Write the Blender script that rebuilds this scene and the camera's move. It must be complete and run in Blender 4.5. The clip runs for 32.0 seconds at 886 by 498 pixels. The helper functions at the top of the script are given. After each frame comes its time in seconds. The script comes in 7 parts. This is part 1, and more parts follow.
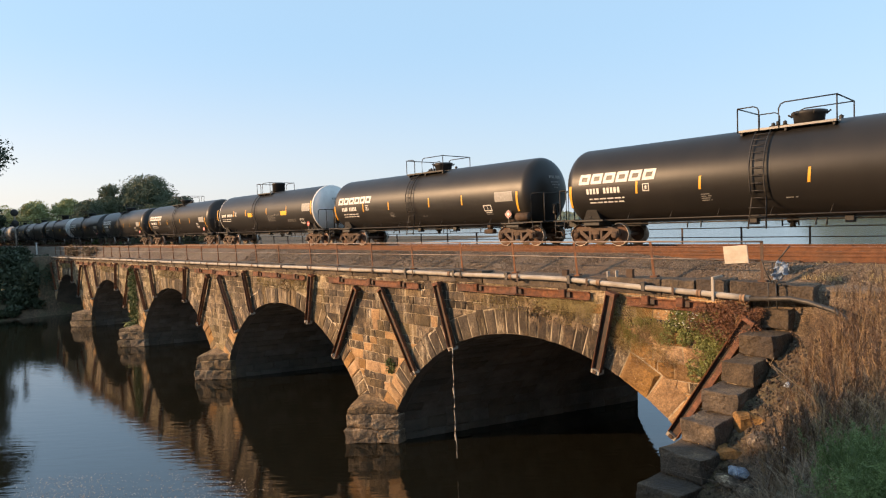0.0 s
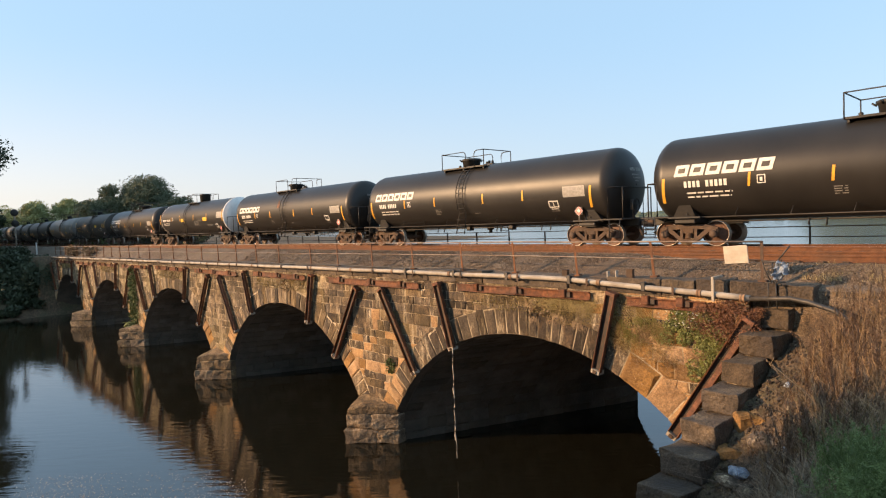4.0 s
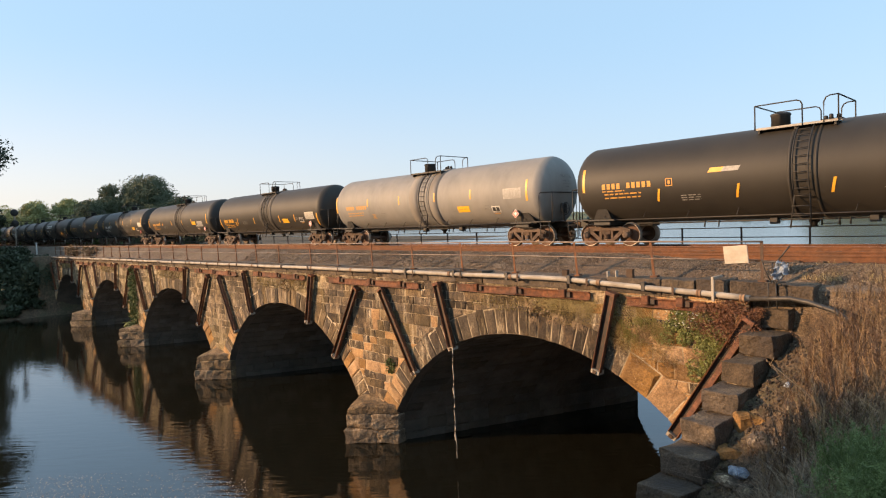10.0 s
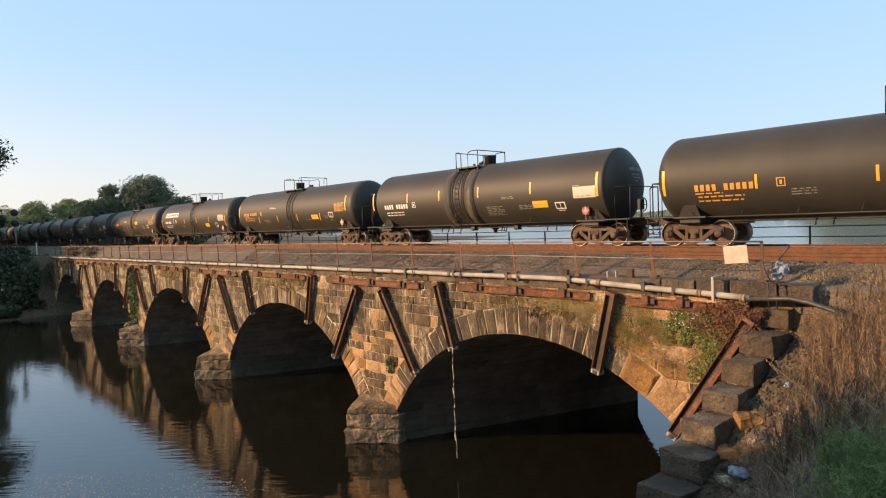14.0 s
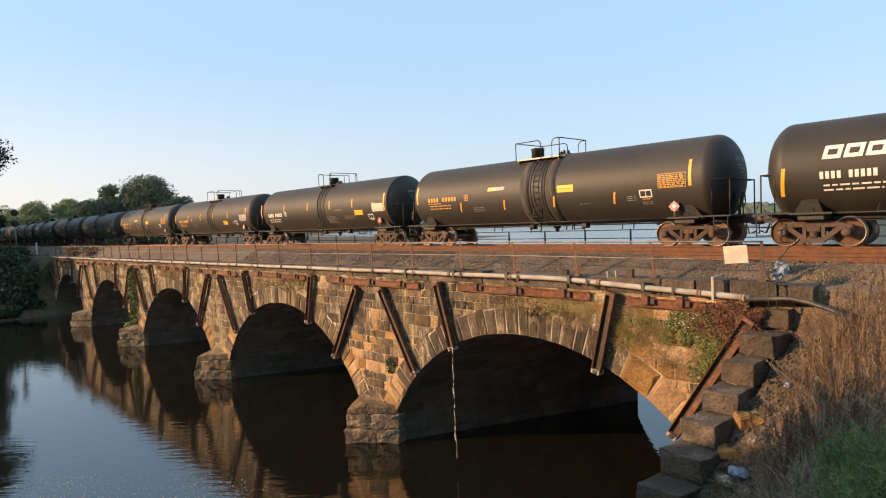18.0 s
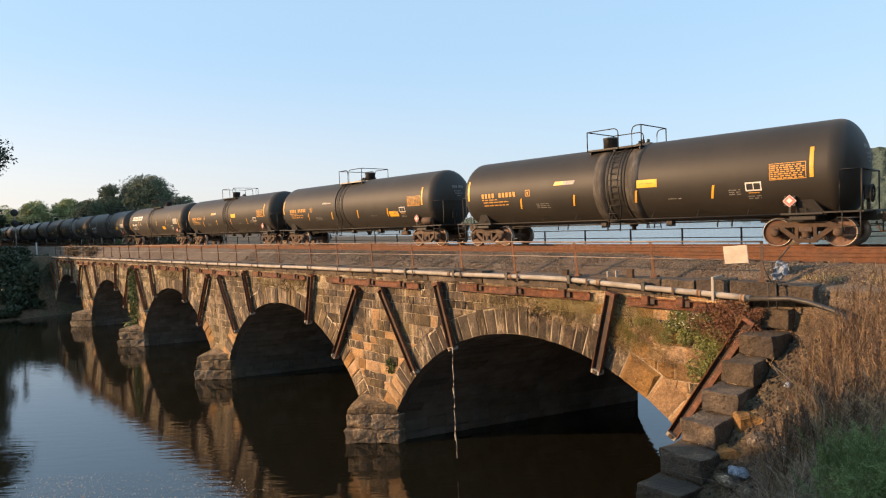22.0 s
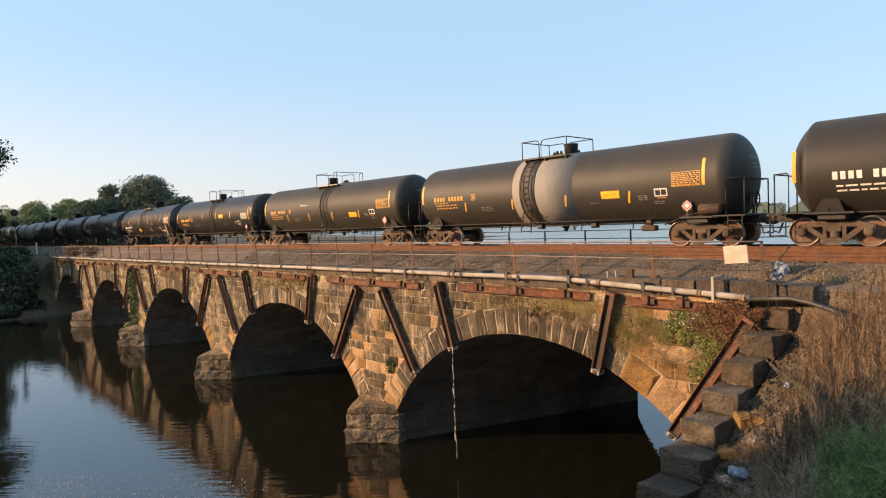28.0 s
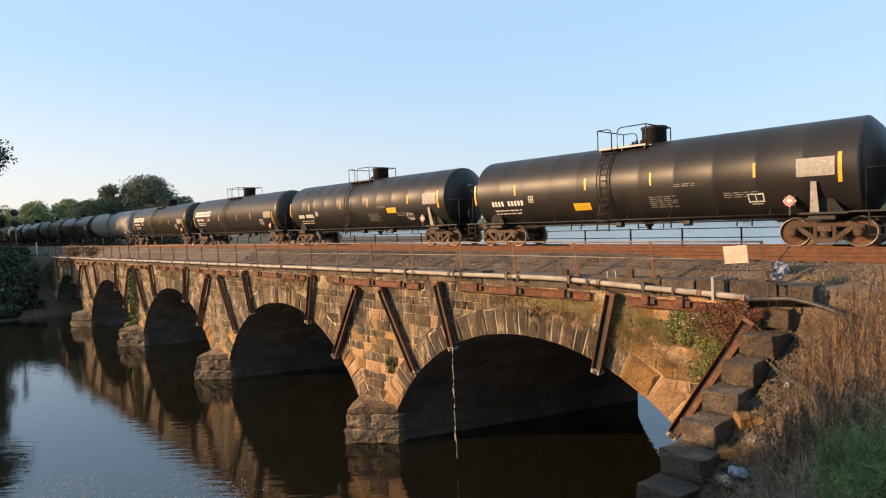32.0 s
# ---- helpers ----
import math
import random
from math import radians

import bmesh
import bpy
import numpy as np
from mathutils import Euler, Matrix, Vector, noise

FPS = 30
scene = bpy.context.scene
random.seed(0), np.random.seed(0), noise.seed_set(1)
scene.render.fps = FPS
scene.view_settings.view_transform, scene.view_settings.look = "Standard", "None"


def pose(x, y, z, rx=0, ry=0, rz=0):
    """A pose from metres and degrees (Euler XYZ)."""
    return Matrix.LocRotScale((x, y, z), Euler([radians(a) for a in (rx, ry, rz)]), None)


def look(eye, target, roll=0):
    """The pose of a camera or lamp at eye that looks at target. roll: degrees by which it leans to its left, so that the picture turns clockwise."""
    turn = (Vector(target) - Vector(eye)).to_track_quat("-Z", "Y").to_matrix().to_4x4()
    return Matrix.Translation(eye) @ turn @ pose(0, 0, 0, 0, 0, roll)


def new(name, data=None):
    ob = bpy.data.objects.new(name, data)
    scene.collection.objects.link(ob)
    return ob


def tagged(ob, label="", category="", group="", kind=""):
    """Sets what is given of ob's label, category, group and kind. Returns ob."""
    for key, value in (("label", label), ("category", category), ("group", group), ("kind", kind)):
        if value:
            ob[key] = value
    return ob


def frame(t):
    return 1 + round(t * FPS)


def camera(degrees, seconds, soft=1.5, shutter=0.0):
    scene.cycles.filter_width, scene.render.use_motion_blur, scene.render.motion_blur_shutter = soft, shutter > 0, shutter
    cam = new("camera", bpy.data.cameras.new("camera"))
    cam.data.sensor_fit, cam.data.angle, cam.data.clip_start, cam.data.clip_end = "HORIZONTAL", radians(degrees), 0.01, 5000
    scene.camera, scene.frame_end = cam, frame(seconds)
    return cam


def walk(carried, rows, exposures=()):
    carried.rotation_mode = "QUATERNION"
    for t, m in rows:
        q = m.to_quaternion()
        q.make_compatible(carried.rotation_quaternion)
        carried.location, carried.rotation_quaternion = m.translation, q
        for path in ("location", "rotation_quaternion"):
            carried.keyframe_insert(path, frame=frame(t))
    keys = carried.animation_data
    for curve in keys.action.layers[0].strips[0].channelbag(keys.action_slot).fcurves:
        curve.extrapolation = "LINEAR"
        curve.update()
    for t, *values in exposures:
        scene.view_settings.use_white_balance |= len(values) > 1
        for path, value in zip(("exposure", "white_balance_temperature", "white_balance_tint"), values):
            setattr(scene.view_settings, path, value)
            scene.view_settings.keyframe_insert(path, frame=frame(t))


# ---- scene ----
# ---------------------------------------------------------------- camera
cam = camera(72.62, 32.0, soft=1.15)
EYE = Vector((0.0, 0.0, 1.188))
YAW, TILT, ROLL = radians(46.807), radians(-2.476), -2.148
AIM = Vector((-math.sin(YAW) * math.cos(TILT), math.cos(YAW) * math.cos(TILT), math.sin(TILT)))
CAM_POSE = look(EYE, EYE + AIM * 10, ROLL)
walk(cam, [(0.0, CAM_POSE), (32.0, CAM_POSE)], exposures=[(0.0, 1.04, 6720, 18), (32.0, 1.04, 6720, 18)])

# ---------------------------------------------------------------- plan, metres; x along the track, z = 0 at the rail top
D = 22.378            # axis of the train's track
NEAR = D - 3.99       # axis of the empty track
FACE = 15.30          # stone face of the bridge
BACK = 26.8
SKEW = 0.41           # piers lean along the river
WATER = -7.85
PITCH_ARCH, APEX0, ARCH_R, ARCH_Z = 16.2, -12.6, 7.9, -2.58
N_ARCH = 5
SPEED = 14.087
LEFT_END, RIGHT_END = -85.6, -5.42


def sag(x):
    """The deck sinks a little towards its far end."""
    return -0.0066 * max(0.0, -14.0 - x)


# ---------------------------------------------------------------- light
SUN_DIR = Vector((-0.60, -0.76, 0.28)).normalized()      # towards the sun
world = bpy.data.worlds.new("sky")
scene.world = world
world.use_nodes = True
wn = world.node_tree.nodes
sky = wn.new("ShaderNodeTexSky")
sky.sky_type = "NISHITA"
sky.sun_disc = False
sky.sun_elevation = math.asin(SUN_DIR.z)
sky.sun_rotation = math.atan2(SUN_DIR.x, SUN_DIR.y)
sky.altitude = 100.0
sky.air_density, sky.dust_density, sky.ozone_density = 1.0, 2.0, 2.2
wn["Background"].inputs["Strength"].default_value = 0.15
haze = wn.new("ShaderNodeMix")            # thin even summer haze in front of the clear sky
haze.data_type = "RGBA"
haze.inputs["Factor"].default_value = 0.80
where = wn.new("ShaderNodeTexCoord")
parts = wn.new("ShaderNodeSeparateXYZ")
height = wn.new("ShaderNodeMapRange")
height.interpolation_type = "SMOOTHSTEP"
height.inputs["From Min"].default_value, height.inputs["From Max"].default_value = -0.02, 0.30
sunward = wn.new("ShaderNodeVectorMath")      # the low haze is warm on the sun's side and cool across from it
sunward.operation = "DOT_PRODUCT"
sunward.inputs[1].default_value = Vector((SUN_DIR.x, SUN_DIR.y, 0)).normalized()
side = wn.new("ShaderNodeMapRange")
side.interpolation_type = "SMOOTHSTEP"
side.inputs["From Min"].default_value, side.inputs["From Max"].default_value = -0.7, 0.7
low_haze = wn.new("ShaderNodeMix")
low_haze.data_type = "RGBA"
low_haze.inputs[6].default_value, low_haze.inputs[7].default_value = (1.84, 2.52, 2.98, 1), (2.95, 2.92, 2.72, 1)
blend = wn.new("ShaderNodeMix")
blend.data_type = "RGBA"
blend.inputs[7].default_value = (1.46, 2.44, 3.20, 1)
world.node_tree.links.new(where.outputs["Generated"], sunward.inputs[0])
world.node_tree.links.new(sunward.outputs["Value"], side.inputs["Value"])
world.node_tree.links.new(side.outputs[0], low_haze.inputs["Factor"])
world.node_tree.links.new(low_haze.outputs[2], blend.inputs[6])
world.node_tree.links.new(where.outputs["Generated"], parts.inputs[0])
world.node_tree.links.new(parts.outputs["Z"], height.inputs["Value"])
world.node_tree.links.new(height.outputs[0], blend.inputs["Factor"])
world.node_tree.links.new(blend.outputs[2], haze.inputs[7])
world.node_tree.links.new(sky.outputs[0], haze.inputs[6])
world.node_tree.links.new(haze.outputs[2], wn["Background"].inputs["Color"])
sun = new("sun", bpy.data.lights.new("sun", "SUN"))
sun.data.energy, sun.data.angle, sun.data.color = 3.5, radians(0.6), (1.0, 0.66, 0.345)
sun.matrix_world = look(SUN_DIR * 200, (0, 0, 0))


# ---------------------------------------------------------------- material helpers
def material(name, colours, scale=4.0, rough=0.8, metal=0.0, bump=0.0, bump_scale=None, grime=None, grime_scale=0.6,
             grime_amount=0.5, vary=0.0, coat=0.0, island=False, stretch=(1, 1, 1), rough_vary=0.0, spec=None, speck=0.0, speck_scale=26.0,
             contrast=0.4, moss=None, moss_amount=0.6, moss_scale=0.35, lime=0.0):
    """Two scales of noise between base colours, stains, relief, and some change from piece to piece."""
    m = bpy.data.materials.new(name)
    m.use_nodes = True
    nt = m.node_tree
    n, ln = nt.nodes, nt.links
    b = n["Principled BSDF"]
    b.inputs["Metallic"].default_value = metal
    if spec is not None:
        b.inputs["Specular IOR Level"].default_value = spec
    if coat:
        b.inputs["Coat Weight"].default_value = coat
        b.inputs["Coat Roughness"].default_value = 0.22
    tc = n.new("ShaderNodeTexCoord")
    mp = n.new("ShaderNodeMapping")
    mp.inputs["Scale"].default_value = stretch
    ln.new(tc.outputs["Object"], mp.inputs["Vector"])
    info = n.new("ShaderNodeObjectInfo")
    shift = n.new("ShaderNodeVectorMath")
    shift.operation = "ADD"
    spread = n.new("ShaderNodeMath")
    spread.operation = "MULTIPLY"
    spread.inputs[1].default_value = 37.0
    ln.new(info.outputs["Random"], spread.inputs[0])
    ln.new(mp.outputs[0], shift.inputs[0])
    ln.new(spread.outputs[0], shift.inputs[1])
    fine = n.new("ShaderNodeTexNoise")
    fine.inputs["Scale"].default_value = scale
    fine.inputs["Detail"].default_value = 8.0
    fine.inputs["Roughness"].default_value = 0.65
    ln.new(shift.outputs[0], fine.inputs["Vector"])
    ramp = n.new("ShaderNodeValToRGB")
    el = ramp.color_ramp.elements
    el[0].position, el[1].position = 0.5 - contrast / 2, 0.5 + contrast / 2
    el[0].color, el[1].color = (*colours[0], 1), (*colours[-1], 1)
    for i, c in enumerate(colours[1:-1]):
        e = el.new(0.5 - contrast / 2 + contrast * (i + 1) / (len(colours) - 1))
        e.color = (*c, 1)
    ln.new(fine.outputs[0], ramp.inputs[0])
    col = ramp.outputs[0]
    if grime:
        big = n.new("ShaderNodeTexNoise")
        big.inputs["Scale"].default_value = grime_scale
        big.inputs["Detail"].default_value = 6.0
        ln.new(shift.outputs[0], big.inputs["Vector"])
        gr = n.new("ShaderNodeValToRGB")
        gr.color_ramp.elements[0].position, gr.color_ramp.elements[1].position = 0.42, 0.68
        gr.color_ramp.elements[0].color = (0, 0, 0, 1)
        gr.color_ramp.elements[1].color = (grime_amount,) * 3 + (1,)
        ln.new(big.outputs[0], gr.inputs[0])
        mix = n.new("ShaderNodeMix")
        mix.data_type = "RGBA"
        ln.new(gr.outputs[0], mix.inputs["Factor"])
        ln.new(col, mix.inputs[6])
        mix.inputs[7].default_value = (*grime, 1)
        col = mix.outputs[2]
    if moss:
        mo = n.new("ShaderNodeTexNoise")
        mo.inputs["Scale"].default_value = moss_scale
        mo.inputs["Detail"].default_value = 7.0
        mo.inputs["Roughness"].default_value = 0.62
        ln.new(tc.outputs["Object"], mo.inputs["Vector"])
        mm = n.new("ShaderNodeMapRange")
        mm.inputs["From Min"].default_value, mm.inputs["From Max"].default_value = 0.46, 0.62
        mm.inputs["To Max"].default_value = moss_amount
        ln.new(mo.outputs[0], mm.inputs["Value"])
        mx = n.new("ShaderNodeMix")
        mx.data_type = "RGBA"
        ln.new(mm.outputs[0], mx.inputs["Factor"])
        ln.new(col, mx.inputs[6])
        mx.inputs[7].default_value = (*moss, 1)
        col = mx.outputs[2]
    if lime:
        # pale lime runs washed out of the joints and dark water runs between them
        run = n.new("ShaderNodeMapping")
        run.inputs["Scale"].default_value = (3.2, 3.2, 0.55)
        ln.new(tc.outputs["Object"], run.inputs["Vector"])
        rn = n.new("ShaderNodeTexNoise")
        rn.inputs["Scale"].default_value = 1.3
        rn.inputs["Detail"].default_value = 7.0
        rn.inputs["Roughness"].default_value = 0.68
        ln.new(run.outputs[0], rn.inputs["Vector"])
        for lo, hi, tint, amount in ((0.54, 0.67, (0.46, 0.37, 0.24), lime), (0.48, 0.36, (0.035, 0.026, 0.018), min(1.0, lime * 1.3))):
            rr = n.new("ShaderNodeMapRange")
            rr.inputs["From Min"].default_value, rr.inputs["From Max"].default_value = lo, hi
            rr.inputs["To Max"].default_value = amount
            ln.new(rn.outputs[0], rr.inputs["Value"])
            mx = n.new("ShaderNodeMix")
            mx.data_type = "RGBA"
            ln.new(rr.outputs[0], mx.inputs["Factor"])
            ln.new(col, mx.inputs[6])
            mx.inputs[7].default_value = (*tint, 1)
            col = mx.outputs[2]
    if speck:
        sp = n.new("ShaderNodeTexNoise")
        sp.inputs["Scale"].default_value = speck_scale
        sp.inputs["Detail"].default_value = 5.0
        ln.new(shift.outputs[0], sp.inputs["Vector"])
        sr = n.new("ShaderNodeMapRange")
        sr.inputs["From Min"].default_value, sr.inputs["From Max"].default_value = 0.3, 0.7
        sr.inputs["To Min"].default_value, sr.inputs["To Max"].default_value = 1 - speck, 1 + speck
        ln.new(sp.outputs[0], sr.inputs["Value"])
        vm = n.new("ShaderNodeVectorMath")
        vm.operation = "SCALE"
        ln.new(col, vm.inputs[0])
        ln.new(sr.outputs[0], vm.inputs["Scale"])
        col = vm.outputs[0]
    if vary:
        hsv = n.new("ShaderNodeHueSaturation")
        rnd = info.outputs["Random"]
        if island:
            rnd = n.new("ShaderNodeNewGeometry").outputs["Random Per Island"]
        mr = n.new("ShaderNodeMapRange")
        mr.inputs["To Min"].default_value, mr.inputs["To Max"].default_value = 1 - vary, 1 + vary
        ln.new(rnd, mr.inputs["Value"])
        ln.new(mr.outputs[0], hsv.inputs["Value"])
        ms = n.new("ShaderNodeMapRange")
        ms.inputs["To Min"].default_value, ms.inputs["To Max"].default_value = 1.12, 0.85
        ln.new(rnd, ms.inputs["Value"])
        ln.new(ms.outputs[0], hsv.inputs["Saturation"])
        ln.new(col, hsv.inputs["Color"])
        col = hsv.outputs[0]
    ln.new(col, b.inputs["Base Color"])
    if rough_vary:
        rr = n.new("ShaderNodeMapRange")
        rr.inputs["To Min"].default_value, rr.inputs["To Max"].default_value = rough - rough_vary, rough + rough_vary
        ln.new(fine.outputs[0], rr.inputs["Value"])
        ln.new(rr.outputs[0], b.inputs["Roughness"])
    else:
        b.inputs["Roughness"].default_value = rough
    if bump:
        rel = n.new("ShaderNodeTexNoise")
        rel.inputs["Scale"].default_value = bump_scale or scale * 3
        rel.inputs["Detail"].default_value = 8.0
        ln.new(shift.outputs[0], rel.inputs["Vector"])
        bp = n.new("ShaderNodeBump")
        bp.inputs["Strength"].default_value = min(1.0, bump)
        bp.inputs["Distance"].default_value = 0.06
        ln.new(rel.outputs[0], bp.inputs["Height"])
        ln.new(bp.outputs[0], b.inputs["Normal"])
    return m


STONE = material("sandstone", [(0.032, 0.024, 0.016), (0.072, 0.050, 0.031), (0.20, 0.134, 0.072)], 2.6, 0.92, bump=1.0, bump_scale=11, speck=0.6, contrast=0.3,
                 grime=(0.050, 0.038, 0.028), grime_scale=0.5, grime_amount=0.85, vary=0.55, moss=(0.17, 0.12, 0.06), moss_amount=0.28, lime=0.7)
STONE_WARM = material("tan_sandstone", [(0.078, 0.053, 0.031), (0.160, 0.109, 0.057), (0.30, 0.205, 0.104)], 2.4, 0.92, bump=1.0, bump_scale=11, speck=0.55, contrast=0.35,
                      grime=(0.058, 0.044, 0.030), grime_scale=0.55, grime_amount=0.75, vary=0.42, moss=(0.21, 0.15, 0.066), moss_amount=0.45, lime=0.6)
STONE_JOINED = material("sandstone_far", [(0.060, 0.043, 0.026), (0.148, 0.103, 0.056), (0.31, 0.215, 0.112)], 2.2, 0.92, bump=1.0, bump_scale=11, speck=0.6, contrast=0.35,
                        grime=(0.055, 0.042, 0.028), grime_scale=0.45, grime_amount=0.8, vary=0.5, moss=(0.24, 0.18, 0.075), moss_amount=0.6, lime=0.6, island=True)
RING = material("arch_stone", [(0.030, 0.022, 0.016), (0.052, 0.037, 0.025), (0.13, 0.082, 0.044)], 2.0, 0.92, bump=1.0, bump_scale=10, speck=0.45, contrast=0.3,
                grime=(0.042, 0.034, 0.027), grime_scale=0.5, grime_amount=0.9, vary=0.5, moss=(0.14, 0.10, 0.052), moss_amount=0.3, lime=0.6)
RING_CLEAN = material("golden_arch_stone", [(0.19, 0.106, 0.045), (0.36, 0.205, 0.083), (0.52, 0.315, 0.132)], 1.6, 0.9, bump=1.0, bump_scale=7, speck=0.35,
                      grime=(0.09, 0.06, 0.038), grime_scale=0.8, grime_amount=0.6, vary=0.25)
PIER = material("pier_stone", [(0.09, 0.062, 0.038), (0.20, 0.138, 0.08), (0.36, 0.25, 0.14)], 3.0, 0.92, bump=1.0, bump_scale=8, speck=0.5, contrast=0.3,
                grime=(0.10, 0.08, 0.06), grime_scale=1.3, grime_amount=0.8, vary=0.2)
MORTAR = material("old_mortar", [(0.34, 0.26, 0.165), (0.64, 0.53, 0.38)], 5.0, 0.95, bump=0.5, grime=(0.12, 0.088, 0.056), grime_scale=0.9, grime_amount=0.8, moss=(0.16, 0.125, 0.065), moss_amount=0.5, lime=0.55)
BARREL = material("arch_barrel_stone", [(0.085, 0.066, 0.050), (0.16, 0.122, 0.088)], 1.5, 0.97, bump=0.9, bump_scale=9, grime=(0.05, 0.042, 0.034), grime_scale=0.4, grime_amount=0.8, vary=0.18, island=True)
COPING = material("dark_coping_stone", [(0.040, 0.031, 0.022), (0.094, 0.069, 0.046), (0.21, 0.152, 0.094)], 2.0, 0.93, bump=1.0, bump_scale=12, speck=0.35, contrast=0.6,
                  grime=(0.05, 0.04, 0.035), grime_scale=1.2, grime_amount=0.8, vary=0.25)
BALLAST = material("ballast", [(0.078, 0.055, 0.037), (0.155, 0.112, 0.075), (0.26, 0.20, 0.14)], 22.0, 0.95, bump=1.0, bump_scale=30, speck=0.4, speck_scale=60,
                   grime=(0.095, 0.058, 0.034), grime_scale=0.35, grime_amount=0.9)
RUBBLE = material("dirty_rubble", [(0.045, 0.032, 0.022), (0.12, 0.085, 0.056)], 12.0, 0.95, bump=0.8, vary=0.5, island=True)
GRAVEL = material("loose_gravel", [(0.12, 0.082, 0.052), (0.25, 0.178, 0.118)], 14.0, 0.95, bump=0.8, vary=0.45, island=True)
EARTH = material("bank_earth", [(0.045, 0.030, 0.018), (0.10, 0.066, 0.040), (0.19, 0.125, 0.072)], 5.0, 0.97, bump=1.0, bump_scale=14, speck=0.5, speck_scale=40,
                 grime=(0.06, 0.065, 0.03), grime_scale=0.5, grime_amount=0.7)
RUST = material("rusty_steel", [(0.07, 0.027, 0.014), (0.15, 0.056, 0.024), (0.25, 0.095, 0.040)], 9.0, 0.85, metal=0.1, bump=0.4,
                grime=(0.045, 0.028, 0.02), grime_scale=2.0, grime_amount=0.7, vary=0.2)
DARK_STEEL = material("dark_painted_steel", [(0.022, 0.016, 0.012), (0.05, 0.034, 0.024)], 8.0, 0.6, metal=0.2, bump=0.2,
                      grime=(0.12, 0.05, 0.022), grime_scale=2.2, grime_amount=0.6)
RAIL = material("rusted_rail", [(0.080, 0.033, 0.016), (0.15, 0.060, 0.025), (0.21, 0.090, 0.038)], 6.0, 0.85, metal=0.1, bump=0.3,
                grime=(0.09, 0.05, 0.03), grime_scale=1.0, grime_amount=0.6)
HANDRAIL = material("worn_handrail", [(0.16, 0.10, 0.065), (0.36, 0.30, 0.24)], 5.0, 0.7, metal=0.2, grime=(0.13, 0.06, 0.03), grime_scale=1.5, grime_amount=0.8)
RAIL_TOP = material("worn_railhead", [(0.35, 0.24, 0.16), (0.5, 0.4, 0.3)], 12.0, 0.4, metal=0.8)
TIE = material("weathered_sleeper", [(0.05, 0.033, 0.022), (0.13, 0.085, 0.055)], 6.0, 0.95, bump=0.6, vary=0.3, stretch=(1, 0.2, 1))
PIPE = material("galvanised_pipe", [(0.30, 0.26, 0.21), (0.43, 0.38, 0.31)], 7.0, 0.7, metal=0.0, bump=0.15,
                grime=(0.15, 0.11, 0.08), grime_scale=1.4, grime_amount=0.6)
COUPLING = material("tan_coupling", [(0.20, 0.115, 0.062), (0.34, 0.22, 0.13)], 12.0, 0.85, bump=0.3, grime=(0.13, 0.06, 0.03), grime_scale=3.0, grime_amount=0.7)
PIPE_DARK = material("blackened_pipe", [(0.03, 0.028, 0.026), (0.08, 0.07, 0.06)], 7.0, 0.55, metal=0.3)
BOARD = material("bleached_board", [(0.42, 0.36, 0.28), (0.60, 0.53, 0.43)], 5.0, 0.85, bump=0.2, grime=(0.34, 0.26, 0.18), grime_scale=3.0, grime_amount=0.6)
PLASTIC = material("torn_plastic", [(0.07, 0.10, 0.16), (0.20, 0.25, 0.32), (0.45, 0.48, 0.50)], 9.0, 0.4, bump=0.6)
ROPE = material("frayed_rope", [(0.30, 0.26, 0.21), (0.50, 0.45, 0.38)], 40.0, 0.95)
BARK = material("bark", [(0.045, 0.033, 0.024), (0.11, 0.085, 0.062)], 8.0, 0.95, bump=0.8, stretch=(1, 1, 0.3))


def leaf_material(name, a, b, vary=0.35):
    m = material(name, [a, b], 3.0, 0.65, vary=vary, island=True)
    bs = m.node_tree.nodes["Principled BSDF"]
    bs.inputs["Subsurface Weight"].default_value = 0.0
    return m


LEAF_DARK = leaf_material("dark_leaves", (0.022, 0.033, 0.016), (0.05, 0.07, 0.028))
# distance haze is put into this paler, more even leaf colour
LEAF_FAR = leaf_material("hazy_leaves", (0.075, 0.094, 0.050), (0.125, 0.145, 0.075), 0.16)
LEAF_MID = leaf_material("green_leaves", (0.045, 0.070, 0.016), (0.11, 0.145, 0.032))
# yellow-green leaves, their colour raised to stand in for sunlight
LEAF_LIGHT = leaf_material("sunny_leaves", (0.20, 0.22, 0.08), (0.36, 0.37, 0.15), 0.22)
GRASS_GREEN = leaf_material("green_grass", (0.055, 0.095, 0.024), (0.15, 0.22, 0.055), 0.5)
GRASS_OLIVE = leaf_material("olive_grass", (0.30, 0.225, 0.095), (0.46, 0.355, 0.165), 0.25)
CREEPER = leaf_material("creeper_leaves", (0.14, 0.155, 0.035), (0.27, 0.28, 0.08), 0.4)
GRASS_DRY = leaf_material("dry_grass", (0.14, 0.086, 0.042), (0.32, 0.205, 0.10), 0.5)
STALK = leaf_material("dead_stalks", (0.050, 0.028, 0.015), (0.145, 0.080, 0.039), 0.5)
STRAW = leaf_material("matted_straw", (0.075, 0.049, 0.028), (0.25, 0.168, 0.092), 0.6)
IVY_RED = leaf_material("red_creeper", (0.14, 0.055, 0.028), (0.25, 0.115, 0.052), 0.28)
FLOWER = leaf_material("pale_blossom", (0.45, 0.43, 0.30), (0.65, 0.62, 0.48))
MOSS = leaf_material("wall_moss", (0.17, 0.12, 0.035), (0.30, 0.22, 0.06))


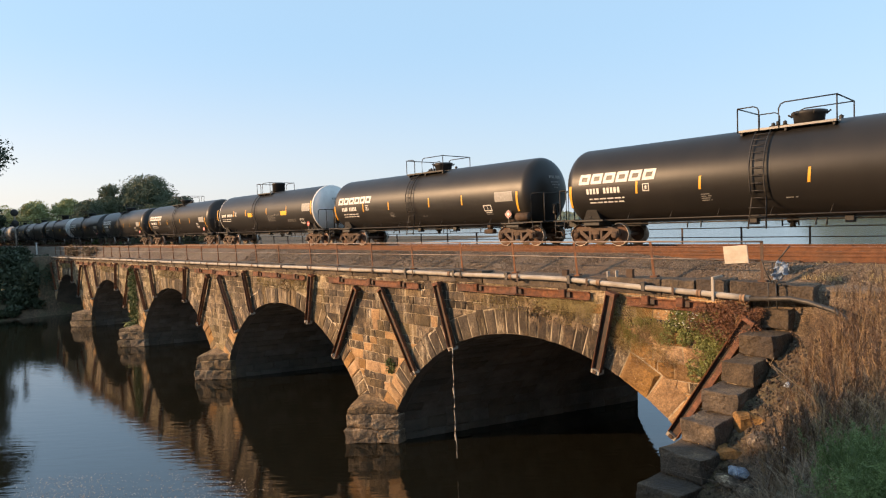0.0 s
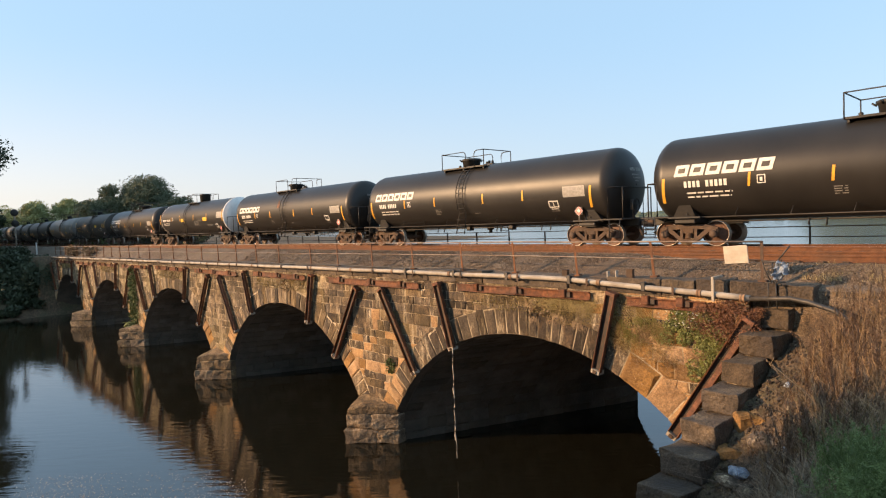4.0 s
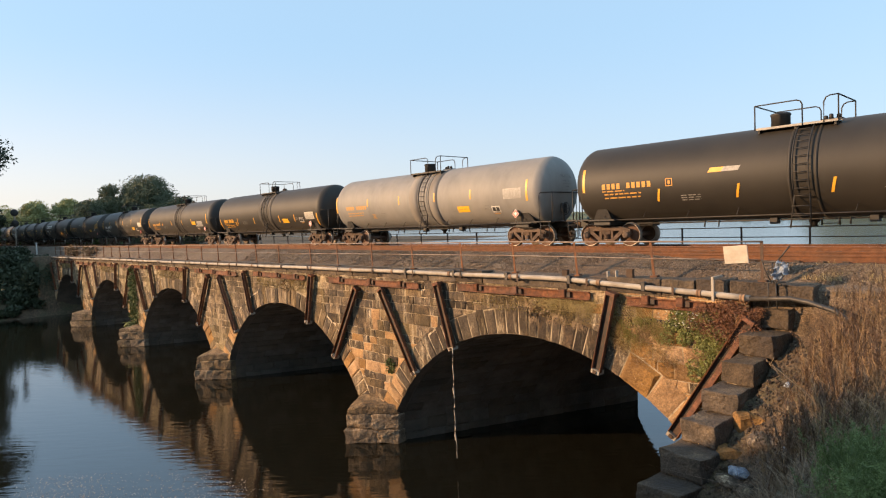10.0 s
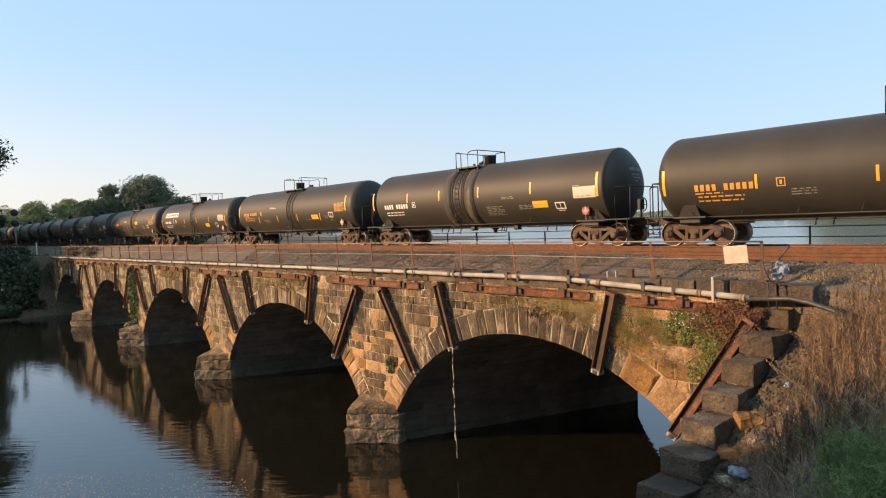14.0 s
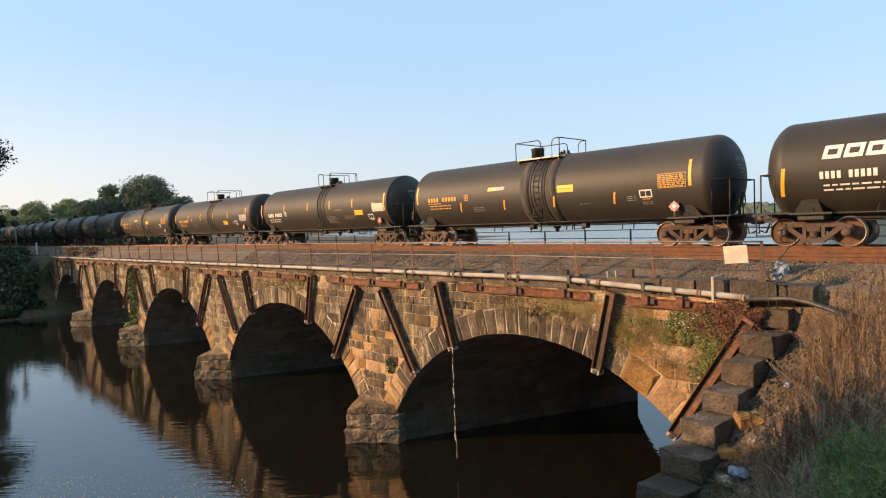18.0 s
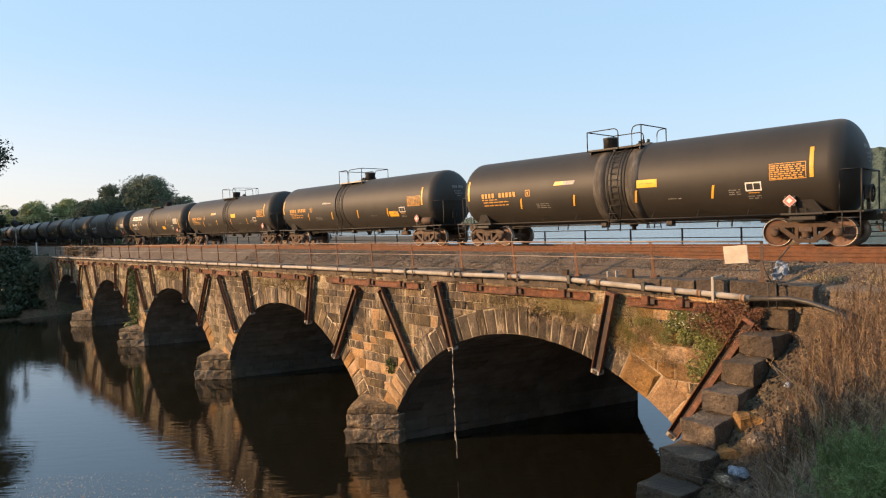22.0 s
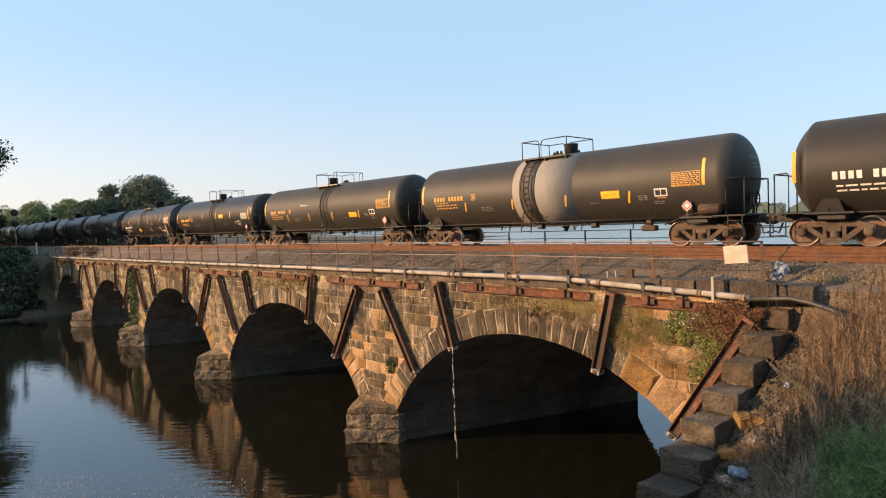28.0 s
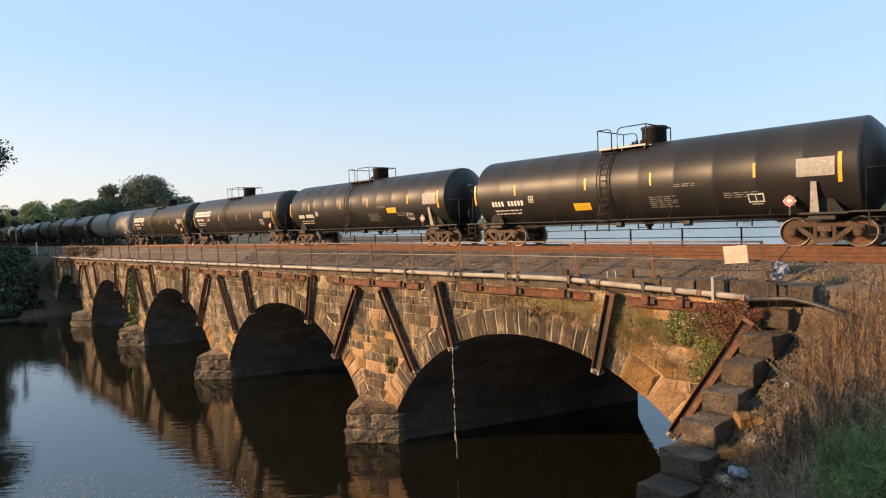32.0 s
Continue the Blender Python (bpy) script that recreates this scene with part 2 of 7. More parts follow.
def paint(name, c, rough, dirt, coat=0.0, dirt_amount=0.35, rough_vary=0.05, spec=None, dust=0.0):
    c2 = tuple(min(1, v * 1.35) for v in c)
    m = material(name, [c, c2], 1.6, rough, bump=0.04, bump_scale=5, grime=dirt, grime_scale=0.45, grime_amount=dirt_amount,
                    coat=coat, vary=0.12, stretch=(1, 1, 0.35), rough_vary=rough_vary, spec=spec)
    b = m.node_tree.nodes["Principled BSDF"]
    b.inputs["Sheen Weight"].default_value, b.inputs["Sheen Roughness"].default_value = dust, 0.35
    b.inputs["Sheen Tint"].default_value = (1.0, 0.86, 0.68, 1)
    return m


GLOSS_BLACK = paint("glossy_black_paint", (0.016, 0.0145, 0.013), 0.42, (0.040, 0.034, 0.028), dirt_amount=0.3, spec=0.34)
SATIN_BLACK = paint("weathered_brown_black_paint", (0.023, 0.020, 0.016), 0.58, (0.042, 0.036, 0.028), dirt_amount=0.6, spec=0.40, dust=0.07)
NEW_BLACK = paint("clean_black_paint", (0.016, 0.015, 0.014), 0.42, (0.04, 0.036, 0.032), dirt_amount=0.4, spec=0.32)
GREY_PAINT = paint("faded_grey_paint", (0.17, 0.16, 0.145), 0.65, (0.25, 0.225, 0.185), dirt_amount=0.5)
GREY_BAND = paint("pale_grey_patch_paint", (0.20, 0.185, 0.165), 0.7, (0.10, 0.085, 0.07), dirt_amount=0.7)
STAIN = material("dark_spill_stain", [(0.035, 0.024, 0.018), (0.06, 0.045, 0.035), (0.18, 0.16, 0.14)], 1.2, 0.7, contrast=0.3, speck=0.4, speck_scale=7, stretch=(3, 1, 0.4))
SCUFF = material("scuffed_tank_paint", [(0.027, 0.0235, 0.0185), (0.040, 0.034, 0.027), (0.11, 0.10, 0.085)], 1.5, 0.7, contrast=0.34, speck=0.3, speck_scale=9, stretch=(3, 1, 0.5), vary=0.1)
WHITE_PAINT = paint("white_head_paint", (0.62, 0.60, 0.57), 0.45, (0.42, 0.38, 0.33), dirt_amount=0.4)
TRUCK_STEEL = material("dusty_truck_steel", [(0.042, 0.026, 0.017), (0.088, 0.055, 0.036)], 8.0, 0.8, metal=0.1, bump=0.3,
                       grime=(0.13, 0.078, 0.046), grime_scale=2.0, grime_amount=0.7, vary=0.25)
WHEEL_FACE = material("rusty_wheel", [(0.09, 0.045, 0.028), (0.16, 0.085, 0.05)], 10.0, 0.8, metal=0.1, vary=0.3)
WHEEL_RIM = material("bright_wheel_rim", [(0.26, 0.22, 0.18), (0.42, 0.37, 0.32)], 12.0, 0.4, metal=0.6)
BLACK_PART = material("black_fittings", [(0.012, 0.011, 0.010), (0.035, 0.03, 0.025)], 6.0, 0.6, metal=0.1, vary=0.2)
MARK_WHITE = material("white_stencil", [(0.55, 0.52, 0.46), (0.78, 0.75, 0.70)], 12.0, 0.6)
MARK_YELLOW = material("yellow_stencil", [(0.45, 0.21, 0.035), (0.62, 0.32, 0.06)], 12.0, 0.6)
MARK_ORANGE = material("yellow_reflector", [(0.62, 0.29, 0.02), (0.80, 0.42, 0.04)], 6.0, 0.45)
MARK_PATCH = material("yellow_panel", [(0.70, 0.36, 0.012), (0.85, 0.48, 0.025)], 6.0, 0.5)
MARK_RED = material("red_placard", [(0.50, 0.035, 0.03), (0.62, 0.07, 0.06)], 8.0, 0.5)
MARK_ROSE = material("faded_red_placard", [(0.55, 0.10, 0.09), (0.68, 0.20, 0.17)], 8.0, 0.5)
MARK_PALE = material("pale_worn_panel", [(0.22, 0.205, 0.18), (0.46, 0.43, 0.385)], 9.0, 0.6)
MARK_WORN = material("worn_pale_stencil", [(0.10, 0.095, 0.085), (0.30, 0.28, 0.25)], 9.0, 0.7)
WALKWAY = material("galvanised_walkway", [(0.19, 0.18, 0.165), (0.30, 0.285, 0.26)], 8.0, 0.5, metal=0.3)
MARK_BLACK = material("black_stencil", [(0.01, 0.01, 0.01), (0.03, 0.03, 0.03)], 8.0, 0.6)
MARK_CREAM = material("cream_panel", [(0.42, 0.38, 0.30), (0.60, 0.56, 0.47)], 14.0, 0.6)
MARK_GREYTEXT = material("grey_lettering_panel", [(0.20, 0.19, 0.17), (0.36, 0.34, 0.30)], 25.0, 0.6)


# ---------------------------------------------------------------- mesh helpers
def mesh_of(bm, name, mats=(), smooth=False):
    me = bpy.data.meshes.new(name)
    bm.to_mesh(me)
    bm.free()
    for m in mats if isinstance(mats, (list, tuple)) else [mats]:
        me.materials.append(m)
    if smooth:
        for p_ in me.polygons:
            p_.use_smooth = True
    return me


def part(name, data, mat=None, parent=None, label="", at=None, smooth=False):
    """Links a bmesh or a mesh as one object, under a thing or a part."""
    me = mesh_of(data, name, mat, smooth) if isinstance(data, bmesh.types.BMesh) else data
    ob = new(name, me)
    if parent is not None:
        ob.parent = parent
    if at is not None:
        ob.matrix_basis = at if isinstance(at, Matrix) else Matrix.Translation(at)
    if label:
        ob["label"] = label
    return ob


def empty(name, at=(0, 0, 0)):
    ob = new(name)
    ob.location = at
    ob.empty_display_size = 0.2
    return ob


def box(bm, x0, x1, y0, y1, z0, z1, mat=0, bevel=0.0):
    v = [bm.verts.new((x, y, z)) for x in (x0, x1) for y in (y0, y1) for z in (z0, z1)]
    fs = []
    for q in ((0, 1, 3, 2), (4, 6, 7, 5), (0, 4, 5, 1), (2, 3, 7, 6), (0, 2, 6, 4), (1, 5, 7, 3)):
        f = bm.faces.new([v[i] for i in q])
        f.material_index = mat
        fs.append(f)
    if bevel:
        es = list({e for f in fs for e in f.edges})
        bmesh.ops.bevel(bm, geom=es, offset=bevel, segments=1, affect="EDGES", profile=0.7)
    return v


def tube(bm, points, r, sides=8, mat=0, cap=True):
    """A round bar along a line of points."""
    rings = []
    pts = [Vector(p_) for p_ in points]
    for i, c in enumerate(pts):
        d = (pts[min(i + 1, len(pts) - 1)] - pts[max(i - 1, 0)]).normalized()
        a = d.cross(Vector((0, 0, 1)))
        if a.length < 0.05:
            a = d.cross(Vector((1, 0, 0)))
        a.normalize()
        b = d.cross(a)
        rr = r[i] if isinstance(r, (list, tuple)) else r
        rings.append([bm.verts.new(c + (a * math.cos(k * math.tau / sides) + b * math.sin(k * math.tau / sides)) * rr) for k in range(sides)])
    for i in range(len(rings) - 1):
        for k in range(sides):
            f = bm.faces.new((rings[i][k], rings[i][(k + 1) % sides], rings[i + 1][(k + 1) % sides], rings[i + 1][k]))
            f.material_index = mat
            f.smooth = True
    if cap:
        for ring in (list(reversed(rings[0])), rings[-1]):
            f = bm.faces.new(ring)
            f.material_index = mat
    return rings


def lathe(bm, profile, axis="x", sides=32, at=(0, 0, 0), mat=0, close=False):
    """Turns (along, radius) pairs about an axis; smooth."""
    c = Vector(at)
    rings = []
    for s, r in profile:
        ring = []
        for k in range(sides):
            a = math.tau * k / sides
            u, w = r * math.cos(a), r * math.sin(a)
            o = {"x": (s, u, w), "y": (u, s, w), "z": (u, w, s)}[axis]
            ring.append(bm.verts.new(c + Vector(o)))
        rings.append(ring)
    for i in range(len(rings) - 1):
        for k in range(sides):
            f = bm.faces.new((rings[i][k], rings[i][(k + 1) % sides], rings[i + 1][(k + 1) % sides], rings[i + 1][k]))
            f.material_index = mat
            f.smooth = True
    if close:
        for ring in (rings[0], rings[-1]):
            f = bm.faces.new(ring)
            f.material_index = mat
    bmesh.ops.recalc_face_normals(bm, faces=bm.faces)
    return rings


def bm_new():
    return bmesh.new()


# ---------------------------------------------------------------- water
def water_material():
    m = bpy.data.materials.new("river_water")
    m.use_nodes = True
    n, ln = m.node_tree.nodes, m.node_tree.links
    b = n["Principled BSDF"]
    b.inputs["Base Color"].default_value = (0.0095, 0.0092, 0.006, 1)
    b.inputs["Roughness"].default_value = 0.03
    b.inputs["IOR"].default_value = 1.84
    tc = n.new("ShaderNodeTexCoord")
    mp = n.new("ShaderNodeMapping")
    mp.inputs["Scale"].default_value = (0.55, 2.3, 1)
    turn = n.new("ShaderNodeMapping")
    turn.inputs["Rotation"].default_value = (0, 0, -YAW)
    ln.new(tc.outputs["Object"], turn.inputs[0])
    ln.new(turn.outputs[0], mp.inputs[0])
    waves = n.new("ShaderNodeTexNoise")
    waves.inputs["Scale"].default_value = 1.5
    waves.inputs["Detail"].default_value = 3.0
    ln.new(mp.outputs[0], waves.inputs[0])
    calm = n.new("ShaderNodeTexNoise")
    calm.inputs["Scale"].default_value = 0.05
    calm.inputs["Detail"].default_value = 2.0
    ln.new(tc.outputs["Object"], calm.inputs[0])
    amount = n.new("ShaderNodeMapRange")
    amount.inputs["From Min"].default_value, amount.inputs["From Max"].default_value = 0.35, 0.65
    amount.inputs["To Min"].default_value, amount.inputs["To Max"].default_value = 0.028, 0.085
    ln.new(calm.outputs[0], amount.inputs[0])
    bp = n.new("ShaderNodeBump")
    bp.inputs["Distance"].default_value = 0.12
    ln.new(waves.outputs[0], bp.inputs["Height"])
    ln.new(bp.outputs[0], b.inputs["Normal"])
    # the open river behind the bridge is ruffled by wind
    sep = n.new("ShaderNodeSeparateXYZ")
    ln.new(tc.outputs["Object"], sep.inputs[0])
    wind = n.new("ShaderNodeMapRange")
    wind.inputs["From Min"].default_value, wind.inputs["From Max"].default_value = 27.0, 60.0
    wind.inputs["To Min"].default_value, wind.inputs["To Max"].default_value = 0.035, 0.15
    ln.new(sep.outputs["Y"], wind.inputs[0])
    far = n.new("ShaderNodeMapRange")
    far.inputs["From Min"].default_value, far.inputs["From Max"].default_value = 24.0, 34.0
    far.inputs["To Min"].default_value, far.inputs["To Max"].default_value = 1.0, 0.0
    ln.new(sep.outputs["Y"], far.inputs[0])
    both = n.new("ShaderNodeMath")
    both.operation = "MULTIPLY"
    ln.new(far.outputs[0], both.inputs[0])
    ln.new(amount.outputs[0], both.inputs[1])
    ln.new(both.outputs[0], bp.inputs["Strength"])
    ln.new(wind.outputs[0], b.inputs["Roughness"])
    return m


def sheet(name, x0, x1, y0, y1, nx, ny, fn, mat, smooth=True):
    """A grid sheet whose height is a function of the plan."""
    xs, ys = np.linspace(x0, x1, nx), np.linspace(y0, y1, ny)
    verts = [(x, y, fn(x, y)) for y in ys for x in xs]
    faces = [(j * nx + i, j * nx + i + 1, (j + 1) * nx + i + 1, (j + 1) * nx + i) for j in range(ny - 1) for i in range(nx - 1)]
    me = bpy.data.meshes.new(name)
    me.from_pydata(verts, [], faces)
    me.materials.append(mat)
    if smooth:
        for p_ in me.polygons:
            p_.use_smooth = True
    return me


WATER_MAT = water_material()
water = part("water", sheet("water", -900, 900, -200, 1500, 3, 3, lambda x, y: WATER, WATER_MAT))
tagged(water, "calm dark green river reflecting the bridge and sky", "water", kind="structure")


# ---------------------------------------------------------------- ground: one sheet with the banks and the river bed
def smooth01(t):
    t = min(1.0, max(0.0, t))
    return t * t * (3 - 2 * t)


def bank_height(x, y):
    """The near bank: high by the track, falling beside the stepped wing wall to the river."""
    back = max(0.0, 15.3 - y)
    # behind the camera the bank is widened, out of view, for the shade trees
    wall_x = -4.60 - 0.2 * back - 1.7 * max(0.0, -y)
    low = max(-9.5, -1.72 - 0.72 * back)
    high = -0.66 - 0.60 * math.sin(math.pi * min(1.0, back / 15.3)) + 0.24 * smooth01((back - 9) / 6.3)
    z = low + (high - low) * smooth01((x - wall_x - 0.35) / (2.2 + 0.27 * back))
    if x < wall_x - 0.1:
        z = max(-9.8, low - 9.0 * (wall_x - 0.1 - x))
    return z


def ground_height(x, y):
    bump_ = 0.10 * noise.noise((x * 0.9, y * 0.9, 3.1)) + 0.04 * noise.noise((x * 3.1, y * 3.1, 7.7))
    # far bank at the bridge's left end
    shore = -80.0 - 2.5 * math.sin(y * 0.11) - (6 if y > 30 else 0) - 2.2 * max(0.0, y - 42.0)
    left = -9.0 + 7.6 * smooth01((shore - x + 6) / 22.0)
    if 13.5 < y < 30 and x < -84:
        left = max(left, -1.1)
    right = -9.8
    if y < 15.6:
        right = bank_height(x, y) if x > (-16 if y > 0 else -60) else -9.8
    elif y < 29:
        right = -0.72 if x > -5.3 else -9.8
    else:
        right = -0.72 - 9 * smooth01((y - 29) / 9.0) if x > -6 else -9.8
    if x < -55:
        return left + bump_ * 3
    return max(right, -9.8) + (bump_ if right > -9.7 else 0)


def axis_steps(spans):
    out = []
    for a, b, n in spans:
        out += list(np.linspace(a, b, n, endpoint=False))
    return out + [spans[-1][1]]


def build_ground():
    xs = axis_steps([(-1200, -140, 14), (-140, -70, 36), (-70, -16, 8), (-16, 4, 84), (4, 40, 10), (40, 900, 8)])
    ys = axis_steps([(-300, -20, 8), (-20, 0, 12), (0, 18, 76), (18, 40, 24), (40, 120, 10), (120, 1600, 8)])
    nx = len(xs)
    verts = [(x, y, ground_height(x, y)) for y in ys for x in xs]
    faces = [(j * nx + i, j * nx + i + 1, (j + 1) * nx + i + 1, (j + 1) * nx + i) for j in range(len(ys) - 1) for i in range(nx - 1)]
    me = bpy.data.meshes.new("ground")
    me.from_pydata(verts, [], faces)
    me.materials.append(EARTH)
    for p_ in me.polygons:
        p_.use_smooth = True
    ob = part("ground", me)
    return tagged(ob, "brown earth river banks with dry grass and gravel", "ground", kind="structure")


build_ground()


# ---------------------------------------------------------------- the stone bridge
def apex(k):
    return APEX0 - PITCH_ARCH * k


def crown(k):
    return ARCH_Z + sag(apex(k)) * 0.9


SPRING = -7.0
HALF = math.sqrt(ARCH_R ** 2 - (ARCH_R - (ARCH_Z - SPRING)) ** 2)
PIERS = [APEX0 - PITCH_ARCH * (k + 0.5) for k in range(N_ARCH - 1)]


def underside(x):
    """Height of the bridge's underside at x on its near face; piers go down under water."""
    for k in range(N_ARCH):
        d = abs(x - apex(k))
        if d <= HALF:
            return crown(k) - ARCH_R + math.sqrt(max(0.0, ARCH_R ** 2 - d * d))
    return -11.0


def build_bridge_core():
    cols = []
    for k in range(N_ARCH):
        a = apex(k)
        hi = RIGHT_END - 0.3 if k == 0 else a + PITCH_ARCH / 2
        lo = LEFT_END if k == N_ARCH - 1 else a - PITCH_ARCH / 2
        cols += [(hi, -11.0), (a + HALF + 0.001, -11.0)]
        for i in range(33):
            d = HALF * math.cos(math.pi * i / 32)
            cols.append((a + d, crown(k) - ARCH_R + math.sqrt(ARCH_R ** 2 - d * d)))
        cols += [(a - HALF - 0.001, -11.0), (lo, -11.0)]
    bm = bm_new()
    front, back = FACE - 0.012, BACK
    rows = []
    for x, z in cols:
        top = -0.95 + sag(x)
        sx = SKEW * (back - front)
        rows.append([bm.verts.new(c) for c in ((x, front, z), (x, front, top), (x + sx, back, top), (x + sx, back, z))])
    for a, b in zip(rows, rows[1:]):
        for i, m in ((0, 0), (1, 0), (2, 0), (3, 1)):
            j = (i + 1) % 4
            try:
                f = bm.faces.new((a[i], a[j], b[j], b[i]))
                f.material_index = m
            except ValueError:
                pass
    bm.faces.new(rows[0])
    bm.faces.new(rows[-1])
    bmesh.ops.recalc_face_normals(bm, faces=bm.faces)
    bridge = empty("stone_bridge", (0, 0, 0))
    tagged(bridge, "old brown sandstone railway bridge with five arches", "bridge", kind="structure")
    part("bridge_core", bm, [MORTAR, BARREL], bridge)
    return bridge


bridge = build_bridge_core()


def rough_block(bm, poly, y_front, y_back, puff, rnd, mat=0):
    """A stone: a polygon in the x-z plane with its face proud and uneven."""
    cx = sum(p_[0] for p_ in poly) / len(poly)
    cz = sum(p_[1] for p_ in poly) / len(poly)
    back = [bm.verts.new((x, y_back, z)) for x, z in poly]
    edge = [bm.verts.new((x, y_front, z)) for x, z in poly]
    inner = [bm.verts.new((cx + (x - cx) * 0.78, y_front - puff * (0.1 + 1.4 * rnd.random()), cz + (z - cz) * 0.72)) for x, z in poly]
    n = len(poly)
    for a, b in ((back, edge), (edge, inner)):
        for i in range(n):
            f = bm.faces.new((a[i], a[(i + 1) % n], b[(i + 1) % n], b[i]))
            f.material_index = mat
    f = bm.faces.new(inner)
    f.material_index = mat


def clip_poly(poly, px, pz, nx, nz):
    """Keeps the part of a polygon on the side of the line that the normal points to."""
    out = []
    for i in range(len(poly)):
        a, b = poly[i], poly[(i + 1) % len(poly)]
        da = (a[0] - px) * nx + (a[1] - pz) * nz
        db = (b[0] - px) * nx + (b[1] - pz) * nz
        if da >= 0:
            out.append(a)
        if (da >= 0) != (db >= 0):
            t = da / (da - db)
            out.append((a[0] + (b[0] - a[0]) * t, a[1] + (b[1] - a[1]) * t))
    return out


def poly_area(poly):
    return 0.5 * abs(sum(poly[i][0] * poly[(i + 1) % len(poly)][1] - poly[(i + 1) % len(poly)][0] * poly[i][1] for i in range(len(poly))))


RING_T = 0.92


# ---------------------------------------------------------------- tracks
def sweep_x(bm, profile, x0, x1, mats=None):
    a = [bm.verts.new((x0, y, z)) for y, z in profile]
    b = [bm.verts.new((x1, y, z)) for y, z in profile]
    n = len(profile)
    for i in range(n):
        f = bm.faces.new((a[i], a[(i + 1) % n], b[(i + 1) % n], b[i]))
        if mats:
            f.material_index = mats[i]
    bm.faces.new(list(reversed(a)))
    bm.faces.new(b)


RAIL_SHAPE = [(-0.037, 0.0), (0.037, 0.0), (0.037, -0.042), (0.010, -0.052), (0.010, -0.15), (0.07, -0.172), (0.07, -0.185),
              (-0.07, -0.185), (-0.07, -0.172), (-0.010, -0.15), (-0.010, -0.052), (-0.037, -0.042)]


def build_track(axis, bright, label):
    track = empty("railway_track", (0, axis, 0))
    tagged(track, label, "railway track", "tracks on the bridge", kind="structure")
    for side in (-0.755, 0.755):
        bm = bm_new()
        sweep_x(bm, [(y + side, z) for y, z in RAIL_SHAPE], -1150, 60, [1 if bright else 0] + [0] * 11)
        part("rail", bm, [RAIL, RAIL_TOP], track)
    rnd = random.Random(int(axis * 10))
    bm = bm_new()
    box(bm, -0.11, 0.11, -1.3, 1.3, -0.17, 0.0, bevel=0.012)
    tie = mesh_of(bm, "sleeper", TIE)
    x = 2.0
    while x > -70:
        part("sleeper", tie, None, track, at=pose(x + rnd.uniform(-.03, .03), rnd.uniform(-.05, .05), -0.19 + rnd.uniform(-.008, .008), 0, 0, rnd.uniform(-1, 1)))
        x -= 0.55
    for side in (-0.87, -0.64, 0.64, 0.87):
        bm = bm_new()
        u = 2.0
        while u > -60:
            h = rnd.uniform(0.02, 0.06)
            box(bm, u - 0.07, u + 0.07, side - 0.035, side + 0.035, -0.19, -0.185 + h)
            u -= 0.55
        tagged(part("spikes_and_plates", bm, DARK_STEEL, track), kind="stuff")
    bm = bm_new()
    while x > -180:
        box(bm, x - 0.11, x + 0.11, -1.3, 1.3, -0.36, -0.19)
        x -= 0.55
    tagged(part("far_sleepers", bm, TIE, track), kind="stuff")
    return track


build_track(NEAR, False, "empty rusty brown railway track on grey ballast")
build_track(D, True, "railway track under the tank cars, rusty rails")


def heap(x, y):
    """Dirt and stones heaped against the empty track's near rail, but not at the near end of the deck."""
    t = max(0.0, min(1.0, (-7.2 - x) / 2.5))
    u = max(0.0, 1 - abs(y - (NEAR - 0.95)) / 0.95) if y < NEAR - 0.82 else max(0.0, 0.5 - abs(y - NEAR) * 0.12) if abs(y - NEAR) < 0.72 else 0.0
    return 0.19 * min(1.0, u * 1.35) * t


def build_ballast():
    """Ballast bed across the deck, with shoulders down to the copings."""
    prof = [(FACE + 0.16, -1.6), (FACE + 0.30, -0.70), (FACE + 0.42, -0.62), (FACE + 0.75, -0.56), (NEAR - 1.9, -0.30), (NEAR - 1.4, -0.215), (NEAR + 1.4, -0.215),
            (D - 1.4, -0.215), (D + 1.4, -0.215), (D + 2.2, -0.42), (BACK + 0.1, -0.55), (BACK + 0.1, -1.1)]
    xs = axis_steps([(-1150, -130, 20), (-130, -40, 60), (-40, -2, 150), (-2, 60, 20)])
    verts, faces = [], []
    n = 0
    ys = []
    for (y0, z0), (y1, z1) in zip(prof, prof[1:]):
        k = max(1, int(abs(y1 - y0) / 0.2))
        ys += [(y0 + (y1 - y0) * i / k, z0 + (z1 - z0) * i / k) for i in range(k)]
    ys.append(prof[-1])
    n = len(ys)
    for x in xs:
        for y, z in ys:
            s = sag(x) * max(0.0, min(1.0, (NEAR - 1.2 - y) / 1.5))
            verts.append((x, y, z + s + heap(x, y) + 0.035 * noise.noise((x * 2.3, y * 2.3, 0.5)) + 0.03 * noise.noise((x * 0.5, y * 0.5, 4.5))))
    for i in range(len(xs) - 1):
        for j in range(n - 1):
            faces.append((i * n + j, i * n + j + 1, (i + 1) * n + j + 1, (i + 1) * n + j))
    me = bpy.data.meshes.new("ballast_bed")
    me.from_pydata(verts, [], faces)
    me.materials.append(BALLAST)
    ob = part("ballast_bed", me)
    tagged(ob, "grey-brown crushed stone ballast bed on the deck", "ballast", kind="structure")
    return ob


build_ballast()


# ---------------------------------------------------------------- tank cars
TR, TZ = 1.547, 2.45         # tank radius, height of its axis
CACHE = {}


def cached(key, make):
    if key not in CACHE:
        CACHE[key] = make()
    return CACHE[key]


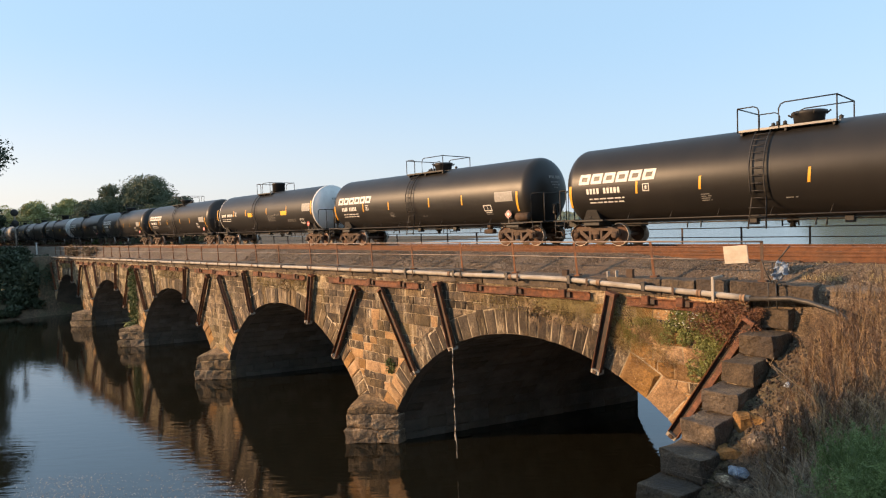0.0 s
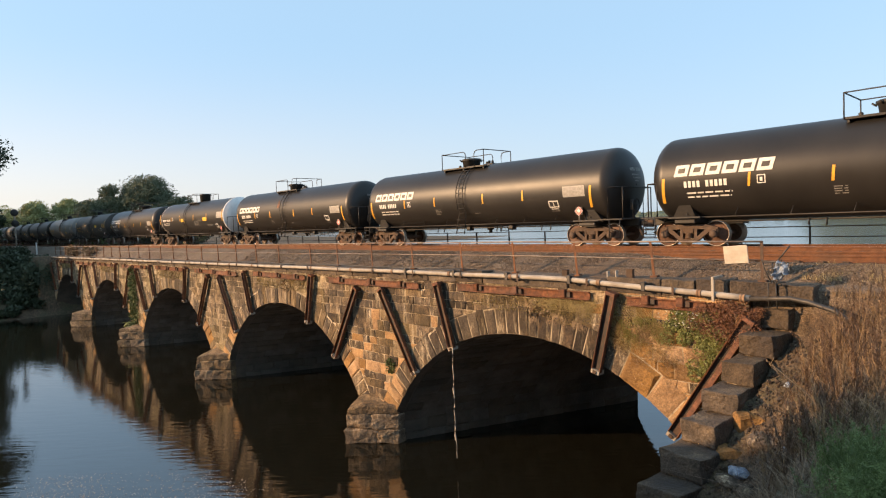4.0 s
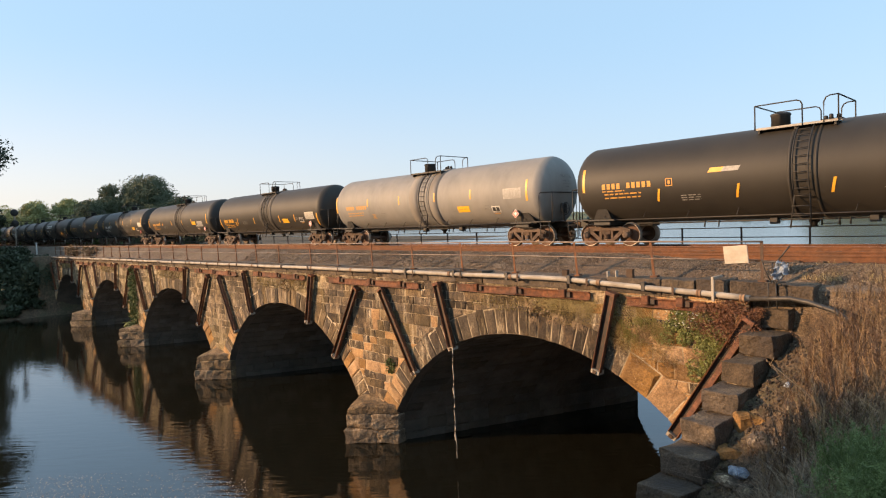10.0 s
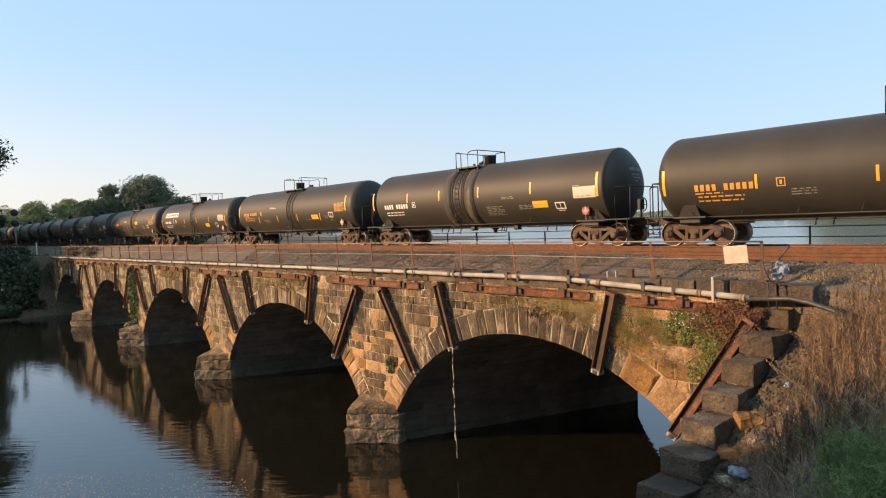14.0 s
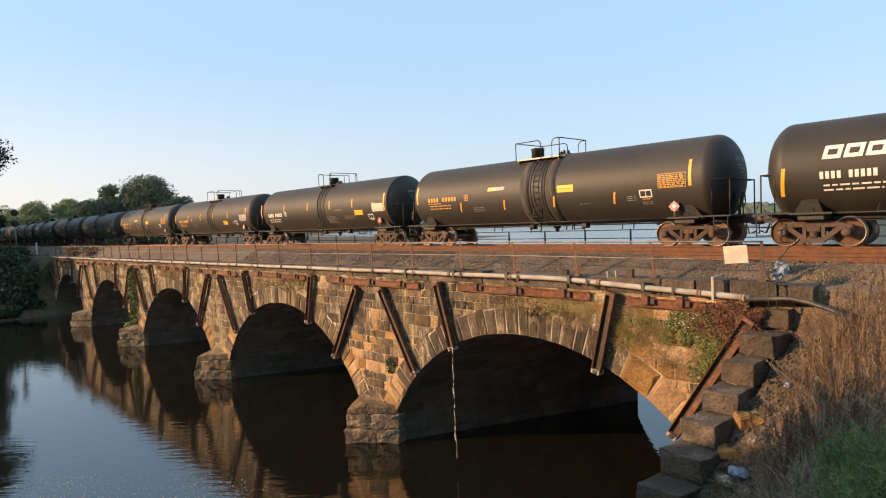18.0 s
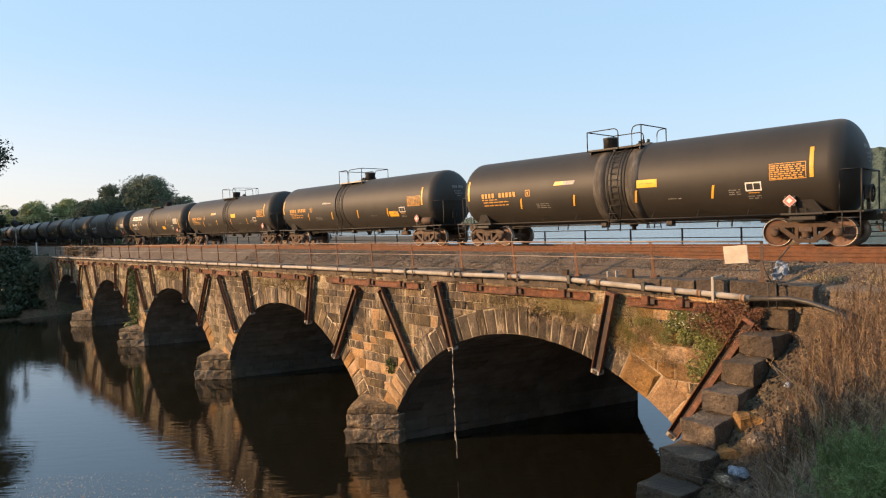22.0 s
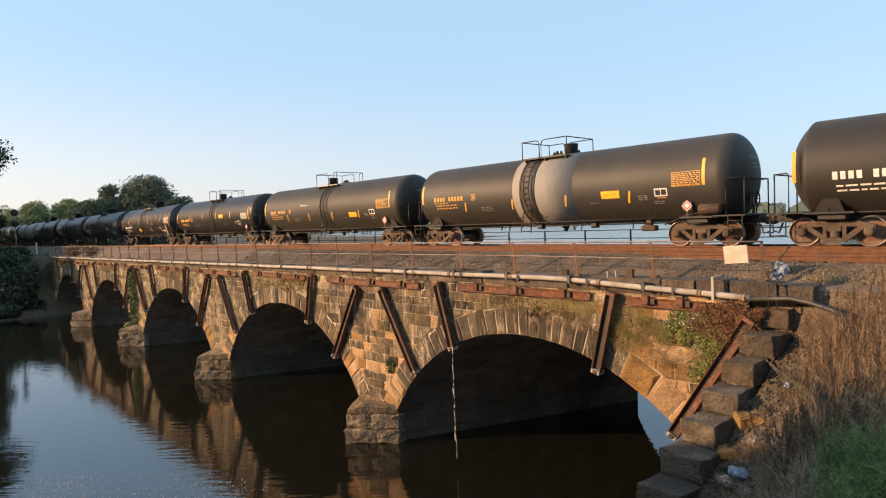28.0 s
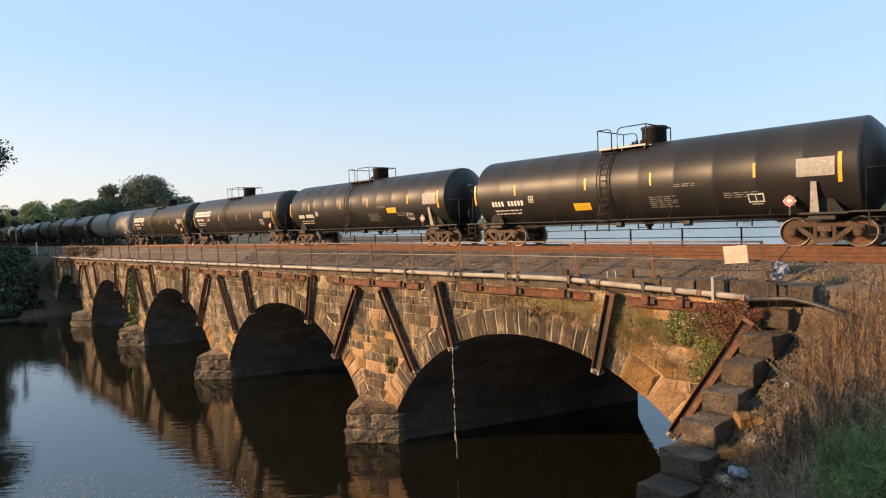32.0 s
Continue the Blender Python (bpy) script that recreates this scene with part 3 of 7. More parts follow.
def patch(bm, x0, x1, z0, z1, lift=0.008, slant=0.0, side=-1, mat=0, nseg=None):
    """A thin painted or stuck-on panel that follows the tank's side; z from the tank's axis."""
    r = TR + lift
    n = nseg or max(1, math.ceil(abs(z1 - z0) / 0.07))
    rows = []
    for i in range(n + 1):
        z = z0 + (z1 - z0) * i / n
        y = side * math.sqrt(max(0.0, r * r - z * z))
        s = slant * (z - z0)
        rows.append((bm.verts.new((x0 + s, y, z)), bm.verts.new((x1 + s, y, z))))
    for a, b in zip(rows, rows[1:]):
        f = bm.faces.new((a[0], a[1], b[1], b[0]))
        f.material_index = mat
    return rows


def text_bars(bm, x, z, n, h, w, gap, lift=0.008, skip=(), mat=0, slant=0.0):
    """Unreadable lettering: one plain bar a letter."""
    for i in range(n):
        if i in skip:
            continue
        patch(bm, x + i * (w + gap), x + i * (w + gap) + w, z, z + h, lift, mat=mat, slant=slant)


def small_lines(bm, x, z, lines, widths, h=0.045, pitch=0.11, rnd=None):
    for i in range(lines):
        cx = x
        end = x + widths[i % len(widths)]
        while cx < end:
            w = rnd.uniform(0.12, 0.32)
            patch(bm, cx, min(cx + w, end), z - i * pitch, z - i * pitch + h)
            cx += w + 0.06


DISH = 0.77      # depth of a tank's dished ends


def tank_mesh(rim, seams):
    def make():
        bm = bm_new()
        prof = [(-rim, TR)]
        if seams:
            k = 11
            for i in range(1, k):
                x = -rim + 2 * rim * i / k
                prof += [(x - 0.05, TR), (x - 0.025, TR + 0.004), (x + 0.025, TR + 0.004), (x + 0.05, TR)]
        prof.append((rim, TR))
        lathe(bm, prof, "x", 64)
        return mesh_of(bm, "tank", None)
    return cached(("tank", rim, seams), make)


def head_profile(sharp, t):
    """Distance along and radius on a dished end, t from the rim to the middle; sharp ends have a tight knuckle."""
    if not sharp:
        a = math.pi / 2 * t
        return DISH * math.sin(a), TR * math.cos(a)
    if t < 0.35:
        a = math.pi / 2 * t / 0.35 * 0.78
        return 0.11 * math.sin(a) + 0.04, TR - 0.11 * (1 - math.cos(a))
    u = (t - 0.35) / 0.65
    a = math.pi / 2 * 0.78
    x0, r0 = 0.11 * math.sin(a) + 0.04, TR - 0.11 * (1 - math.cos(a))
    r = r0 * (1 - u)
    return x0 + (DISH - 0.06 - x0) * (1 - (r / r0) ** 2.8), r


def head_mesh(direction, sharp=False):
    """A dished end, rim first."""
    def make():
        bm = bm_new()
        prof = [(0.0, TR)] if sharp else []
        for i in range(24):
            x, r = head_profile(sharp, i / 24)
            prof.append((direction * x, r))
        prof.append((direction * head_profile(sharp, 1.0)[0], 0.02))
        lathe(bm, prof, "x", 64, close=False)
        return mesh_of(bm, "tank_head", None)
    return cached(("head", direction, sharp), make)


def head_print_mesh(sharp):
    """Small worn lettering high on the tank's end, as bars that follow its curve."""
    def make():
        bm = bm_new()
        rnd = random.Random(4)

        def at(y, z):
            rr = math.hypot(y, z)
            lo, hi = 0.0, 1.0
            for _ in range(24):
                mid = (lo + hi) / 2
                if head_profile(sharp, mid)[1] > rr:
                    lo = mid
                else:
                    hi = mid
            return bm.verts.new((head_profile(sharp, lo)[0] + 0.008, y, z))
        for row, (y0, y1, z, h) in enumerate(((-0.35, -0.02, 0.55, 0.13), (0.08, 0.42, 0.55, 0.13), (-0.28, 0.30, 0.36, 0.06), (-0.22, 0.36, 0.24, 0.06), (-0.1, 0.2, 0.12, 0.05))):
            y = y0
            while y < y1 - 0.04:
                w = rnd.uniform(0.05, 0.08)
                bm.faces.new((at(y, z), at(y + w, z), at(y + w, z + h), at(y, z + h)))
                y += w + 0.03
        return mesh_of(bm, "end_lettering", MARK_WORN)
    return cached(("headprint", sharp), make)


def mat_mesh(me, mat):
    """A copy of a mesh that wears another paint."""
    def make():
        c = me.copy()
        c.materials.clear()
        c.materials.append(mat)
        return c
    return cached((me.name, mat.name), make)


def wheelset_mesh():
    def make():
        bm = bm_new()
        for s in (-1, 1):
            prof = [(s * 0.82, 0.02), (s * 0.82, 0.15), (s * 0.80, 0.17), (s * 0.755, 0.38), (s * 0.775, 0.405), (s * 0.815, 0.425)]
            lathe(bm, prof, "y", 28)
            lathe(bm, [(s * 0.815, 0.425), (s * 0.825, 0.432), (s * 0.825, 0.450), (s * 0.77, 0.457), (s * 0.72, 0.462), (s * 0.705, 0.487), (s * 0.69, 0.48), (s * 0.69, 0.3)], "y", 28, mat=1)
            lathe(bm, [(s * 0.69, 0.3), (s * 0.70, 0.1)], "y", 28)
            # bolts and a dirt streak that show the turning
            for k in range(3):
                a = math.tau * k / 3 + 0.4
                box(bm, 0.26 * math.cos(a) - .03, 0.26 * math.cos(a) + .03, s * 0.775, s * 0.80, 0.26 * math.sin(a) - .03, 0.26 * math.sin(a) + .03)
        lathe(bm, [(-0.75, 0.085), (0.75, 0.085)], "y", 12)
        return mesh_of(bm, "wheelset", [WHEEL_FACE, WHEEL_RIM])
    return cached("wheelset", make)


def sideframe_mesh():
    """Cast truck side frame with its two windows, arched over the journal boxes."""
    def make():
        bm = bm_new()
        t = 0.075

        def bar(x0, z0, x1, z1, h0, h1):
            a = Vector((x0, 0, z0))
            b = Vector((x1, 0, z1))
            d = (b - a).normalized()
            nrm = Vector((-d.z, 0, d.x))
            vs = []
            for y in (-t, t):
                for c, h in ((a, h0), (b, h1)):
                    for s in (-1, 1):
                        vs.append(bm.verts.new(c + nrm * s * h / 2 + Vector((0, y, 0))))
            for q in ((0, 1, 3, 2), (4, 6, 7, 5), (0, 4, 5, 1), (2, 3, 7, 6), (0, 2, 6, 4), (1, 5, 7, 3)):
                bm.faces.new([vs[i] for i in q])
        for s in (-1, 1):
            bar(s * 1.03, 0.60, s * 0.60, 0.71, 0.15, 0.17)
            bar(s * 0.64, 0.71, 0, 0.715, 0.17, 0.17)
            bar(s * 0.74, 0.63, s * 0.25, 0.23, 0.15, 0.14)
            bar(s * 0.30, 0.21, 0, 0.20, 0.13, 0.13)
            bar(s * 0.26, 0.22, s * 0.26, 0.68, 0.10, 0.10)
            bar(s * 1.02, 0.46, s * 1.00, 0.62, 0.06, 0.10)
        bmesh.ops.recalc_face_normals(bm, faces=bm.faces)
        return mesh_of(bm, "side_frame", TRUCK_STEEL)
    return cached("side_frame", make)


def springs_mesh():
    def make():
        bm = bm_new()
        lathe(bm, [(0.29, 0.001), (0.29, 0.13), (0.33, 0.145), (0.36, 0.12), (0.39, 0.145), (0.42, 0.12), (0.45, 0.145), (0.50, 0.13), (0.50, 0.001)], "z", 14)
        return mesh_of(bm, "coil_spring", TRUCK_STEEL)
    return cached("springs", make)


def journal_mesh():
    def make():
        bm = bm_new()
        lathe(bm, [(-0.17, 0.001), (-0.17, 0.10), (-0.13, 0.135), (0.0, 0.14), (0.06, 0.12)], "y", 16)
        box(bm, -0.13, 0.13, -0.10, 0.08, 0.05, 0.17, bevel=0.02)
        return mesh_of(bm, "journal_box", TRUCK_STEEL)
    return cached("journal", make)


def bolster_mesh():
    def make():
        bm = bm_new()
        box(bm, -0.20, 0.20, -1.08, 1.08, 0.47, 0.66, bevel=0.03)
        lathe(bm, [(0.66, 0.0), (0.66, 0.2), (0.80, 0.2), (0.80, 0.0)], "z", 16)
        return mesh_of(bm, "bolster", TRUCK_STEEL)
    return cached("bolster", make)


WHEELSETS = {-1: [], 1: []}


def add_truck(car, x):
    truck = part("truck", bolster_mesh(), None, car, "rust-dusted cast steel truck", at=(x, 0, 0))
    for y in (-0.99, 0.99):
        part("side_frame", sideframe_mesh(), None, truck, at=(0, y, 0))
        part("coil_spring", springs_mesh(), None, truck, at=(0, y, 0))
        for w in (-0.889, 0.889):
            part("journal_box", journal_mesh(), None, truck, at=pose(w, y + (-.02 if y < 0 else .02), 0.457, 0, 0, 0 if y < 0 else 180))
    for w in (-1, 1):
        WHEELSETS[w].append(part("wheelset", wheelset_mesh(), None, truck, "steel wheels with bright worn rims", at=(w * 0.889, 0, 0.457)))
    return truck


def underframe_mesh(span):
    """Stub sill, end platform, saddle, and bolster over one truck, facing +x; span is half the distance of the trucks."""
    def make():
        bm = bm_new()
        box(bm, span - 1.6, 8.48, -0.28, 0.28, 0.78, 1.12, bevel=0.02)
        box(bm, 7.35, 8.42, -1.45, 1.45, 1.05, 1.11, bevel=0.01)
        box(bm, span - 0.6, 7.36, -1.46, -1.30, 1.02, 1.09, bevel=0.01)
        box(bm, span - 0.6, 7.36, 1.30, 1.46, 1.02, 1.09, bevel=0.01)
        box(bm, span - 0.38, span + 0.38, -1.36, 1.36, 0.84, 1.0, bevel=0.03)
        for y in (-0.95, 0.95):
            vs = [bm.verts.new(c) for c in ((span - 0.30, y * 1.12, 0.98), (span + 0.60, y * 1.12, 0.98), (span + 0.14, y * 1.34, 1.70), (span - 0.10, y * 1.34, 1.70))]
            f = bm.faces.new(vs)
            r = bmesh.ops.extrude_face_region(bm, geom=[f])
            for v in r["geom"]:
                if isinstance(v, bmesh.types.BMVert):
                    v.co.y -= 0.42 * (1 if y > 0 else -1)
        bmesh.ops.recalc_face_normals(bm, faces=bm.faces)
        return mesh_of(bm, "stub_sill", BLACK_PART)
    return cached(("sill", span), make)


def coupler_mesh(gap):
    def make():
        bm = bm_new()
        box(bm, -0.35, gap - 0.10, -0.09, 0.09, 0.80, 0.98, bevel=0.02)
        box(bm, gap - 0.20, gap + 0.05, -0.16, 0.16, 0.73, 1.02, bevel=0.04)
        tube(bm, [(0.05, -0.25, 0.75), (gap * 0.5, -0.28, 0.42), (gap, -0.22, 0.5)], 0.03, 6)
        return mesh_of(bm, "coupler", TRUCK_STEEL)
    return cached(("coupler", round(gap, 2)), make)


def grab_mesh():
    """End handrail across the tank's end, and the side steps, facing +x."""
    def make():
        bm = bm_new()
        r = 0.024
        for s in (-1, 1):
            y = s * 1.40
            tube(bm, [(7.78, y, 1.08), (7.78, y, 2.28), (7.84, y * 0.98, 2.34), (8.28, s * 1.12, 2.34)], r, 6)
            tube(bm, [(8.28, s * 1.12, 2.34), (8.28, s * 1.12, 1.08)], r, 6)
            for z in (0.38, 0.64, 0.90):
                tube(bm, [(7.86, y * 1.03, z), (8.32, y * 1.03, z)], 0.018, 6)
            for x in (7.86, 8.32):
                tube(bm, [(x, y * 1.03, 1.10), (x, y * 1.03, 0.36)], 0.02, 6)
        tube(bm, [(8.28, -1.12, 2.34), (8.28, 1.12, 2.34)], r, 6)
        return mesh_of(bm, "end_handrail", BLACK_PART)
    return cached("grab", make)


def brake_mesh():
    def make():
        bm = bm_new()
        half = 8.36
        lathe(bm, [(half + 0.0, 0.27), (half + 0.025, 0.29), (half + 0.05, 0.27), (half + 0.025, 0.25), (half + 0.0, 0.27)], "x", 20, at=(0, -0.30, 1.62))
        for k in range(4):
            a = math.tau * k / 4
            tube(bm, [(half + 0.025, -0.30, 1.62), (half + 0.04, -0.30 + 0.26 * math.cos(a), 1.62 + 0.26 * math.sin(a))], 0.015, 5)
        box(bm, half - 0.16, half, -0.46, -0.14, 1.42, 1.86, bevel=0.03)
        tube(bm, [(half - 0.08, -0.30, 1.06), (half - 0.08, -0.30, 1.5)], 0.05, 6)
        return mesh_of(bm, "hand_brake", BLACK_PART)
    return cached("brake", make)


def reservoir_mesh():
    """Air reservoir lying above the truck, and the brake valve under the belly."""
    def make():
        bm = bm_new()
        lathe(bm, [(6.78, 0.02), (6.80, 0.15), (6.85, 0.19), (7.50, 0.19), (7.55, 0.15), (7.57, 0.02)], "x", 18, at=(0, -1.22, 1.33))
        tube(bm, [(6.80, -1.22, 1.2), (6.3, -1.1, 1.15), (5.2, -0.6, 0.80)], 0.02, 6)
        box(bm, 4.30, 4.90, -0.75, -0.45, 0.58, 0.80, bevel=0.04)
        box(bm, 4.50, 4.70, -0.70, -0.50, 0.80, 1.0)
        return mesh_of(bm, "air_reservoir", TRUCK_STEEL)
    return cached("reservoir", make)


def walkway_mesh(l0, r1, pale):
    """Grating board with a raised edge, beside the fittings on the tank's top."""
    def make():
        bm = bm_new()
        z = TZ + TR
        w = 0.22
        loop = [(-w, z - 0.16), (w, z - 0.16), (w, z - 0.09), (w - 0.024, z - 0.09), (w - 0.024, z - 0.12), (-w + 0.024, z - 0.12), (-w + 0.024, z - 0.09), (-w, z - 0.09)]
        sweep_x(bm, loop, l0, r1)
        bmesh.ops.recalc_face_normals(bm, faces=bm.faces)
        return mesh_of(bm, "top_walkway", WALKWAY if pale else BLACK_PART)
    return cached(("walkway", l0, r1, pale), make)


def walkway_brace_mesh():
    def make():
        bm = bm_new()
        box(bm, -0.03, 0.03, -0.95, 0.95, TZ + TR - 0.26, TZ + TR - 0.165)
        return mesh_of(bm, "walkway_brace", BLACK_PART)
    return cached("walkway_brace", make)


def toprail_mesh(l0, l1, r0, r1):
    """Two round-cornered hoops on each side, joined across both ends."""
    def make():
        bm = bm_new()
        z, h, r = TZ + TR - 0.16, 4.64, 0.022
        for y in (-1.0, 1.0):
            tube(bm, [(l0, y, z), (l0, y, h)], r, 6)
            tube(bm, [(l0, y, h), (l1 - 0.16, y, h), (l1 - 0.05, y, h - 0.05), (l1, y, h - 0.16), (l1, y, z)], r, 6)
            tube(bm, [(r0, y, z), (r0, y, h - 0.18), (r0 + 0.06, y, h - 0.05), (r0 + 0.18, y, h), (r1, y, h)], r, 6)
            tube(bm, [(r1, y, z), (r1, y, h)], r, 6)
        tube(bm, [(r1, -1.0, h), (r1, 1.0, h)], r, 6)
        tube(bm, [(l0, -1.0, h), (l0, 1.0, h)], r, 6)
        return mesh_of(bm, "top_railing", BLACK_PART)
    return cached(("toprail", l0, l1, r0, r1), make)


def manway_mesh(wide):
    def make():
        bm = bm_new()
        z = TZ + TR - 0.06
        if wide == 2:
            lathe(bm, [(z, 0.0), (z, 0.46), (z + 0.58, 0.46), (z + 0.60, 0.50), (z + 0.68, 0.50), (z + 0.70, 0.42), (z + 0.72, 0.0)], "z", 28)
        elif wide:
            lathe(bm, [(z, 0.0), (z, 0.42), (z + 0.30, 0.46), (z + 0.33, 0.52), (z + 0.42, 0.52), (z + 0.45, 0.44), (z + 0.47, 0.0)], "z", 28)
            for k in range(6):
                a = math.tau * k / 6
                tube(bm, [(0.50 * math.cos(a), 0.50 * math.sin(a), z + 0.30), (0.62 * math.cos(a), 0.62 * math.sin(a), z + 0.40)], 0.03, 5)
        else:
            lathe(bm, [(z, 0.0), (z, 0.29), (z + 0.40, 0.29), (z + 0.42, 0.31), (z + 0.48, 0.31), (z + 0.50, 0.27), (z + 0.52, 0.0)], "z", 22)
        return mesh_of(bm, "manway_dome", BLACK_PART)
    return cached(("manway", wide), make)


def valve_mesh(which):
    def make():
        bm = bm_new()
        z = TZ + TR - 0.06
        if which == 1:
            box(bm, -0.30, 0.30, -0.20, 0.20, z, z + 0.10, bevel=0.02)
            for x, h in ((-0.2, 0.20), (-0.05, 0.24), (0.16, 0.22)):
                lathe(bm, [(z + 0.1, 0.0), (z + 0.1, 0.07), (z + h, 0.06), (z + h + 0.03, 0.0)], "z", 8, at=(x, -0.04, 0))
            return mesh_of(bm, "valve_housing", BLACK_PART)
        lathe(bm, [(z, 0.0), (z, 0.09), (z + 0.10, 0.06), (z + 0.16, 0.08), (z + 0.22, 0.0)], "z", 12)
        return mesh_of(bm, "safety_valve", BLACK_PART)
    return cached(("valve", which), make)


def ladder_mesh(side):
    def make():
        bm = bm_new()
        rr = TR + 0.11
        for x in (-0.22, 0.22):
            pts = []
            for i in range(13):
                a = radians(63 - 93 * i / 12)
                pts.append((x, side * rr * math.cos(a), TZ + rr * math.sin(a)))
            pts.append((x * 1.25, side * (rr - 0.02), 0.62))
            tube(bm, pts, 0.026, 6)
        for i in range(11):
            a = radians(58 - 88 * i / 10)
            y, z = side * rr * math.cos(a), TZ + rr * math.sin(a)
            tube(bm, [(-0.22, y, z), (0.22, y, z)], 0.016, 5)
        for z in (0.68, 1.0, 1.3):
            tube(bm, [(-0.26, side * (rr - .02), z), (0.26, side * (rr - .02), z)], 0.016, 5)
        return mesh_of(bm, "side_ladder", BLACK_PART)
    return cached(("ladder", side), make)


def strap_mesh(x0, x1, lift=0.03):
    def make():
        bm = bm_new()
        lathe(bm, [(x0, TR - .01), (x0, TR + lift), (x1, TR + lift), (x1, TR - .01)], "x", 56)
        return mesh_of(bm, "tank_band", None)
    return cached(("strap", x0, x1, lift), make)


def running_rail_mesh():
    """Side handrail low along the tank on its little brackets, and the pipe and valves beneath."""
    def make():
        bm = bm_new()
        y = -(TR * 0.80)
        zr = TZ - 1.40
        half = 8.4
        tube(bm, [(-half + 1.2, y, zr), (half - 1.2, y, zr)], 0.028, 6)
        n = 9
        for i in range(n):
            x = -half + 1.6 + (2 * half - 3.2) * i / (n - 1)
            tube(bm, [(x, y, zr), (x + 0.05, -TR * 0.70, TZ - 1.12)], 0.014, 5)
        return mesh_of(bm, "side_handrail", BLACK_PART)
    return cached("siderail", make)


def belly_mesh():
    def make():
        bm = bm_new()
        half, z = 8.4, TZ - TR
        lathe(bm, [(z + .06, 0.0), (z + .06, 0.17), (z - 0.12, 0.17), (z - 0.16, 0.09), (z - 0.30, 0.09), (z - 0.30, 0.0)], "z", 14, at=(0.3, 0, 0))
        tube(bm, [(-half + 2.6, -0.35, z - 0.03), (half - 2.6, -0.35, z - 0.03)], 0.03, 6)
        for x in (-3.1, -2.6, 1.1, 1.4, 3.8, 4.3):
            tube(bm, [(x, -0.4, z + .02), (x, -0.45, z - 0.22)], 0.028, 6)
        for x in (-0.9, 1.9):
            box(bm, x, x + 0.25, -0.5, -0.2, z - 0.16, z + 0.05, bevel=0.02)
        return mesh_of(bm, "outlet_and_piping", BLACK_PART)
    return cached("belly", make)


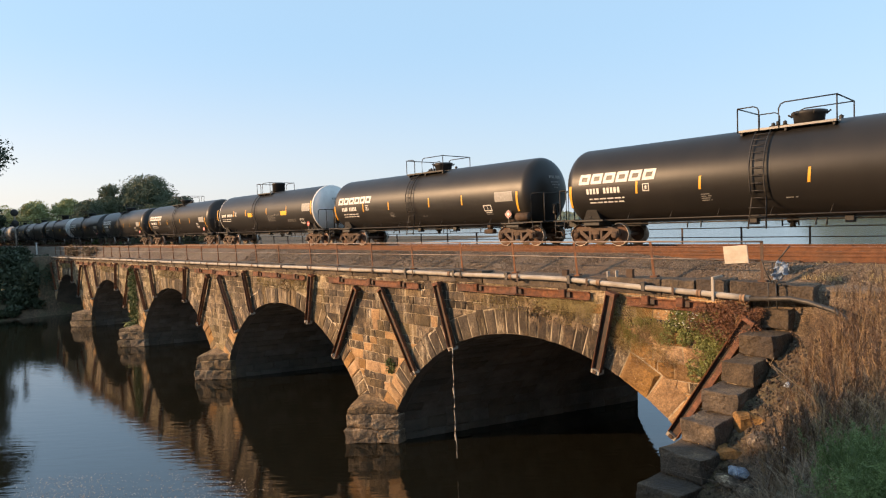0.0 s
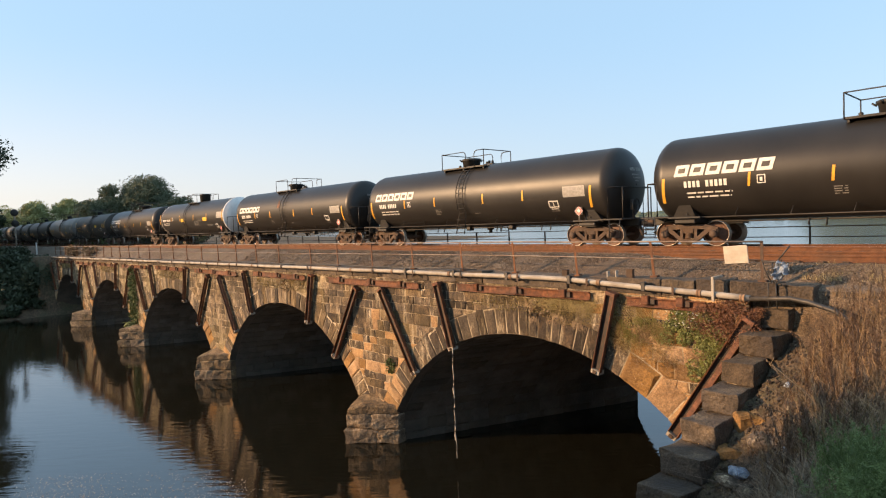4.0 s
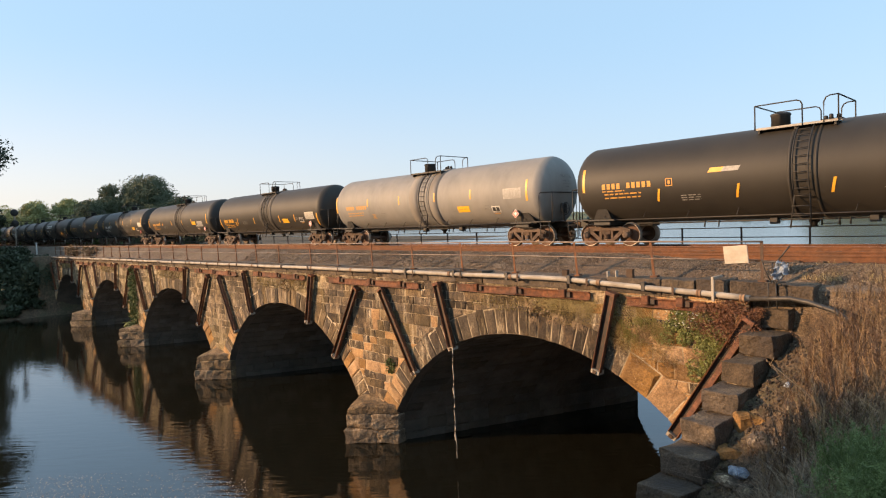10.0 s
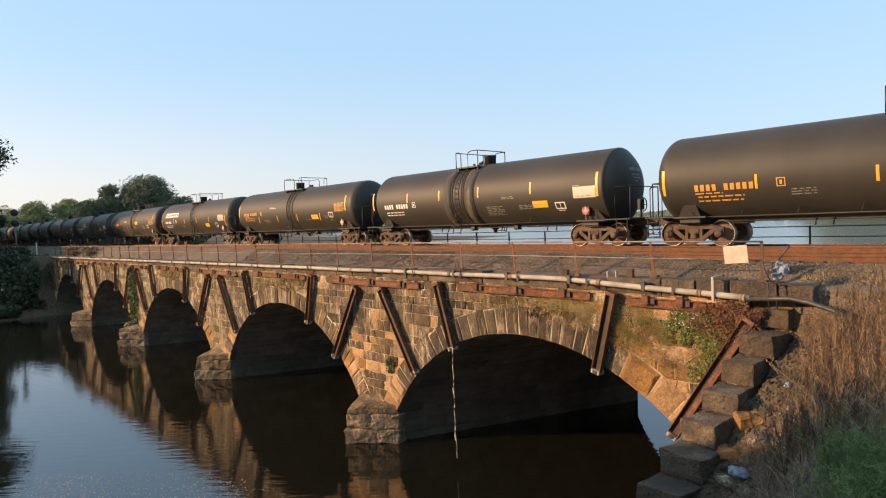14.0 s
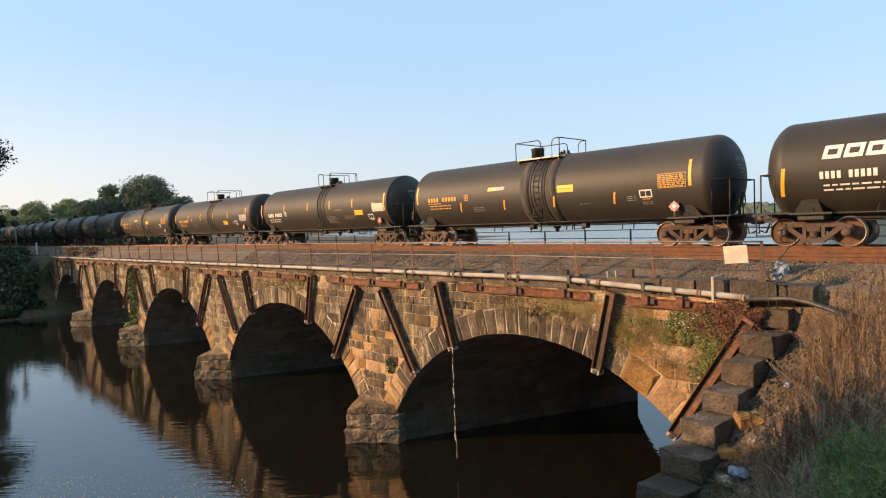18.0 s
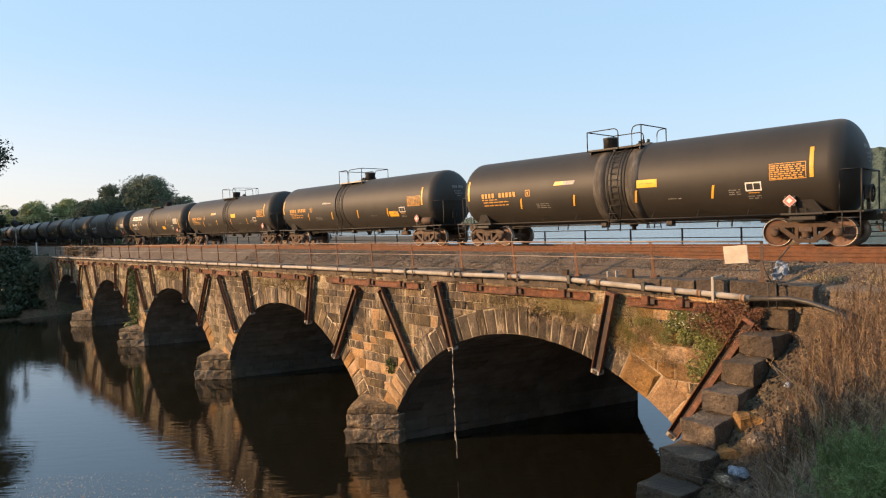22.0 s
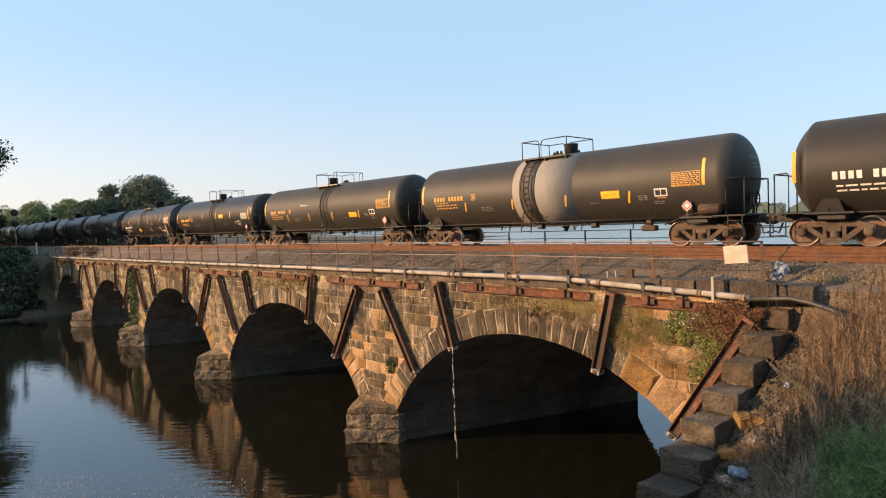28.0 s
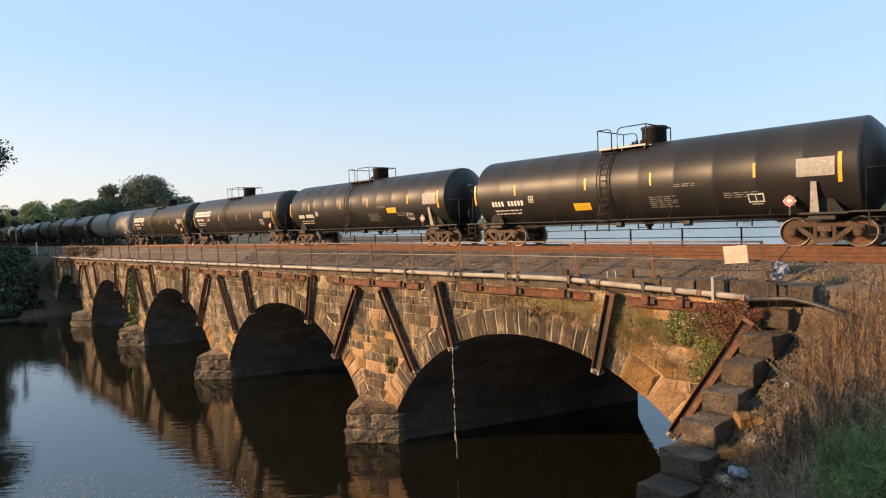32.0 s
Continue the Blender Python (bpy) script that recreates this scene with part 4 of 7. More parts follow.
# one paint and one lettering scheme for each kind of car; heights from the tank's axis, lengths from the car's middle.
# stripes: along the side; ends, mids: heights of the end stripes and of those between; number, panel: x0, z0, x1, z1; square, frame: x, z
CAR_KINDS = {
    "P": dict(paint=GLOSS_BLACK, text=MARK_WHITE, emblem=(-7.05, 0.05), stripes=(-7.52, -4.52, -2.14, 1.22, 3.62, 7.02), ends=(-0.86, 0.02), mids=(-0.43, 0.03), slant=0.10,
              number=(-6.70, -0.35, -5.18, -0.13), square=(-4.28, -0.36), panel=(5.76, -0.39, 6.82, 0.05), frame=(4.96, -0.79), style="grey",
              label="glossy black railway tank car with white lettering"),
    "Q": dict(paint=SATIN_BLACK, text=MARK_WHITE, emblem=(-6.42, 0.22), stripes=(-7.55, -4.35, -1.60, 1.20, 3.95, 7.15), ends=(-0.84, 0.03), mids=(-0.43, 0.05), slant=0.10,
              number=(-6.48, -0.37, -4.98, -0.15), square=(-3.85, -0.34), panel=(5.84, -0.38, 6.91, 0.10), frame=(5.04, -0.82), style="cream",
              label="weathered brown-black tank car with large white lettering"),
    "W": dict(paint=NEW_BLACK, text=MARK_WHITE, head=WHITE_PAINT, sharp=True, stripes=(-7.62, -4.51, -2.39, 0.95, 3.88, 7.08), ends=(-0.38, 0.52), mids=(-0.17, 0.30), slant=0.0,
              number=(-6.79, -0.15, -4.74, 0.05), square=(-4.30, -0.14), panel=(5.95, -0.14, 6.96, 0.37), frame=(5.42, -0.90), style="grey",
              label="black tank car with white ends and yellow panels"),
    "U": dict(paint=SATIN_BLACK, text=MARK_YELLOW, stripes=(-7.45, -4.36, -1.58, 1.18, 4.04, 7.10), ends=(-0.28, 0.64), mids=(-0.77, -0.32), slant=0.24,
              number=(-6.62, -0.21, -4.52, 0.0), square=(-4.02, -0.24), panel=(5.90, -0.30, 6.95, 0.22), frame=(5.14, -0.60), style="yellow",
              label="weathered brown-black tank car with yellow lettering"),
    "V": dict(paint=SATIN_BLACK, text=MARK_YELLOW, stripes=(-7.66, -4.44, -1.66, 1.00, 3.92, 7.20), ends=(-0.42, 0.47), mids=(-0.22, 0.26), slant=0.0,
              number=(-6.70, -0.38, -4.54, -0.15), square=(-3.80, -0.30), panel=(6.02, -0.52, 7.12, -0.03), frame=(5.02, -0.75), style="grey",
              label="weathered brown-black tank car with upright yellow stripes"),
    "L": dict(paint=SATIN_BLACK, text=MARK_ORANGE, stripes=(-7.62, -4.35, -1.53, 2.38, 4.50, 7.30), ends=(-1.10, -0.30), mids=(-0.78, -0.32), slant=0.22,
              number=(-6.79, -0.62, -4.99, -0.36), square=(-4.85, -0.86), panel=(5.96, -0.67, 7.07, -0.20), frame=(5.11, -0.84), style="cream",
              label="brown-black tank car with low-set orange stripes and scuffed middle"),
    "T": dict(paint=SATIN_BLACK, text=MARK_WHITE, sharp=True, stripes=(-7.58, -4.30, -1.40, 1.30, 3.95, 7.10), ends=(-0.43, 0.53), mids=(-0.13, 0.36), slant=0.0,
              number=(-6.56, -0.41, -4.52, -0.18), square=(-4.20, -0.40), panel=(5.95, -0.46, 7.00, 0.0), frame=(5.20, -0.86), style="blank",
              label="weathered brown-black tank car with small white lettering"),
    "G": dict(paint=GREY_PAINT, text=MARK_YELLOW, stripes=(-7.66, -4.47, -1.60, 1.25, 3.81, 7.22), ends=(-0.42, 0.50), mids=(-0.18, 0.27), slant=0.0,
              number=(-6.64, -0.31, -4.58, -0.10), square=(-4.20, -0.90), panel=(5.86, -0.29, 6.90, 0.18), frame=(5.03, -0.86), style="pale",
              label="faded grey tank car with yellow stripes"),
    "B": dict(paint=SATIN_BLACK, text=MARK_YELLOW, stripes=(-7.48, -4.52, -1.58, 1.30, 4.20, 7.10), ends=(-0.28, 0.64), mids=(-0.77, -0.32), slant=0.24,
              number=(-6.62, -0.21, -4.52, 0.0), square=(-4.02, -0.24), panel=(5.95, -0.28, 6.99, 0.23), frame=(5.26, -0.59), style="yellow",
              label="brown-black tank car with a pale grey painted middle"),
    "N": dict(paint=NEW_BLACK, text=MARK_ORANGE, stripes=(-7.61, -4.46, -1.67, 1.17, 3.94, 7.19), ends=(-0.42, 0.52), mids=(-0.23, 0.27), slant=0.0,
              number=(-6.65, -0.30, -4.66, -0.08), square=(-4.20, -0.30), panel=(5.85, -0.38, 6.92, 0.10), frame=(5.04, -0.77), style="grey",
              label="shiny black tank car with orange lettering"),
    "S": dict(paint=NEW_BLACK, text=MARK_WHITE, sharp=True, stripes=(-7.70, -5.25, -1.60, 1.20, 4.80, 7.17), ends=(-0.48, 0.41), mids=(-0.17, 0.30), slant=0.0,
              number=(-6.71, -0.62, -4.82, -0.40), square=(-4.55, -0.52), panel=(6.00, -0.26, 7.03, 0.30), frame=(4.50, -0.97), style="grey",
              label="shiny dark tank car with welded seams and red placard"),
}

CAR_KINDS["X"] = dict(CAR_KINDS["V"], stripes=(-7.63, -4.48, -1.22, 1.48, 3.80, 7.20), ends=(-0.60, 0.31), mids=(-0.53, -0.07), number=(-6.53, -0.51, -4.53, -0.29),
                      panel=(4.97, -0.77, 6.14, -0.29), frame=(4.54, -0.96), square=(-3.9, -0.5), label="brown-black tank car with low grey stencil panel")
CAR_KINDS["Y"] = dict(CAR_KINDS["T"], stripes=(-7.58, -4.55, -2.05, 0.65, 3.78, 7.08), frame=(4.97, -0.86), label="brown-black tank car with scuffed middle and white lettering")
CAR_KINDS["T"].update(stripes=(-7.58, -4.19, -1.09, 1.56, 4.04, 7.10), frame=(5.41, -0.87))

# fittings on the tank's top: left hoop, right hoop, manway, valves, ladder, and whether the manway is wide
TOPS = {
    "a": dict(hoops=(-1.05, -0.38, 0.22, 1.84), manway=0.82, valves=-0.05, ladder=-0.26, wide=True),
    "b": dict(hoops=(-1.98, -0.30, 0.27, 0.90), manway=-0.86, valves=0.45, ladder=-0.20, wide=True),
    "c": dict(hoops=(-1.14, 0.26, 0.85, 1.24), manway=-0.67, valves=0.86, ladder=0.36, wide=False),
    "d": dict(hoops=(-0.42, 0.16, 0.87, 1.05), manway=-0.12, valves=0.62, ladder=0.50, wide=False),
    "e": dict(hoops=(-1.29, -0.95, -0.48, 0.20), manway=0.10, valves=-0.35, ladder=-0.78, wide=False),
    "f": dict(hoops=(-1.24, -0.30, -0.20, 1.14), manway=0.68, valves=0.02, ladder=-0.66, wide=False),
    "g": dict(hoops=(-1.40, -0.80, -0.54, 0.66), manway=0.10, valves=-0.30, ladder=-0.94, wide=2),
    "h": dict(hoops=(-1.32, -0.70, -0.45, 0.76), manway=0.58, valves=-0.10, ladder=-0.80, wide=2),
}

# the train from its first car in view: kind, top, yellow panels as (x, z), and what sets a car apart:
# r air reservoir, s scuffed middle, o small flash, w white script, p pale walkway, x dark stain, c chalk marks
TRAIN = [
    ("P", "a", (), "rp"), ("P", "a", (), "r"), ("W", "g", ((-2.08, -0.27), (3.03, -0.30)), ""), ("P", "b", (), ""), ("P", "b", (), ""), ("P", "b", (), "x"),
    ("W", "g", ((-2.08, -0.27), (3.03, -0.30)), ""), ("P", "a", (), "r"), ("U", "c", ((2.60, -0.20),), "op"), ("G", "c", ((2.80, -0.78),), "s"), ("L", "c", ((2.80, -0.85),), "s"),
    ("X", "c", ((3.85, -0.59),), "s"), ("Y", "e", ((3.79, -0.76),), "s"), ("U", "c", ((3.05, -0.70),), "w"), ("Q", "c", ((3.00, -0.82),), ""), ("U", "c", ((1.45, -0.18),), "osp"),
    ("T", "d", ((4.17, -0.60),), ""), ("V", "c", ((2.92, -0.73),), "p"), ("U", "c", ((1.30, -0.24),), "os"), ("U", "f", ((4.19, -0.80),), "rwp"), ("U", "c", ((1.42, -0.22),), "o"),
    ("Q", "f", ((2.60, -0.86),), "rc"), ("T", "d", ((4.17, -0.60),), "s"), ("B", "f", ((3.04, -0.56),), "r"), ("U", "c", ((3.05, -0.70),), "wp"), ("N", "c", ((1.75, -0.18),), ""),
    ("S", "h", ((-2.30, -0.96),), "p"),
] + [(k, "h" if k in "SP" else "c", () if k == "P" else ((2.9, -0.6),), "") for k in "SPPGNUPNUTNPUUNPUN"]

# middle of each car at the start; past these the cars follow at an even step
MIDDLES = [-6.98, -24.38, -41.80, -59.33, -76.95, -94.56, -112.06, -129.57, -147.21, -164.82, -182.43, -200.01, -217.50, -235.06, -252.57, -270.12, -287.58, -305.05,
           -322.70, -340.69, -358.25, -375.72, -393.03, -410.52, -427.98, -445.46, -462.90]


def build_car(order):
    kind, top, panels, extra = TRAIN[order]
    k, tp = CAR_KINDS[kind], TOPS[top]
    rnd = random.Random(100 + order)
    x_mid = MIDDLES[order] if order < len(MIDDLES) else MIDDLES[-1] - 17.52 * (order + 1 - len(MIDDLES))
    car = empty("tank_car", (x_mid, D, 0))
    tagged(car, k["label"], "tank car", "tank cars of the train")
    paint_ = k["paint"]
    head = k.get("head", paint_)
    sharp = k.get("sharp", False)
    up = Matrix.Translation((0, 0, TZ))
    short = kind in "WTYS" or top == "a"
    rim = 7.22 if kind in "WTY" else 7.54 if kind == "S" else 7.32 if short else 7.50
    part("tank", mat_mesh(tank_mesh(rim, kind == "S"), paint_), None, car, at=up)
    for d in (1, -1):
        part("tank_head", mat_mesh(head_mesh(d, sharp), head), None, car, "white painted tank end" if kind == "W" else "", at=(d * rim, 0, TZ))
    tagged(part("end_lettering", head_print_mesh(sharp), None, car, at=(rim, 0, TZ)), kind="stuff")
    span = 6.63 if short else 6.78
    for rz in (0, 180):
        part("stub_sill", underframe_mesh(span), None, car, at=pose(0, 0, 0, 0, 0, rz))
        part("coupler", coupler_mesh(0.36), None, car, at=pose(*((8.42, 0, 0) if rz == 0 else (-8.42, 0, 0)), 0, 0, rz))
        part("end_handrail", grab_mesh(), None, car, at=pose(0, 0, 0, 0, 0, rz))
    part("hand_brake", brake_mesh(), None, car)
    if "r" in extra:
        part("air_reservoir", reservoir_mesh(), None, car)
    l0, l1, r0, r1 = tp["hoops"]
    for side in (-0.78, 0.78):
        part("top_walkway", walkway_mesh(l0, r1, "p" in extra), None, car, at=(0, side, 0))
    for x in (l0 + 0.1, (l0 + r1) / 2, r1 - 0.1):
        part("walkway_brace", walkway_brace_mesh(), None, car, at=(x, 0, 0))
    part("top_railing", toprail_mesh(l0, l1, r0, r1), None, car)
    part("manway_dome", manway_mesh(tp["wide"]), None, car, at=(tp["manway"], 0, 0))
    part("valve_housing", valve_mesh(1), None, car, at=(tp["valves"], 0, 0))
    part("safety_valve", valve_mesh(0), None, car, at=(r1 - 0.15 if tp["manway"] > 0.3 else l0 + 0.2, 0.1, 0))
    lx = tp["ladder"]
    for s in (-1, 1):
        part("side_ladder", ladder_mesh(s), None, car, at=(lx, 0, 0))
    if kind not in "PWSN":
        for x in (-0.34, 0.40):
            part("tank_band", mat_mesh(strap_mesh(x - 0.045, x + 0.045, 0.022), paint_), None, car, at=Matrix.Translation((lx, 0, TZ)))
        if "s" in extra:
            for x0, x1 in ((-0.95 + rnd.uniform(-.25, .1), -0.40), (0.45, 0.95 + rnd.uniform(0, .3))):
                part("scuffed_zone", mat_mesh(strap_mesh(x0, x1, 0.004), SCUFF if kind != "G" else GREY_BAND), None, car, "pale scuffed paint beside the ladder", at=Matrix.Translation((lx, 0, TZ)))
    if kind == "B":
        part("grey_band", mat_mesh(strap_mesh(-1.45, 1.72, 0.004), GREY_BAND), None, car, "pale grey painted band", at=up)
        part("spill_stain", mat_mesh(strap_mesh(-0.95, -0.20, 0.008), STAIN), None, car, "dark spill stains beside the ladder", at=up)
    part("side_handrail", running_rail_mesh(), None, car)
    part("outlet_and_piping", belly_mesh(), None, car)
    for x in (span, -span):
        add_truck(car, x)
    markings(car, kind, k, panels, extra, rnd)
    return car


def ruled_panel(bm, x0, z0, x1, z1, rnd):
    """Rows of small print over a column of figures."""
    rows = 7
    for i in range(rows):
        z = z0 + 0.03 + (z1 - z0 - 0.06) * i / rows
        cx = x0 + 0.04
        while cx < x1 - 0.10:
            w = rnd.uniform(0.06, 0.16)
            patch(bm, cx, min(cx + w, x1 - 0.04), z, z + (z1 - z0) * 0.075, 0.010, nseg=1)
            cx += w + (0.03 if cx < (x0 + x1) / 2 else 0.05)


def markings(car, kind, k, panels, extra, rnd):
    up = Matrix.Translation((0, 0, TZ))
    text = k["text"]

    def mark(name, bm, mat, label=""):
        ob = part(name, bm, mat, car, label, at=up)
        if name in ("number_stencil", "small_print", "panel_lettering", "lettering_panel", "chalk_marks"):
            ob["kind"] = "stuff"
    # reflective stripes along the side
    for i, x in enumerate(k["stripes"]):
        big = i in (0, 5)
        z0, z1 = k["ends"] if big else k["mids"]
        bm = bm_new()
        patch(bm, x - 0.06, x + (0.05 if big else 0.02), z0, z1, 0.010, nseg=6, slant=0.0 if big and kind in "UB" else k["slant"])
        mark("reflector_stripe", bm, MARK_ORANGE)
    # number and small print, drawn as bars
    bm = bm_new()
    x0, z0, x1, z1 = k["number"]
    n = 10
    step = (x1 - x0) / n
    text_bars(bm, x0, z0, n, z1 - z0, step * 0.66, step * 0.34, skip=(4,))
    if kind in "UVXBL":
        small_lines(bm, x0, z0 - 0.10, 1, (0.95,), h=0.04, rnd=rnd)
    small_lines(bm, x0 + 0.08, z0 - 0.22, 2, (1.55, 1.5), h=0.05, pitch=0.14, rnd=rnd)
    mark("number_stencil", bm, text)
    if k.get("emblem"):
        bm = bm_new()
        ex, ez = k["emblem"]
        w, h, t, sl = 0.48, 0.40, 0.115, 0.22
        for i in range(6):
            x = ex + i * 0.552
            patch(bm, x, x + t, ez, ez + h, slant=sl)
            patch(bm, x + w - t, x + w, ez, ez + h, slant=sl)
            patch(bm, x + t + sl * (h - t), x + w - t + sl * (h - t), ez + h - t, ez + h, slant=sl)
            patch(bm, x + t, x + w - t, ez, ez + t, slant=sl)
        mark("owner_emblem", bm, MARK_WHITE, "row of six plain white blocks")
    # small framed square after the number
    bm = bm_new()
    x, z = k["square"]
    for a in ((x, x + .26, z + .25, z + .28), (x, x + .26, z, z + .03), (x, x + .03, z + .03, z + .25), (x + .23, x + .26, z + .03, z + .25), (x + .09, x + .17, z + .07, z + .20)):
        patch(bm, *a)
    mark("stencil_square", bm, text)
    # stencil panel near the brake end
    x0, z0, x1, z1 = k["panel"]
    if k["style"] == "yellow":
        bm = bm_new()
        ruled_panel(bm, x0, z0, x1, z1, rnd)
        for a in ((x0, x1, z1 - 0.02, z1), (x0, x1, z0, z0 + 0.02), (x0, x0 + 0.02, z0, z1), (x1 - 0.02, x1, z0, z1)):
            patch(bm, *a, 0.010)
        mark("lettering_panel", bm, MARK_YELLOW)
    else:
        bm = bm_new()
        patch(bm, x0, x1, z0, z1, 0.006)
        mark("lettering_panel", bm, MARK_CREAM if k["style"] in ("cream", "blank") else MARK_PALE)
        bm = bm_new()
        if k["style"] == "blank":
            patch(bm, x0, x0 + 0.35, z1 + 0.03, z1 + 0.06, 0.010)
            small_lines(bm, x0 + 0.1, z0 + 0.06, 1, (x1 - x0 - 0.25,), h=0.03, rnd=rnd)
            bmesh.ops.translate(bm, verts=bm.verts, vec=(0, -0.004, 0))
        else:
            ruled_panel(bm, x0, z0, x1, z1, rnd)
        mark("panel_lettering", bm, MARK_GREYTEXT)
    # framed boxes
    x, z = k["frame"]
    bm = bm_new()
    patch(bm, x, x + 0.50, z, z + 0.29, 0.007)
    mark("routing_frame", bm, MARK_WHITE)
    bm = bm_new()
    patch(bm, x + 0.04, x + 0.235, z + 0.045, z + 0.245, 0.010)
    patch(bm, x + 0.265, x + 0.46, z + 0.045, z + 0.245, 0.010)
    mark("routing_stencil", bm, MARK_BLACK)
    bm = bm_new()
    patch(bm, x + 0.08, x + 0.42, z - 0.07, z - 0.04, 0.008)
    mark("routing_line", bm, text)
    for x, z in panels:
        bm = bm_new()
        patch(bm, x, x + 0.80, z, z + 0.29, 0.008)
        mark("yellow_panel", bm, MARK_PATCH, "bright yellow panel")
        bm = bm_new()
        small_lines(bm, x + 0.1, z + 0.13, 1, (0.58,), h=0.04, rnd=rnd)
        bmesh.ops.translate(bm, verts=bm.verts, vec=(0, -0.004, 0))
        mark("panel_lettering", bm, MARK_YELLOW)
    # small print along the side
    bm = bm_new()
    if kind in "PQ":
        small_lines(bm, -2.15, -0.62, 4, (0.36,), h=0.03, pitch=0.07, rnd=rnd)
        small_lines(bm, 0.50, -0.88, 1, (0.35,), h=0.035, rnd=rnd)
        small_lines(bm, 5.0, -0.88, 2, (0.42,), h=0.03, pitch=0.07, rnd=rnd)
    elif kind in "WTYS":
        small_lines(bm, 1.05, -0.30 if kind == "W" else -0.62, 6, (1.05, 0.8, 1.1), h=0.03, pitch=0.075, rnd=rnd)
        small_lines(bm, 2.05, -0.22, 2, (0.75,), h=0.03, pitch=0.07, rnd=rnd)
        small_lines(bm, 3.0 if kind in "TY" else 3.75, -0.64, 3, (1.1,), h=0.03, pitch=0.07, rnd=rnd)
    else:
        small_lines(bm, -3.5, -0.62, 3, (0.7,), h=0.03, pitch=0.08, rnd=rnd)
        small_lines(bm, 2.45, -0.72, 1, (0.5,), h=0.03, rnd=rnd)
        small_lines(bm, 4.6, -0.55, 3, (0.38,), h=0.03, pitch=0.07, rnd=rnd)
        small_lines(bm, 5.2, -0.78, 2, (0.4,), h=0.03, pitch=0.07, rnd=rnd)
    mark("small_print", bm, MARK_WORN)
    if "o" in extra:
        for x0, x1, m in ((-2.50, -2.05, MARK_ORANGE), (-2.05, -1.50, MARK_PALE)):
            bm = bm_new()
            patch(bm, x0, x1, 0.12, 0.28, 0.008, slant=0.5)
            mark("flash_emblem", bm, m, "small orange and cream flash")
    if "w" in extra:
        bm = bm_new()
        for i in range(6):
            patch(bm, -2.5 + i * 0.165, -2.38 + i * 0.165, 0.19, 0.31 - 0.012 * i, 0.008, slant=0.4)
        mark("script_emblem", bm, MARK_PALE, "row of short slanted white bars")
    if "x" in extra:
        bm = bm_new()
        for i in range(7):
            a = -1.05 + 0.04 * i
            patch(bm, a, a + 0.10, 0.35 - 0.05 * abs(3 - i), 0.75 - 0.06 * abs(2 - i), 0.003 + 0.0004 * i)
        mark("rust_stain", bm, RUST, "brown rust stain")
    if "c" in extra:
        bm = bm_new()
        for i in range(9):
            patch(bm, 4.55 + 0.04 * (4 - i) ** 2 * 0.12, 4.59 + 0.04 * (4 - i) ** 2 * 0.12, -1.1 + 0.24 * i, -0.9 + 0.24 * i, 0.006)
        patch(bm, 5.25, 5.29, -0.1, 0.35, 0.006)
        patch(bm, 4.2, 4.24, -0.9, -0.4, 0.006)
        mark("chalk_marks", bm, MARK_WORN)
    # diamond placard on its holder
    dark = kind in "WTY"
    px = 5.75 if kind == "S" else 6.42
    pz, r, cy = -0.98, 0.20, -1.36
    bm = bm_new()
    for rr, yy, m in ((r, 0, 0), (r * 0.92, -0.004, 1), (r * 0.45, -0.008, 2)):
        up_ = 0.10 * rr if m == 2 else 0.0
        vs = [bm.verts.new((px + a, cy + yy, pz + b + up_)) for a, b in ((0, -rr), (rr, 0), (0, rr), (-rr, 0))]
        f = bm.faces.new(vs)
        f.material_index = m
    part("placard", bm, [MARK_BLACK if dark else MARK_WHITE, MARK_ROSE if not dark else MARK_RED, MARK_PALE if dark else MARK_WHITE], car, "red and white diamond placard", at=up)
    bm = bm_new()
    box(bm, px - 0.16, px + 0.16, cy + 0.012, cy + 0.03, pz - 0.16, pz + 0.16)
    box(bm, px - 0.04, px + 0.04, cy + 0.03, cy + 0.30, pz - 0.04, pz + 0.04)
    box(bm, px - 0.03, px + 0.03, cy + 0.012, cy + 0.03, pz - 0.45, pz - 0.16)
    part("placard_holder", bm, BLACK_PART, car, at=up)
    if kind == "S":
        bm = bm_new()
        vs = [bm.verts.new(c) for c in ((6.30, -1.30, -1.36), (6.55, -1.30, -1.36), (6.55, -1.57, -0.42), (6.40, -1.57, -0.42))]
        bm.faces.new(vs)
        mark("saddle_flash", bm, MARK_PALE, "pale painted saddle plate")


CARS = [build_car(i) for i in range(len(TRAIN))]


# ---------------------------------------------------------------- stones of the near face
def stone_object(name, poly, y_front, y_back, puff, rnd, mat, parent):
    bm = bm_new()
    rough_block(bm, poly, y_front, y_back, puff, rnd)
    bmesh.ops.recalc_face_normals(bm, faces=bm.faces)
    return part(name, bm, mat, parent)


def shrink(poly, g):
    cx = sum(p_[0] for p_ in poly) / len(poly)
    cz = sum(p_[1] for p_ in poly) / len(poly)
    out = []
    for x, z in poly:
        d = math.hypot(x - cx, z - cz) + 1e-6
        k = max(0.0, 1 - g * 1.3 / d)
        out.append((cx + (x - cx) * k, cz + (z - cz) * k))
    return out


